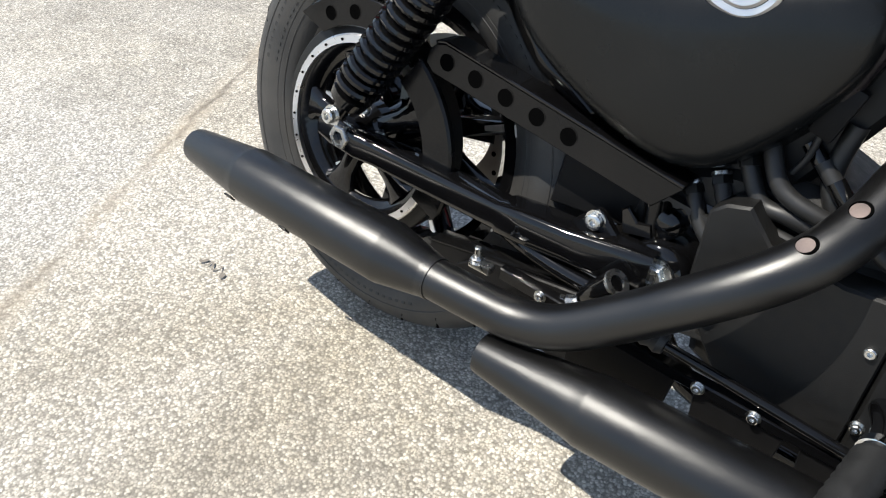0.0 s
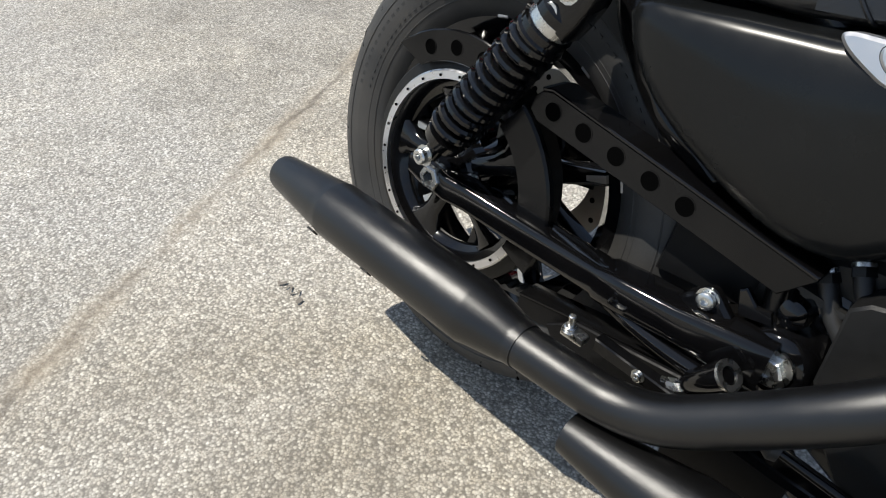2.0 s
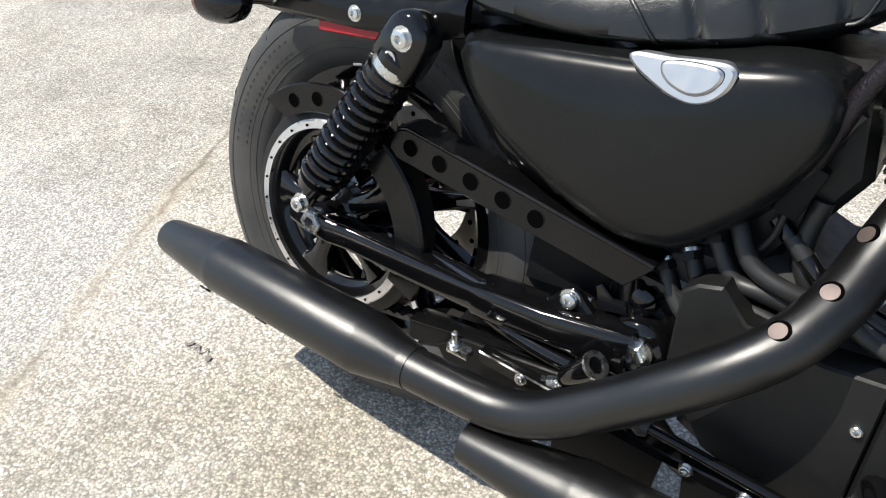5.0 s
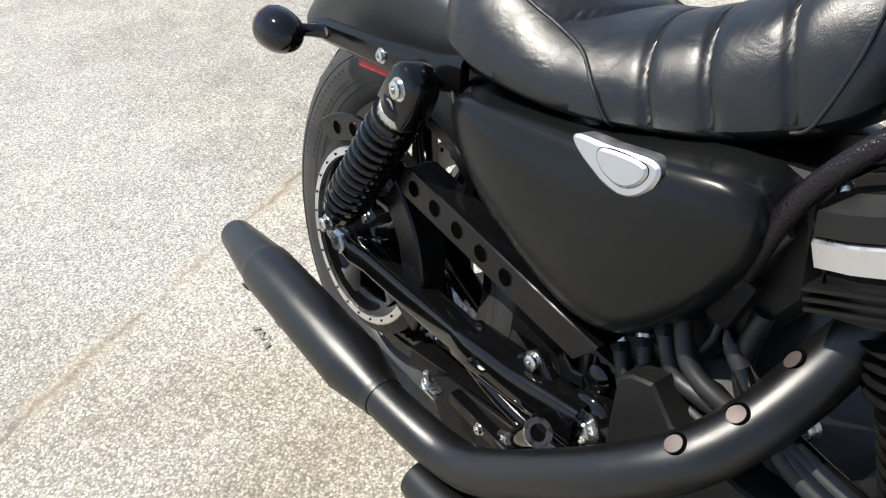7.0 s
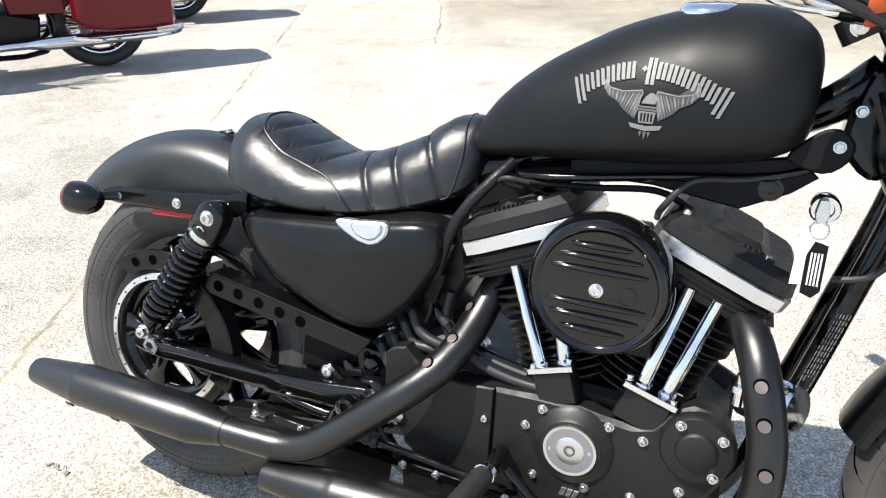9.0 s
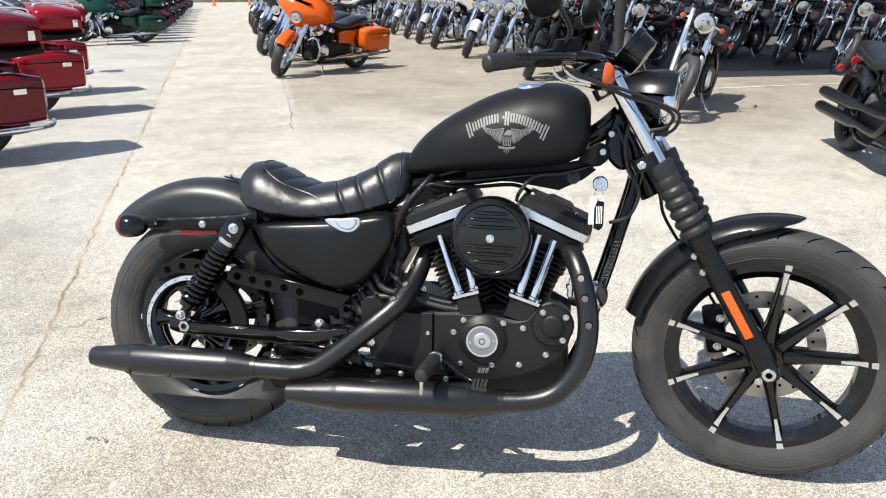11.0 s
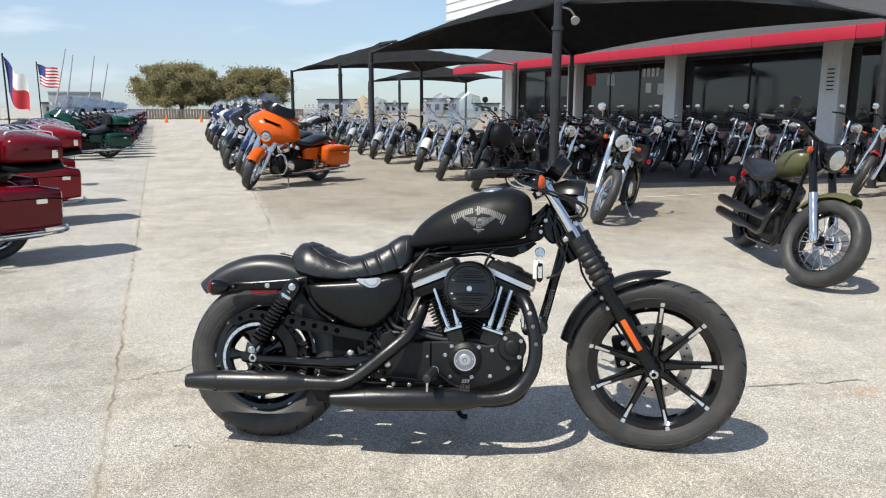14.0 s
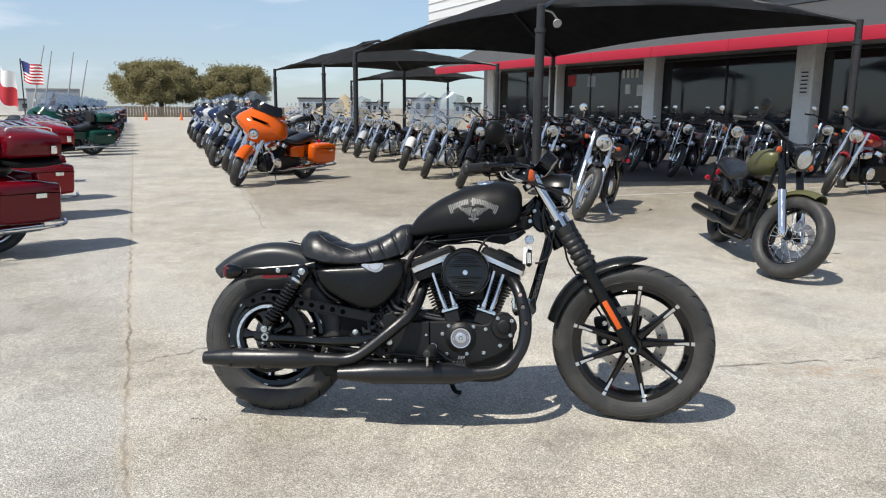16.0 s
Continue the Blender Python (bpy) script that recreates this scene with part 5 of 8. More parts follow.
# cam cover and sprocket cover
CAM = [(0.694, 0.408), (0.766, 0.413), (0.820, 0.413), (0.866, 0.406), (0.910, 0.402), (0.938, 0.410), (0.962, 0.440), (0.990, 0.456), (1.020, 0.452), (1.046, 0.430), (1.056, 0.395), (1.046, 0.350), (1.022, 0.305), (0.98, 0.275), (0.91, 0.246), (0.84, 0.231), (0.719, 0.228), (0.697, 0.235)]
bm = B()
plate(bm, CAM, -0.080, -0.124, 0.007)
cam_cover = part("cam_cover", bm, WRINKLE, bike, "satin black cam cover")
bm = B()
plate(bm, [(0.500, 0.424), (0.514, 0.437), (0.537, 0.443), (0.566, 0.414), (0.640, 0.404), (0.6945, 0.408), (0.6965, 0.240), (0.600, 0.240), (0.560, 0.252), (0.530, 0.290), (0.503, 0.340)], -0.08, -0.126, 0.003)
part("sprocket_cover", bm, WRINKLE, bike, "satin black sprocket cover")
bm = B()
lathe(bm, [(0, 0.066), (0.008, 0.060), (0.012, 0.050), (0.016, 0.046)], (0.827, -0.122, 0.346), (0, -1, 0), 40)
boss = part("timer_boss", bm, WRINKLE, cam_cover)
bm = B()
lathe(bm, [(0, 0.040), (0.004, 0.040), (0.0055, 0.0385), (0.0055, 0.022), (0.0048, 0.0215)], (0.827, -0.1365, 0.346), (0, -1, 0), 40)
derby = part("timer_cover", bm, TIMER, boss, "round aluminium timing cover with engraved ring")
bm = B()
lathe(bm, [(0, 0.0225), (0.0062, 0.0225), (0.0068, 0.0215), (0.0062, 0.009), (0.0056, 0.0085)], (0.827, -0.1365, 0.346), (0, -1, 0), 36)
part("timer_centre", bm, ALU, derby)
bm = B()
torus_section(bm, (0.827, -0.140, 0.346), [(-0.0022, 0.0365), (-0.0026, 0.041), (0.004, 0.041), (0.004, 0.0365)], 48)
part("timer_rim", bm, ALU, derby)
bm = B()
torus_section(bm, (0.827, -0.1437, 0.346), [(-0.0004, 0.006), (-0.0004, 0.0085), (0.0008, 0.0085), (0.0008, 0.006)], 24)
part("emblem", bm, DECAL_DARK, derby)
for a in (8, 188):
    bm = B()
    lathe(bm, [(0, 0.003), (0.0008, 0.003)], (0.827 + 0.031 * math.cos(radians(a)), -0.142, 0.346 + 0.031 * math.sin(radians(a))), (0, -1, 0), 10)
    part("cover_screw", bm, STEEL, derby)
bm = B()
lathe(bm, [(0, 0.054), (0.012, 0.053), (0.018, 0.049), (0.020, 0.030), (0.024, 0.028), (0.026, 0.025)], (1.004, -0.121, 0.398), (0, -1, 0), 36)
part("nose_cover", bm, WRINKLE, cam_cover, "round black nose cover")
for u, w, d in ((0.683, 0.353, 0), (0.750, 0.360, 0), (0.775, 0.394, 0), (0.878, 0.393, 0), (0.929, 0.384, 0), (0.978, 0.433, 0.017), (1.036, 0.424, 0.017), (1.031, 0.364, 0.017), (0.770, 0.277, 0), (0.853, 0.279, 0), (0.923, 0.286, 0), (0.990, 0.318, 0), (0.704, 0.269, 0)):
    bolt(cam_cover, (u, -0.123 - d, w), (0, -1, 0), 0.0058, 0.008)
# small raised mark below the timing cover
for k in range(3):
    bm = B()
    plate(bm, [(0.815 + 0.010 * k, 0.256), (0.823 + 0.010 * k, 0.256), (0.827 + 0.010 * k, 0.270), (0.819 + 0.010 * k, 0.270)], -0.122, -0.1265, 0.0005)
    part("cover_mark", bm, ALU, cam_cover)

for side, name in ((-1, "rear"), (1, "front")):
    a = radians(22.5) * side
    ax = Vector((math.sin(a), 0, math.cos(a)))
    ac = Vector((math.cos(a), 0, -math.sin(a)))
    place = Matrix((Vector((ac.x, 0, ax.x, CRANK.x)), Vector((0, 1, 0, 0)), Vector((ac.z, 0, ax.z, CRANK.z)), Vector((0, 0, 0, 1))))
    bm = B()
    lathe(bm, [(0.10, 0.062), (0.32, 0.062)], CRANK, ax, 24)
    cyl = part("cylinder", bm, FIN, bike, "black finned engine cylinder")
    for k in range(13):
        s = 0.135 + 0.0135 * k
        half_u, half_v = (0.082, 0.088) if k < 9 else (0.088, 0.098)
        bm = B()
        out = []
        for q in range(28):
            t = math.tau * q / 28
            out.append((half_u * math.copysign(abs(math.cos(t)) ** 0.6, math.cos(t)), half_v * math.copysign(abs(math.sin(t)) ** 0.6, math.sin(t))))
        rings = []
        for z, g in ((-0.0022, 0.985), (-0.0022, 1.0), (0.0006, 1.0), (0.0012, 0.985)):
            rings.append([bm.verts.new(place @ Vector((x * g, y * g, s + z))) for x, y in out])
        grid_faces(bm, rings, True, True, True)
        bmesh.ops.recalc_face_normals(bm, faces=bm.faces)
        part("fin", bm, FIN, cyl)
    # rocker box in layers
    def layer(z0, z1, hu0, hu1, hv, mat, nm, label, bev=0.006):
        bm = B()
        rings = []
        for z, hu, g in ((z0, hu0, 0), (z0, hu0, 1), (z1 - bev, hu1, 1), (z1, hu1, 0)):
            k = bev * (1 - g)
            rings.append([bm.verts.new(place @ Vector((x * (hu - k), y * (hv - k), z))) for x, y in ((-1, -0.7), (-0.9, -0.92), (-0.6, -1), (0.6, -1), (0.9, -0.92), (1, -0.7), (1, 0.7), (0.9, 0.92), (0.6, 1), (-0.6, 1), (-0.9, 0.92), (-1, 0.7))])
        grid_faces(bm, rings, True, True, True)
        bmesh.ops.recalc_face_normals(bm, faces=bm.faces)
        return part(nm, bm, mat, bike if nm == "rocker_box" else rb, label, None, 30)
    rb = None
    rb = layer(0.322, 0.361, 0.094, 0.096, 0.104, FIN, "rocker_box", "black rocker box with a silver band")
    layer(0.362, 0.384, 0.102, 0.103, 0.110, SILVER, "rocker_band", "brushed silver band", 0.003)
    layer(0.386, 0.417, 0.101, 0.096, 0.110, WRINKLE, "rocker_cover", "black rocker cover", 0.012)
    layer(0.416, 0.427, 0.052, 0.040, 0.080, WRINKLE, "rocker_crown", "raised black rocker crown", 0.008)
    for z in (0.330, 0.338, 0.346):
        bm = B()
        out = [(-0.099, 0.09), (-0.099, -0.107), (0.099, -0.107), (0.099, 0.09)]
        rings = [[bm.verts.new(place @ Vector((x, y, z + d))) for x, y in out] for d in (-0.0015, 0.0015)]
        grid_faces(bm, rings, True, True, True)
        bmesh.ops.recalc_face_normals(bm, faces=bm.faces)
        part("rocker_fin", bm, FIN, rb)
    for q in range(7):
        bm = B()
        block(bm, (0.004, 0.018, 0.012), place @ Matrix.Translation((-0.012 + 0.0075 * q + 0.02 * side, -0.083, 0.415)), 0.0015)
        part("rocker_rib", bm, WRINKLE, rb)
    for x in (-0.075, 0.045):
        p = place @ Vector((x, -0.085, 0.412))
        bolt(rb, p, ax, 0.006, 0.010)
    if side < 0:
        tubes = [((0.761, -0.110, 0.459), (0.704, -0.104, 0.611)), ((0.797, -0.104, 0.470), (0.757, -0.100, 0.630))]
        cap = [(0.744, 0.452), (0.814, 0.474)]
    else:
        tubes = [((0.914, -0.110, 0.466), (0.957, -0.104, 0.626)), ((0.949, -0.104, 0.457), (0.997, -0.100, 0.612))]
        cap = [(0.889, 0.472), (0.970, 0.447)]
    for p, q in tubes:
        bm = B()
        p, q = Vector(p), Vector(q)
        d = (q - p).normalized()
        L = (q - p).length
        lathe(bm, [(-0.004, 0.0140), (0.006, 0.0140), (0.009, 0.0112), (L * 0.56, 0.0110), (L * 0.565, 0.0104), (L, 0.0102)], p, d, 18)
        part("pushrod_tube", bm, CHROME, cyl, "chrome pushrod tube")
    d = (Vector(cap[1]) - Vector(cap[0])).normalized()
    nrm = Vector((-d.y, d.x))
    def q4(a0, a1, t0, t1):
        c0, c1 = Vector(cap[0]) + d * a0, Vector(cap[1]) - d * a1
        return [tuple(c0 + nrm * t0), tuple(c1 + nrm * t0), tuple(c1 + nrm * t1), tuple(c0 + nrm * t1)]
    bm = B()
    plate(bm, q4(0, 0, -0.007, 0.005), -0.080, -0.128, 0.003)
    cp = part("tappet_cap", bm, CHROME, bike, "chrome tappet cover plate")
    bm = B()
    plate(bm, q4(0.006, 0.006, -0.060, -0.007), -0.075, -0.122, 0.004)
    part("tappet_block", bm, WRINKLE, cp, "black tappet block")
    for p in (cap[0], cap[1]):
        bolt(cp, (p[0] + (0.008 if p is cap[0] else -0.008), -0.122, p[1] + 0.005), (0, 0, 1), 0.005, 0.008, CHROME)

# ---- air cleaner ----
AC = Vector((0.841, -0.099, 0.619))
bm = B()
lathe(bm, [(0, 0.092), (0.010, 0.098), (0.030, 0.102), (0.052, 0.1015), (0.066, 0.0985), (0.075, 0.0945), (0.079, 0.0885), (0.0768, 0.084), (0.0735, 0.081), (0.0742, 0.060), (0.0758, 0.030), (0.0762, 0.006)], AC, (0, -1, 0), 64)
air = part("air_cleaner", bm, AIR_GLOSS, bike, "gloss black round air cleaner with horizontal ribs")
for w in (-0.059, -0.039, -0.021, 0.028, 0.046, 0.062):
    half = math.sqrt(0.078 ** 2 - w * w) - 0.006
    bm = B()
    rings = []
    for k in range(15):
        x = -half + 2 * half * k / 14
        g = math.sin(math.pi * min(1, max(0.03, (k + 0.3) / 14.6))) ** 0.35
        rings.append([bm.verts.new((AC.x + x, AC.y - 0.0735 - 0.0090 * g * math.sin(math.pi * q / 8), AC.z + w + 0.0054 * g * math.cos(math.pi * q / 8))) for q in range(9)])
    grid_faces(bm, rings, False)
    bmesh.ops.recalc_face_normals(bm, faces=bm.faces)
    part("rib", bm, AIR_GLOSS, air)
bolt(air, AC + Vector((0, -0.0760, 0)), (0, -1, 0), 0.0075, 0.007, CHROME, "chrome centre screw")
bm = B()
torus_section(bm, AC + Vector((0.042, -0.0752, -0.002)), [(-0.001, 0.011), (-0.001, 0.0135), (0.001, 0.0135), (0.001, 0.011)], 28)
part("emblem", bm, GLOSS, air, "small dark round emblem")
bm = B()
plate(bm, [(0.77, 0.50), (0.92, 0.50), (0.93, 0.64), (0.89, 0.70), (0.79, 0.70), (0.75, 0.64)], -0.06, -0.098, 0.006)
part("backing_plate", bm, FIN, air)

# ---- exhausts ----
UP = [(0.668, -0.03, 0.585), (0.655, -0.058, 0.540), (0.644, -0.085, 0.502), (0.630, -0.125, 0.465), (0.603, -0.165, 0.428), (0.550, -0.193, 0.380), (0.468, -0.208, 0.310), (0.415, -0.215, 0.272), (0.365, -0.218, 0.255), (0.310, -0.2235, 0.2545), (0.240, -0.2275, 0.2555)]
bm = B()
tube(bm, UP, [0.022, 0.024] + [0.0258] * 9, 26, 8)
pipe = part("exhaust_pipe", bm, EXHAUST, bike, "matte black exhaust pipe")


def slot(points, spot, parent):
    """A round opening in the pipe cover with the inner pipe seen in it, at the path's nearest place to spot."""
    ps = smooth_path(points, 10)
    i = min(range(1, len(ps) - 1), key=lambda q: (ps[q] - Vector(spot)).length)
    p, t = ps[i], (ps[i + 1] - ps[i - 1]).normalized()
    out = Vector(spot) - p
    out = (out - t * out.dot(t)).normalized()
    bm = B()
    lathe(bm, [(0.0, 0.0100), (0.0256, 0.0100), (0.0259, 0.0095)], p, out, 24)
    ob = part("heat_slot", bm, RECESS_SHADE, parent, "dark slot in the pipe cover")
    bm = B()
    lathe(bm, [(0.0255, 0.0083), (0.0263, 0.0081)], p + t * 0.0014 - Vector((0, 0, 0.0002)), out, 20)
    part("inner_pipe", bm, COPPER, ob, "heat-tinted inner pipe")


for spot in ((0.632, -0.091, 0.523), (0.624, -0.138, 0.487), (0.601, -0.173, 0.450)):
    slot(UP, spot, pipe)


def muffler(points, radii, mat, name, label, tip):
    bm = B()
    tube(bm, points, radii, 30, 0)
    ob = part(name, bm, mat, bike, label, None, 25)
    # black plug, the shade inside the mouth put into its colour
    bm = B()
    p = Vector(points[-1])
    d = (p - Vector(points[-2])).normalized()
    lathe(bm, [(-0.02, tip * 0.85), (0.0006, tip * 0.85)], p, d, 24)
    part("muffler_mouth", bm, RECESS_SHADE, ob)
    return ob


def line(a, b, fs):
    a, b = Vector(a), Vector(b)
    return [tuple(a + (b - a) * f) for f in fs]


fs = [0, 0.02, 0.024, 0.03, 0.152, 0.158, 0.718, 0.725, 0.735, 0.76, 0.985, 1.0]
up_muf = muffler(line((0.254, -0.2268, 0.2555), (-0.2286, -0.2091, 0.2418), fs), [0.0270, 0.0282, 0.0282, 0.0292, 0.0405, 0.0415, 0.0415, 0.0412, 0.0400, 0.0385, 0.0275, 0.0258], EXHAUST, "muffler", "matte black tapered muffler", 0.0255)
for u in (-0.005, 0.11):
    bm = B()
    block(bm, (0.014, 0.003, 0.012), Matrix.Translation((u - 0.10, -0.2475, 0.2190)) @ Matrix.Rotation(radians(40), 4, "X"), 0.001)
    part("muffler_mark", bm, FIN, up_muf)
LOW = [(1.000, -0.045, 0.590), (1.030, -0.085, 0.588), (1.052, -0.128, 0.565), (1.070, -0.158, 0.520), (1.088, -0.175, 0.445), (1.088, -0.185, 0.370), (1.066, -0.195, 0.302), (1.020, -0.203, 0.247), (0.960, -0.209, 0.223), (0.870, -0.2145, 0.2155)]
bm = B()
tube(bm, LOW, [0.022, 0.025] + [0.0258] * 8, 26, 8)
pipe2 = part("exhaust_pipe", bm, EXHAUST, bike, "matte black front exhaust pipe")
for spot in ((1.064, -0.195, 0.540), (1.077, -0.205, 0.487), (1.090, -0.212, 0.430)):
    slot(LOW, spot, pipe2)
fs2 = [0, 0.02, 0.024, 0.03, 0.152, 0.160, 0.745, 0.752, 0.76, 0.78, 0.985, 1.0]
low_muf = muffler(line((0.895, -0.2135, 0.2160), (0.338, -0.2345, 0.2003), fs2), [0.0275, 0.0286, 0.0286, 0.0296, 0.0415, 0.0432, 0.0432, 0.0429, 0.0416, 0.0398, 0.0255, 0.0240], EXHAUST, "muffler", "matte black lower tapered muffler", 0.0245)
bm = B()
plate(bm, [(0.30, 0.268), (0.52, 0.256), (0.80, 0.252), (0.80, 0.240), (0.52, 0.242), (0.30, 0.252)], -0.145, -0.163, 0.002)
br = part("muffler_bracket", bm, FRAME_MAT, bike, "black muffler bracket")
# hidden plates added to block light strips in the ground shadow
for u0, u1 in ((0.40, 0.535), (0.555, 0.655), (0.668, 0.785)):
    bm = B()
    plate(bm, [(u0, 0.250), (u1, 0.248), (u1 - 0.008, 0.166), (u0 + 0.010, 0.168)], -0.148, -0.158, 0.002)
    part("light_block_plate", bm, PLASTIC, br, "hidden plate added behind the muffler to keep light off the ground")
for u, w in ((0.36, 0.258), (0.56, 0.249), (0.62, 0.249), (0.74, 0.245)):
    bolt(br, (u, -0.162, w), (0, -1, 0), 0.006, 0.006)

# hanger plate; its hidden lower part is added to keep light off the ground
bm = B()
plate(bm, [(0.22, 0.222), (0.26, 0.168), (0.385, 0.163), (0.47, 0.205), (0.47, 0.262), (0.40, 0.268), (0.26, 0.250)], -0.128, -0.136, 0.002)
part("muffler_hanger", bm, PLASTIC, bike, "flat black muffler hanger plate, its hidden lower part added to block light")

# ---- frame, lines ----
for s in (-1, 1):
    bm = B()
    tube(bm, [(1.165, s * 0.020, 0.89), (1.195, s * 0.038, 0.80), (1.150, s * 0.05, 0.60), (1.108, s * 0.06, 0.44), (1.075, s * 0.075, 0.28), (1.0, s * 0.085, 0.185), (0.80, s * 0.09, 0.175), (0.56, s * 0.09, 0.185), (0.47, s * 0.085, 0.26), (0.44, s * 0.08, 0.36), (0.40, s * 0.075, 0.60), (0.33, s * 0.085, 0.655), (0.22, s * 0.092, 0.65)], 0.016, 12, 6)
    part("frame_tube", bm, FRAME_MAT, bike, "gloss black frame tube")
for s in (-1, 1):
    bm = B()
    plate(bm, rounded([(0.172, 0.606), (0.200, 0.620), (0.222, 0.606), (0.226, 0.572), (0.262, 0.522), (0.340, 0.474), (0.330, 0.455), (0.255, 0.488), (0.205, 0.540), (0.180, 0.575)], 3), s * 0.055, s * 0.096, 0.010)
    part("seat_stay", bm, FRAME_MAT, bike, "gloss black seat stay", None, 50)
# black plate added in place of the deep shade behind the belt guard
bm = B()
plate(bm, [(0.30, 0.33), (0.43, 0.34), (0.47, 0.40), (0.42, 0.44), (0.31, 0.45)], -0.055, -0.075, 0.006)
part("shade_plate", bm, PLASTIC, bike, "flat black plate added for the shade behind the belt guard")
bm = B()
tube(bm, [(1.145, 0, 0.93), (1.05, 0, 0.86), (0.80, 0, 0.795), (0.58, 0, 0.72), (0.40, 0, 0.655)], 0.026, 14, 6)
part("backbone", bm, FRAME_MAT, bike)
bm = B()
lathe(bm, [(-0.10, 0.032), (0.10, 0.032)], _pivot + _fork_up * 0.60, _fork_up, 24)
part("steering_head", bm, FRAME_MAT, bike)
bm = B()
plate(bm, [(0.60, 0.665), (0.64, 0.745), (0.76, 0.765), (0.90, 0.775), (0.90, 0.758), (0.76, 0.735), (0.69, 0.70)], -0.035, 0.045, 0.006)
part("coil_cover", bm, PLASTIC, bike, "black coil cover under the tank")
# brackets under the tank
bm = B()
plate(bm, [(0.76, 0.775), (0.98, 0.80), (1.06, 0.815), (1.09, 0.79), (1.06, 0.765), (1.0, 0.735), (0.88, 0.752), (0.76, 0.752)], -0.05, -0.062, 0.003)
brk = part("engine_bracket", bm, PLASTIC, bike, "black engine mount bracket")
bolt(brk, (1.035, -0.062, 0.768), (0, -1, 0), 0.012, 0.006, GLOSS, "black bolt")
bm = B()
plate(bm, rounded([(1.045, 0.815), (1.075, 0.85), (1.10, 0.858), (1.120, 0.842), (1.116, 0.818), (1.09, 0.80)], 3), -0.08, -0.09, 0.003)
brk = part("tank_bracket", bm, PLASTIC, bike, "black tank mount plate")
bolt(brk, (1.103, -0.09, 0.836), (0, -1, 0), 0.0058, 0.006)
bolt(brk, (1.122, -0.06, 0.880), (0, -1, 0), 0.0056, 0.01)
bm = B()
plate(bm, rounded([(1.112, 0.83), (1.116, 0.895), (1.132, 0.935), (1.160, 0.940), (1.195, 0.88), (1.18, 0.81), (1.15, 0.79)], 3), -0.030, 0.030, 0.008)
part("neck_gusset", bm, FRAME_MAT, bike, "black frame gusset round the steering head")
# ignition switch with key and tag
bm = B()
lathe(bm, [(0, 0.019), (0.02, 0.019), (0.026, 0.0165), (0.026, 0.011), (0.020, 0.010)], (1.101, -0.078, 0.758), (0, -1, 0), 28)
ign = part("ignition_switch", bm, CHROME, bike, "chrome ignition switch with a key")
bm = B()
plate(bm, [(1.093, 0.772), (1.103, 0.772), (1.106, 0.752), (1.103, 0.742), (1.093, 0.742), (1.090, 0.752)], -0.1145, -0.117, 0.0005)
part("key", bm, STEEL, ign)
bm = B()
tube(bm, [(1.098 + 0.011 * math.cos(a), -0.116, 0.734 + 0.011 * math.sin(a)) for a in [math.tau * k / 20 for k in range(21)]], 0.0011, 6, 0)
part("key_ring", bm, STEEL, ign)
bm = B()
plate(bm, [(1.078, 0.728), (1.112, 0.732), (1.110, 0.662), (1.076, 0.658)], -0.114, -0.1155, 0.0004)
part("paper_tag", bm, WHITE_TAG, ign, "white paper tag")
bm = B()
plate(bm, [(1.096, 0.720), (1.112, 0.716), (1.113, 0.655), (1.104, 0.645), (1.090, 0.650), (1.089, 0.70)], -0.118, -0.121, 0.001)
tg = part("key_fob", bm, PLASTIC, ign, "black key fob with pale marks")
for k in range(4):
    bm = B()
    plate(bm, [(1.094 + 0.004 * k, 0.705), (1.096 + 0.004 * k, 0.705), (1.097 + 0.004 * k, 0.662), (1.095 + 0.004 * k, 0.662)], -0.1208, -0.1215)
    part("text_bar", bm, WHITE_TAG, tg)
# warning label on the down tube
bm = B()
d = (Vector((1.108, 0, 0.44)) - Vector((1.155, 0, 0.62))).normalized()
_rl = random.Random(3)
for r_ in range(16):
    for c_ in range(5):
        p = Vector((1.153, -0.0685, 0.612)) + d * (0.0100 * r_) + Vector((-0.0076 + 0.0038 * c_, -0.002 + 0.0002 * c_, 0))
        block(bm, (0.0009, 0.0006, _rl.uniform(0.005, 0.009)), Matrix.Translation(p) @ Matrix.Rotation(radians(14.6), 4, "Y"), 0)
part("frame_label", bm, DECAL, bike, "rows of tiny pale marks on the frame tube")


def hose(points, r, mat, name="hose", label=""):
    bm = B()
    tube(bm, points, r, 10, 6)
    return part(name, bm, mat, bike, label)


LOOM = [(0.672, -0.060, 0.758), (0.654, -0.085, 0.735), (0.618, -0.098, 0.690), (0.593, -0.100, 0.645), (0.580, -0.098, 0.600), (0.569, -0.092, 0.559)]
LOOM_MAT = material("braided_loom", (0.009, 0.0065, 0.0085), 0.34, 0.0, 0.95, 420, 1.0, 420, spec=0.3)
loom = hose(LOOM, 0.0095, LOOM_MAT, "wiring_loom", "braided black wiring loom")
hose([(0.66, -0.05, 0.742), (0.70, -0.07, 0.743), (0.788, -0.073, 0.752), (0.908, -0.068, 0.769), (1.028, -0.063, 0.784), (1.108, -0.058, 0.814)], 0.006, GLOSS, "cable", "black cable under the tank")
hose([(0.688, -0.073, 0.734), (0.788, -0.063, 0.736), (0.888, -0.058, 0.744), (0.938, -0.038, 0.719)], 0.005, PLASTIC, "cable")
hose([(0.893, -0.048, 0.704), (0.903, -0.088, 0.729), (0.938, -0.083, 0.769), (1.008, -0.068, 0.779), (1.088, -0.048, 0.804)], 0.005, SOFT_RUBBER, "cable")
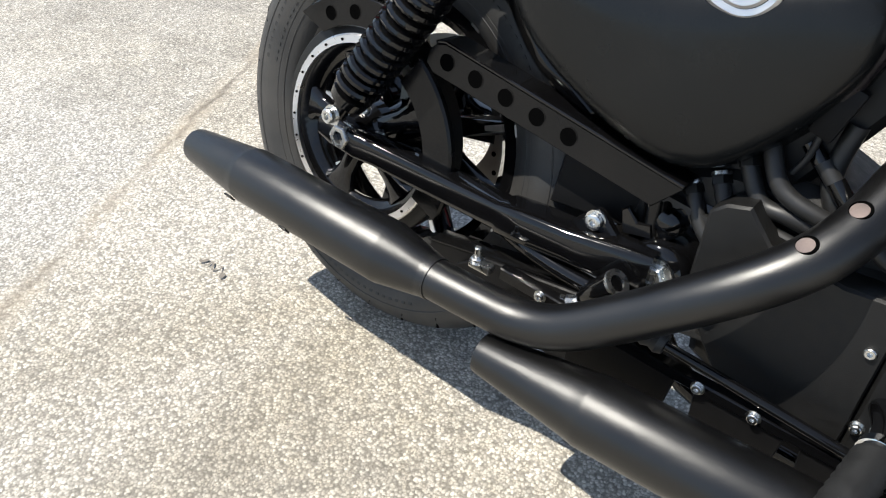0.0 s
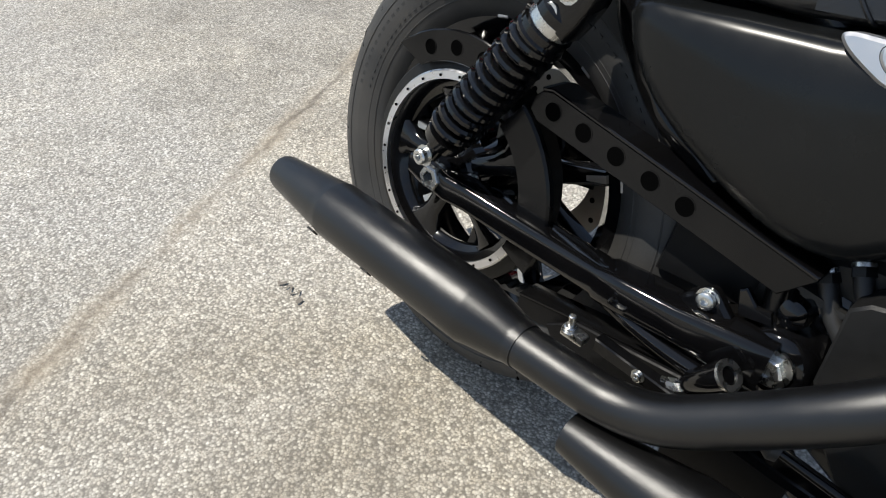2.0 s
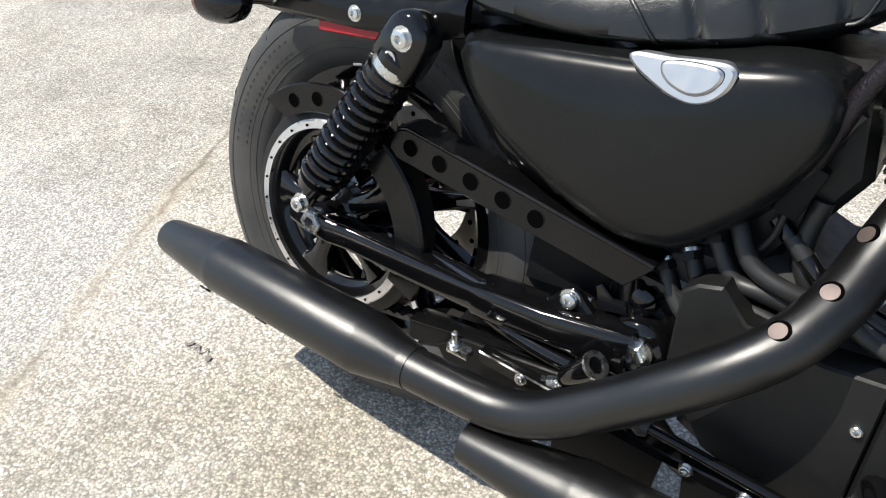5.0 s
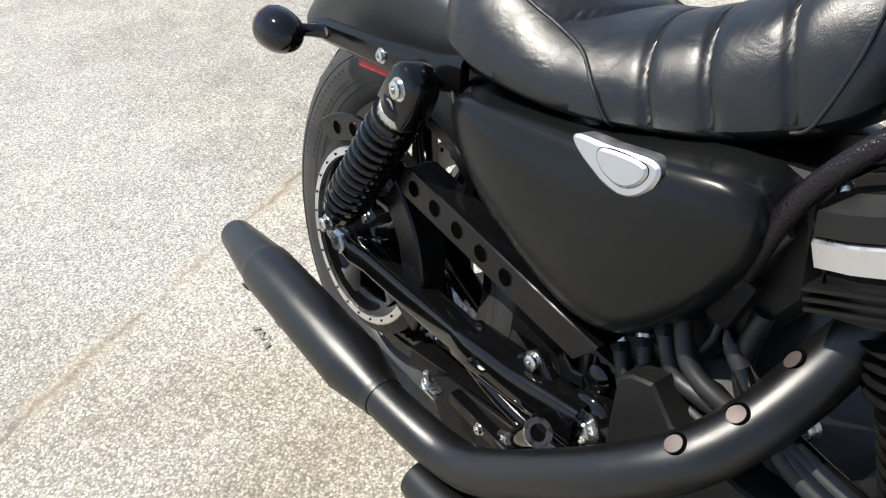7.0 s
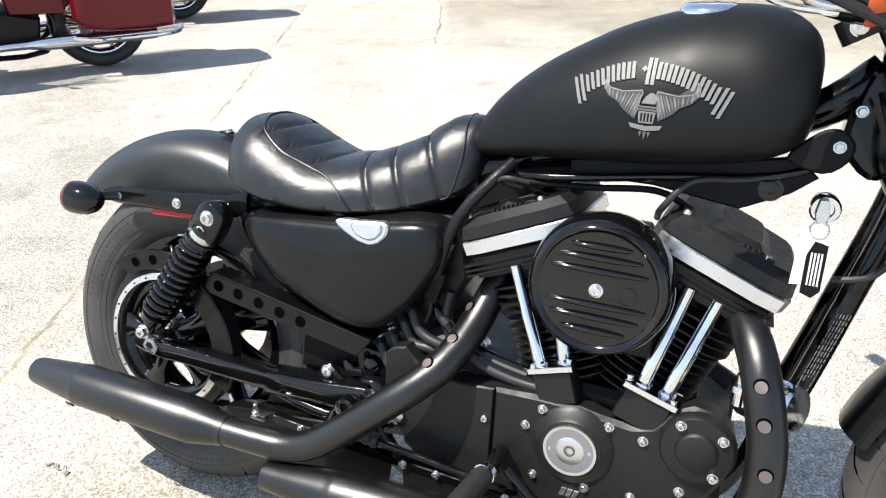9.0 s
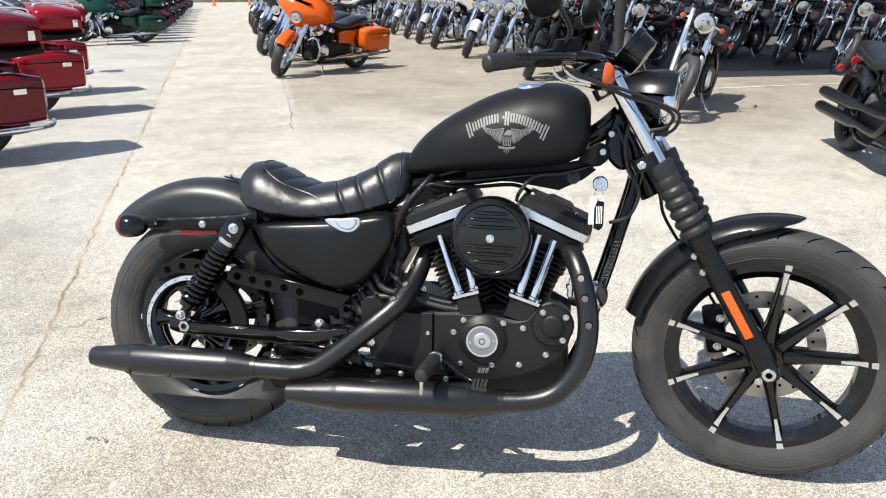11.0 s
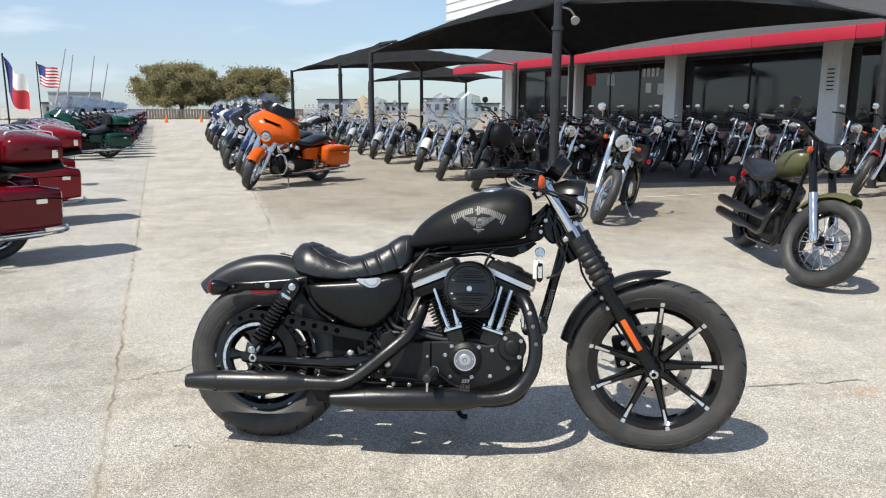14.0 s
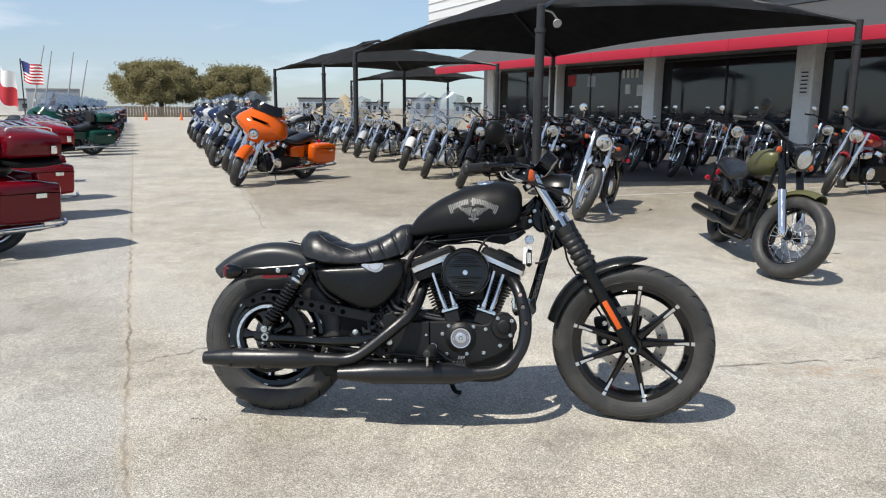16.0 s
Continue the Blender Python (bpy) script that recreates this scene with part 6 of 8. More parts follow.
hose([(0.688, -0.058, 0.719), (0.663, -0.088, 0.731), (0.678, -0.1, 0.741), (0.708, -0.088, 0.736)], 0.004, SOFT_RUBBER, "cable")
for pts in ([(0.462, -0.078, 0.428), (0.470, -0.082, 0.414), (0.488, -0.090, 0.390), (0.510, -0.095, 0.372)],
            [(0.487, -0.074, 0.446), (0.494, -0.080, 0.434), (0.510, -0.086, 0.417), (0.559, -0.090, 0.411), (0.61, -0.09, 0.402)],
            [(0.507, -0.078, 0.480), (0.515, -0.084, 0.463), (0.538, -0.090, 0.436), (0.567, -0.092, 0.434), (0.62, -0.085, 0.425)],
            [(0.517, -0.076, 0.506), (0.528, -0.086, 0.490), (0.550, -0.094, 0.460), (0.588, -0.096, 0.447), (0.64, -0.085, 0.438)]):
    hose(pts, 0.0092, SOFT_RUBBER, "oil_line", "black oil line with a bright clamp")
    d = Vector(pts[1]) - Vector(pts[0])
    bm = B()
    lathe(bm, [(-0.005, 0.0100), (-0.005, 0.0116), (0.004, 0.0116), (0.004, 0.0100)], Vector(pts[0]).lerp(Vector(pts[1]), 0.6), d, 6)
    part("hose_clamp", bm, FIN, bike, "dark hex hose fitting")
    bm = B()
    lathe(bm, [(-0.002, 0.0108), (0.002, 0.0108)], Vector(pts[0]).lerp(Vector(pts[1]), 0.1), d, 14)
    part("hose_clamp", bm, STEEL, bike, "bright hose clamp")
bolt(bike, (0.653, -0.068, 0.455), (0.1, -1, 0.1), 0.0085, 0.010)
hose([(0.588, -0.070, 0.534), (0.585, -0.072, 0.484), (0.600, -0.075, 0.450), (0.625, -0.07, 0.42)], 0.010, SOFT_RUBBER, "hose")
bm = B()
block(bm, (0.024, 0.018, 0.054), Matrix.Translation((0.570, -0.092, 0.546)) @ Matrix.Rotation(radians(16), 4, "Y"), 0.004)
part("sensor_box", bm, PLASTIC, bike, "small grey-black connector box")
hose([(0.576, -0.092, 0.572), (0.586, -0.094, 0.599), (0.598, -0.098, 0.624)], 0.004, SOFT_RUBBER, "cable")
hose([(0.563, -0.090, 0.520), (0.560, -0.088, 0.495), (0.552, -0.084, 0.475)], 0.0035, SOFT_RUBBER, "cable")
for k in range(4):
    o = 0.018 * k
    hose([(0.555 + o, -0.072 - 0.006 * k, 0.505 - 0.012 * k), (0.600 + o, -0.080 - 0.006 * k, 0.470 - 0.012 * k), (0.655 + o, -0.084 - 0.005 * k, 0.446 - 0.009 * k), (0.725 + 0.6 * o, -0.086 - 0.004 * k, 0.432 - 0.006 * k)], 0.0088, SOFT_RUBBER if k % 2 else GLOSS, "oil_line", "black oil line over the gearbox")
# swing arm pivot, plates and linkage between arm and exhaust
bm = B()
plate(bm, rounded([(0.40, 0.275), (0.47, 0.272), (0.505, 0.305), (0.505, 0.36), (0.485, 0.405), (0.45, 0.40), (0.42, 0.365), (0.39, 0.335)], 3), -0.040, -0.082, 0.012)
pv = part("pivot_casting", bm, FRAME_MAT, bike, "gloss black frame pivot casting")
bm = B()
lathe(bm, [(0, 0.040), (0.020, 0.038), (0.026, 0.033), (0.028, 0.026), (0.024, 0.024)], (0.462, -0.080, 0.317), (0, -1, 0), 32)
part("pivot_boss", bm, GLOSS, pv)
bm = B()
lathe(bm, [(0, 0.0225), (0.004, 0.0225), (0.005, 0.0165)], (0.462, -0.104, 0.317), (0, -1, 0), 28)
part("pivot_washer", bm, STEEL, pv, "bright pivot washer")
bm = B()
lathe(bm, [(0, 0.0165), (0.008, 0.0165), (0.010, 0.0145), (0.010, 0.007), (0.006, 0.006)], (0.462, -0.109, 0.317), (0, -1, 0), 6)
part("pivot_bolt", bm, STEEL, pv, "large zinc-plated pivot bolt")
bm = B()
lathe(bm, [(0, 0.018), (0.010, 0.016), (0.014, 0.010), (0.015, 0.003)], (0.455, -0.082, 0.372), (0, -1, 0), 22)
part("pivot_cap", bm, GLOSS, pv, "domed black cap")
bm = B()
lathe(bm, [(-0.010, 0.024), (0.0, 0.026), (0.010, 0.024), (0.014, 0.016)], (0.488, -0.070, 0.385), (0, -1, 0), 22)
part("pivot_lug", bm, GLOSS, pv)
bm = B()
plate(bm, rounded([(0.350, 0.332), (0.364, 0.352), (0.381, 0.366), (0.398, 0.354), (0.412, 0.334)], 4), -0.095, -0.112, 0.004)
lug = part("arm_lug", bm, GLOSS, bike, "gloss black lug on the swing arm")
bolt(lug, (0.381, -0.110, 0.352), (0, -1, 0), 0.0100, 0.009)
bm = B()
plate(bm, [(0.410, 0.345), (0.402, 0.372), (0.409, 0.378), (0.424, 0.364), (0.440, 0.368), (0.446, 0.352)], -0.088, -0.098, 0.002)
part("tab_bracket", bm, GLOSS, bike, "bent black tab")
# brake fluid cylinder end with its ring and unions
bm = B()
lathe(bm, [(0, 0.010), (0.012, 0.014), (0.040, 0.016), (0.056, 0.0165), (0.058, 0.015)], (0.405, -0.146, 0.272), (0.62, -0.16, 0.77), 24)
mc_end = part("cylinder_end", bm, GLOSS, bike, "black brake cylinder end with a bright ring")
bm = B()
lathe(bm, [(0.056, 0.0165), (0.060, 0.0165), (0.060, 0.0098), (0.054, 0.0098)], (0.405, -0.146, 0.272), (0.62, -0.16, 0.77), 28)
part("bracket_ring", bm, STEEL, mc_end, "bright ring")
for q, (x, y, z) in enumerate(((0.402, -0.150, 0.268), (0.392, -0.150, 0.262), (0.383, -0.150, 0.257))):
    bm = B()
    lathe(bm, [(-0.006, 0.0065), (-0.006, 0.0085), (0.004, 0.0085), (0.005, 0.006)], (x, y, z), (-0.8, -0.3, -0.5 + 0.3 * q), 6)
    part("union_nut", bm, STEEL, mc_end, "bright union nut")
bm = B()
plate(bm, [(0.166, 0.200), (0.400, 0.236), (0.400, 0.262), (0.385, 0.266), (0.166, 0.229)], -0.118, -0.124, 0.001)
lg = part("lower_guard", bm, PLASTIC, bike, "flat black lower belt guard")
bm = B()
plate(bm, [(0.166, 0.229), (0.385, 0.266), (0.385, 0.269), (0.166, 0.232)], -0.09, -0.126, 0.0006)
part("guard_lip", bm, GUARD_MAT, lg)
bm = B()
block(bm, (0.030, 0.016, 0.010), Matrix.Translation((0.282, -0.176, 0.268)), 0.002)
clip = part("stud_clip", bm, STEEL, bike, "zinc-plated clip with a stud")
bolt(clip, (0.276, -0.178, 0.272), (0, -0.2, 1), 0.0075, 0.007)
bm = B()
lathe(bm, [(0, 0.0042), (0.016, 0.0042), (0.017, 0.003)], (0.276, -0.178, 0.277), (0, -0.2, 1), 12)
part("stud", bm, STEEL, clip)
# brake rod with rubber boot, rear master cylinder
hose([(0.46, -0.165, 0.285), (0.52, -0.165, 0.280), (0.62, -0.165, 0.272), (0.74, -0.165, 0.262)], 0.006, FRAME_MAT, "brake_rod", "black brake rod")
bm = B()
lathe(bm, [(x * 0.0075, 0.0145 if x % 2 else 0.0115) for x in range(9)], (0.455, -0.165, 0.287), (0.99, 0, -0.1), 16)
part("rubber_boot", bm, SOFT_RUBBER, bike, "ribbed rubber boot")
bm = B()
lathe(bm, [(0, 0.013), (0.006, 0.013), (0.007, 0.010)], (0.530, -0.128, 0.318), (0, -1, 0), 6)
part("cover_bolt", bm, STEEL, bike, "zinc-plated hex bolt")
# foot peg with feeler, pedal
bm = B()
tube(bm, [(0.715, -0.12, 0.300), (0.722, -0.17, 0.312), (0.721, -0.225, 0.316)], 0.013, 12)
peg = part("foot_peg", bm, GLOSS, bike, "black ribbed foot peg with a silver feeler pin")
bm = B()
lathe(bm, [(0, 0.013), (0.004, 0.0175)] + [(0.010 + 0.006 * k, 0.0165 if k % 2 else 0.0185) for k in range(15)] + [(0.106, 0.015), (0.110, 0.008)], (0.720, -0.222, 0.316), (-0.14, -1, -0.10), 16)
part("peg_rubber", bm, SOFT_RUBBER, peg, "ribbed black peg rubber")
bm = B()
lathe(bm, [(0, 0.0175), (0.010, 0.0175), (0.012, 0.013)], (0.721, -0.210, 0.317), (-0.14, -1, -0.10), 16)
part("peg_collar", bm, CHROME, peg)
bm = B()
lathe(bm, [(0, 0.005), (0.040, 0.0045), (0.043, 0.003)], (0.707, -0.320, 0.302), (0, -0.1, -1), 10)
part("feeler_pin", bm, STEEL, peg, "silver feeler pin")
bm = B()
tube(bm, [(0.735, -0.150, 0.29), (0.775, -0.160, 0.262), (0.815, -0.175, 0.246), (0.833, -0.195, 0.244)], 0.009, 10)
ped = part("brake_pedal", bm, GLOSS, bike, "gloss black brake pedal with a ribbed pad")
bm = B()
for k in range(4):
    for j in range(4):
        block(bm, (0.0075, 0.010, 0.012), Matrix.Translation((0.820 + 0.0095 * k, -0.190 - 0.012 * j, 0.256)), 0.002)
block(bm, (0.042, 0.052, 0.010), Matrix.Translation((0.834, -0.208, 0.249)), 0.003)
part("pedal_pad", bm, SOFT_RUBBER, ped, "ribbed rubber pad")
# oil filter and front lines
bm = B()
lathe(bm, [(0, 0.034), (0.02, 0.036), (0.07, 0.036), (0.08, 0.03)], (1.055, -0.06, 0.47), (0.75, -0.5, 0.1), 24)
part("oil_filter", bm, CHROME, bike, "chrome oil filter")
bm = B()
lathe(bm, [(0, 0.010), (0.02, 0.010), (0.02, 0.014), (0.03, 0.014), (0.03, 0.008), (0.045, 0.008)], (1.045, -0.118, 0.475), (0, 0, 1), 14)
part("oil_switch", bm, CHROME, bike)
# side stand on the far side
bm = B()
tube(bm, [(0.74, 0.12, 0.19), (0.77, 0.17, 0.11), (0.79, 0.205, 0.055), (0.82, 0.21, 0.047)], [0.014, 0.012, 0.011, 0.009], 10)
part("side_stand", bm, FRAME_MAT, bike, "black side stand, folded out")
# primary cover on the far side
bm = B()
plate(bm, [(0.50, 0.28), (0.60, 0.22), (0.95, 0.22), (1.05, 0.28), (1.05, 0.40), (0.95, 0.45), (0.60, 0.43), (0.50, 0.38)], 0.12, 0.17, 0.02)
part("primary_cover", bm, WRINKLE, bike)
# under-seat tray and battery box fill the gap between frame rails
bm = B()
plate(bm, [(0.25, 0.52), (0.32, 0.64), (0.60, 0.66), (0.62, 0.56), (0.56, 0.45), (0.44, 0.42), (0.36, 0.44)], -0.07, 0.10, 0.01)
part("oil_tank", bm, FIN, bike, "black oil tank between the frame rails")
bm = B()
block(bm, (0.05, 0.14, 0.15), Matrix.Translation((0.345, 0, 0.415)), 0.01)
part("inner_guard", bm, PLASTIC, bike, "dark grey inner mudguard")

# ---- front end ----
for s in (-1, 1):
    v = s * 0.105
    bm = B()
    d = _fork_up
    lathe(bm, [(0.36, 0.0205), (0.80, 0.0205)], fork_at(0, v), d, 24)
    leg = part("fork_leg", bm, CHROME, bike, "telescopic fork leg with chrome tube and rubber gaiter", TURNED)
    bm = B()
    lathe(bm, [(-0.030, 0.010), (-0.026, 0.020), (0.0, 0.026), (0.03, 0.024), (0.05, 0.0265), (0.30, 0.0275), (0.345, 0.0275), (0.36, 0.030), (0.378, 0.030), (0.385, 0.022)], fork_at(0, v), d, 24)
    part("fork_slider", bm, SATIN, leg, "satin black fork slider")
    prof = []
    for k in range(6):
        s0 = 0.378 + 0.027 * k
        prof += [(s0, 0.0285), (s0 + 0.008, 0.0365 - 0.001 * k), (s0 + 0.017, 0.0365 - 0.001 * k), (s0 + 0.024, 0.0285)]
    prof += [(0.545, 0.031), (0.565, 0.033), (0.575, 0.033), (0.577, 0.022)]
    bm = B()
    lathe(bm, prof, fork_at(0, v), d, 28)
    part("gaiter", bm, SOFT_RUBBER, leg, "ribbed black rubber gaiter", angle=25)
    bm = B()
    lathe(bm, [(0, 0.016), (0.012, 0.016), (0.014, 0.013), (0.014, 0.008), (0.006, 0.008)], fork_at(0, v + s * 0.022), (0, s, 0), 18)
    part("axle_end", bm, STEEL, leg, "bright axle end")
    bm = B()
    lathe(bm, [(0.0, 0.0078), (0.0148, 0.0078)], fork_at(0, v + s * 0.022), (0, s, 0), 16)
    part("axle_bore", bm, RECESS_SHADE, leg)
    bm = B()
    p = fork_at(0.165, v + s * 0.0275)
    q = Matrix.Translation(p) @ Matrix.Rotation(-RAKE, 4, "Y")
    block(bm, (0.021, 0.006, 0.128), q, 0.0025)
    part("reflector", bm, ORANGE_REFLEX, leg, "orange reflector strip")
    bolt(leg, fork_at(-0.012, v + s * 0.018, -0.03), (0, s, 0), 0.007, 0.006)
    bolt(leg, fork_at(0.335, v + s * 0.012, -0.026), (0, s, 0), 0.006, 0.01)
    bolt(leg, fork_at(0.29, v + s * 0.012, -0.026), (0, s, 0), 0.006, 0.01)
for s0, th, nm in ((0.575, 0.034, "lower_clamp"), (0.775, 0.028, "upper_clamp")):
    bm = B()
    rings = []
    for z in (0, th):
        ring = []
        for k in range(40):
            a = math.tau * k / 40
            x, y = math.cos(a), math.sin(a)
            ring.append(bm.verts.new(fork_at(s0 + z, 0.138 * math.copysign(abs(x) ** 0.35, x), -0.024 + 0.038 * math.copysign(abs(y) ** 0.6, y))))
        rings.append(ring)
    grid_faces(bm, rings, True, True, True)
    bmesh.ops.recalc_face_normals(bm, faces=bm.faces)
    cl = part(nm, bm, SATIN, bike, "black fork clamp", TURNED)
    for s in (-1, 1):
        bolt(cl, fork_at(s0 + th / 2, s * 0.136, -0.03), (0, s, 0), 0.009, 0.008)
        if nm == "upper_clamp":
            bm = B()
            lathe(bm, [(0, 0.0215), (0.012, 0.0215), (0.016, 0.018)], fork_at(s0 + th, s * 0.105), _fork_up, 20)
            part("fork_cap", bm, CHROME, cl, "chrome fork cap")
# headlamp
HL = Vector((1.252, 0, 0.957))
hd = Vector((1, 0, -0.10)).normalized()
bm = B()
lathe(bm, [(-0.115, 0.012), (-0.110, 0.030), (-0.09, 0.050), (-0.06, 0.064), (-0.03, 0.071), (0.0, 0.0735)], HL, hd, 36)
lamp = part("headlamp", bm, GLOSS, bike, "round headlamp in a gloss black shell with a chrome ring", TURNED)
bm = B()
lathe(bm, [(-0.006, 0.0745), (0.006, 0.0790), (0.016, 0.0785), (0.022, 0.0735), (0.018, 0.069)], HL, hd, 40, cap=False)
part("headlamp_ring", bm, CHROME, lamp, "chrome headlamp ring")
bm = B()
lathe(bm, [(0.014, 0.0700), (0.024, 0.056), (0.029, 0.034), (0.031, 0.004)], HL, hd, 36)
part("headlamp_lens", bm, LAMP_GLASS, lamp, "clear headlamp lens")
bm = B()
rings = []
for k in range(13):
    a = radians(20 + 140 * k / 12)
    ring = []
    for s, r, in ((-0.105, 0.058), (-0.06, 0.078), (-0.01, 0.086), (0.020, 0.083), (0.018, 0.080), (-0.01, 0.0825), (-0.06, 0.074), (-0.10, 0.054)):
        ring.append(bm.verts.new(HL + hd * s + Vector((0.10, 0, 1)).normalized() * r * math.sin(a) + Vector((0, r * math.cos(a), 0))))
    rings.append(ring)
grid_faces(bm, rings, True, True, True)
bmesh.ops.recalc_face_normals(bm, faces=bm.faces)
part("headlamp_visor", bm, SATIN, lamp, "black eyebrow visor")
# handlebar and controls
BAR = [(1.125, 0.0, 1.055), (1.125, 0.05, 1.055), (1.120, 0.12, 1.060), (1.105, 0.20, 1.068), (1.045, 0.260, 1.075), (0.97, 0.315, 1.070), (0.915, 0.375, 1.062)]
bm = B()
tube(bm, [(u, -v, w) for u, v, w in reversed(BAR[1:])] + BAR, 0.0128, 14, 5)
bar = part("handlebar", bm, GLOSS, bike, "gloss black handlebar", TURNED)
for s in (-1, 1):
    a, b = Vector((0.975, s * 0.311, 1.0705)), Vector((0.900, s * 0.392, 1.059))
    d = (b - a).normalized()
    L = (b - a).length
    bm = B()
    lathe(bm, [(0, 0.0215), (0.006, 0.0215)] + [(0.010 + 0.008 * k, 0.0188 if k % 2 else 0.0182) for k in range(12)] + [(L - 0.004, 0.0200), (L, 0.0180), (L + 0.004, 0.010)], a, d, 20)
    part("grip", bm, SOFT_RUBBER, bar, "black rubber grip")
    c = Vector((1.010, s * 0.286, 1.070))
    rot = axis_frame(c, d)
    bm = B()
    block(bm, (0.040, 0.036, 0.055), rot, 0.008)
    part("switch_housing", bm, PLASTIC, bar, "black switch housing")
    bm = B()
    block(bm, (0.030, 0.045, 0.060), axis_frame(c + Vector((0.035, -s * 0.045, 0.020)), d), 0.007)
    part("brake_reservoir", bm, PLASTIC, bar, "black brake fluid reservoir")
    bm = B()
    tube(bm, [c + Vector((0.045, -s * 0.02, 0.004)), c + Vector((0.060, s * 0.03, 0.004)), c + Vector((0.022, s * 0.085, 0.004)), c + Vector((-0.035, s * 0.135, 0.004))], [0.009, 0.008, 0.007, 0.007], 10)
    part("lever", bm, GLOSS, bar, "black hand lever")
    # mirror on a stalk
    bm = B()
    tube(bm, [c + Vector((0.02, -s * 0.03, 0.02)), c + Vector((0.045, -s * 0.015, 0.060)), c + Vector((0.012, s * 0.034, 0.130))], 0.006, 10)
    mir = part("mirror", bm, GLOSS, bar, "round black mirror on a stalk")
    mc = c + Vector((-0.005, s * 0.040, 0.128))
    bm = B()
    md = Vector((-1, 0.75, 0.10) if s < 0 else (-1, 0.22, 0.1)).normalized()
    lathe(bm, [(-0.028, 0.015), (-0.024, 0.030), (-0.012, 0.043), (0.004, 0.047), (0.008, 0.0455)], mc, md, 28)
    part("mirror_shell", bm, PLASTIC, mir, "black mirror shell")
    bm = B()
    lathe(bm, [(0.0065, 0.0445), (0.0095, 0.0440)], mc, md, 28)
    part("mirror_glass", bm, CHROME, mir, "mirror glass")
    # front signal
    bm = B()
    tube(bm, [(1.11, s * 0.19, 1.066), (1.115, s * 0.20, 1.046), (1.115, s * 0.212, 1.034)], 0.008, 10)
    sg = part("turn_signal", bm, GLOSS, bike, "black bullet turn signal with an amber lens", TURNED)
    c2 = Vector((1.118, s * 0.215, 1.030))
    bm = B()
    lathe(bm, [(-0.060, 0.005), (-0.055, 0.015), (-0.035, 0.025), (-0.01, 0.030), (0.008, 0.0305)], c2, (1, 0, -0.06), 24)
    part("signal_body", bm, GLOSS, sg)
    bm = B()
    lathe(bm, [(0.008, 0.0315), (0.016, 0.0315), (0.026, 0.024), (0.031, 0.006)], c2, (1, 0, -0.06), 24)
    part("signal_lens", bm, AMBER, sg, "amber lens")
for s in (-1, 1):
    bm = B()
    lathe(bm, [(0, 0.016), (0.075, 0.014)], fork_at(0.80, s * 0.045, -0.03), Vector((-0.2, 0, 1)), 16)
    part("riser", bm, GLOSS, bar, "black handlebar riser")
bm = B()
lathe(bm, [(-0.045, 0.030), (-0.040, 0.048), (-0.004, 0.052), (-0.002, 0.055), (0.012, 0.056), (0.014, 0.050), (0.010, 0.049)], (1.160, 0, 1.092), (-0.80, 0, 0.6), 32)
gauge = part("speedometer", bm, GLOSS, bike, "round speedometer in a black shell", TURNED)
# brake line and cables looping from the bar
for pts, r in (([(1.06, -0.30, 1.045), (1.12, -0.25, 1.015), (1.18, -0.20, 0.985), (1.250, -0.15, 0.962), (1.278, -0.13, 0.938), (1.262, -0.115, 0.912), (1.225, -0.10, 0.902)], 0.0045),
               ([(1.05, -0.29, 1.050), (1.11, -0.25, 1.022), (1.18, -0.21, 0.998), (1.24, -0.16, 0.972), (1.290, -0.13, 0.945), (1.278, -0.11, 0.905), (1.235, -0.09, 0.89)], 0.004)):
    bm = B()
    tube(bm, pts, r, 8, 6)
    part("control_cable", bm, SOFT_RUBBER, bike, "black control cable", TURNED)
for pts in ([(1.02, -0.285, 1.052), (1.03, -0.275, 1.03), (1.055, -0.262, 1.018), (1.10, -0.245, 1.012)], [(1.045, -0.28, 1.055), (1.055, -0.27, 1.035), (1.08, -0.255, 1.022), (1.12, -0.235, 1.015)]):
    bm = B()
    tube(bm, pts, 0.004, 8, 5)
    part("cable_ferrule", bm, CHROME, bike, "chrome cable ferrule", TURNED)
bm = B()
tube(bm, [(1.17, -0.09, 0.94), (1.155, -0.10, 0.87), (1.165, -0.10, 0.80), (1.195, -0.095, 0.74), (1.175, -0.085, 0.68), (1.13, -0.07, 0.66)], 0.0045, 8, 6)
part("control_cable", bm, SOFT_RUBBER, bike)
bm = B()
tube(bm, [(1.23, 0.02, 0.80), (1.255, 0.04, 0.72), (1.27, 0.06, 0.66), (1.33, 0.085, 0.56), (1.42, 0.09, 0.42)], 0.0045, 8, 6)
part("brake_line", bm, SOFT_RUBBER, bike, "black brake line", TURNED)
# front brake caliper on the far leg
bm = B()
c = WF + Vector((-0.125, 0.068, 0.030))
block(bm, (0.055, 0.060, 0.125), Matrix.Translation(c) @ Matrix.Rotation(radians(-12), 4, "Y"), 0.012)
cal = part("brake_caliper", bm, PLASTIC, bike, "black brake caliper", TURNED)
for k in range(3):
    bolt(cal, c + Vector((0.01, -0.032, -0.04 + 0.04 * k)), (0, -1, 0), 0.008, 0.008)


# ---- parked motorcycles ----
def paint(name, color, rough=0.12):
    return material(name, color, rough, 0.0, 0.08, 20, 0.0, rough_vary=0.03, coat=0.0, spec=0.35, dirt=DUST, dirt_amount=0.01)


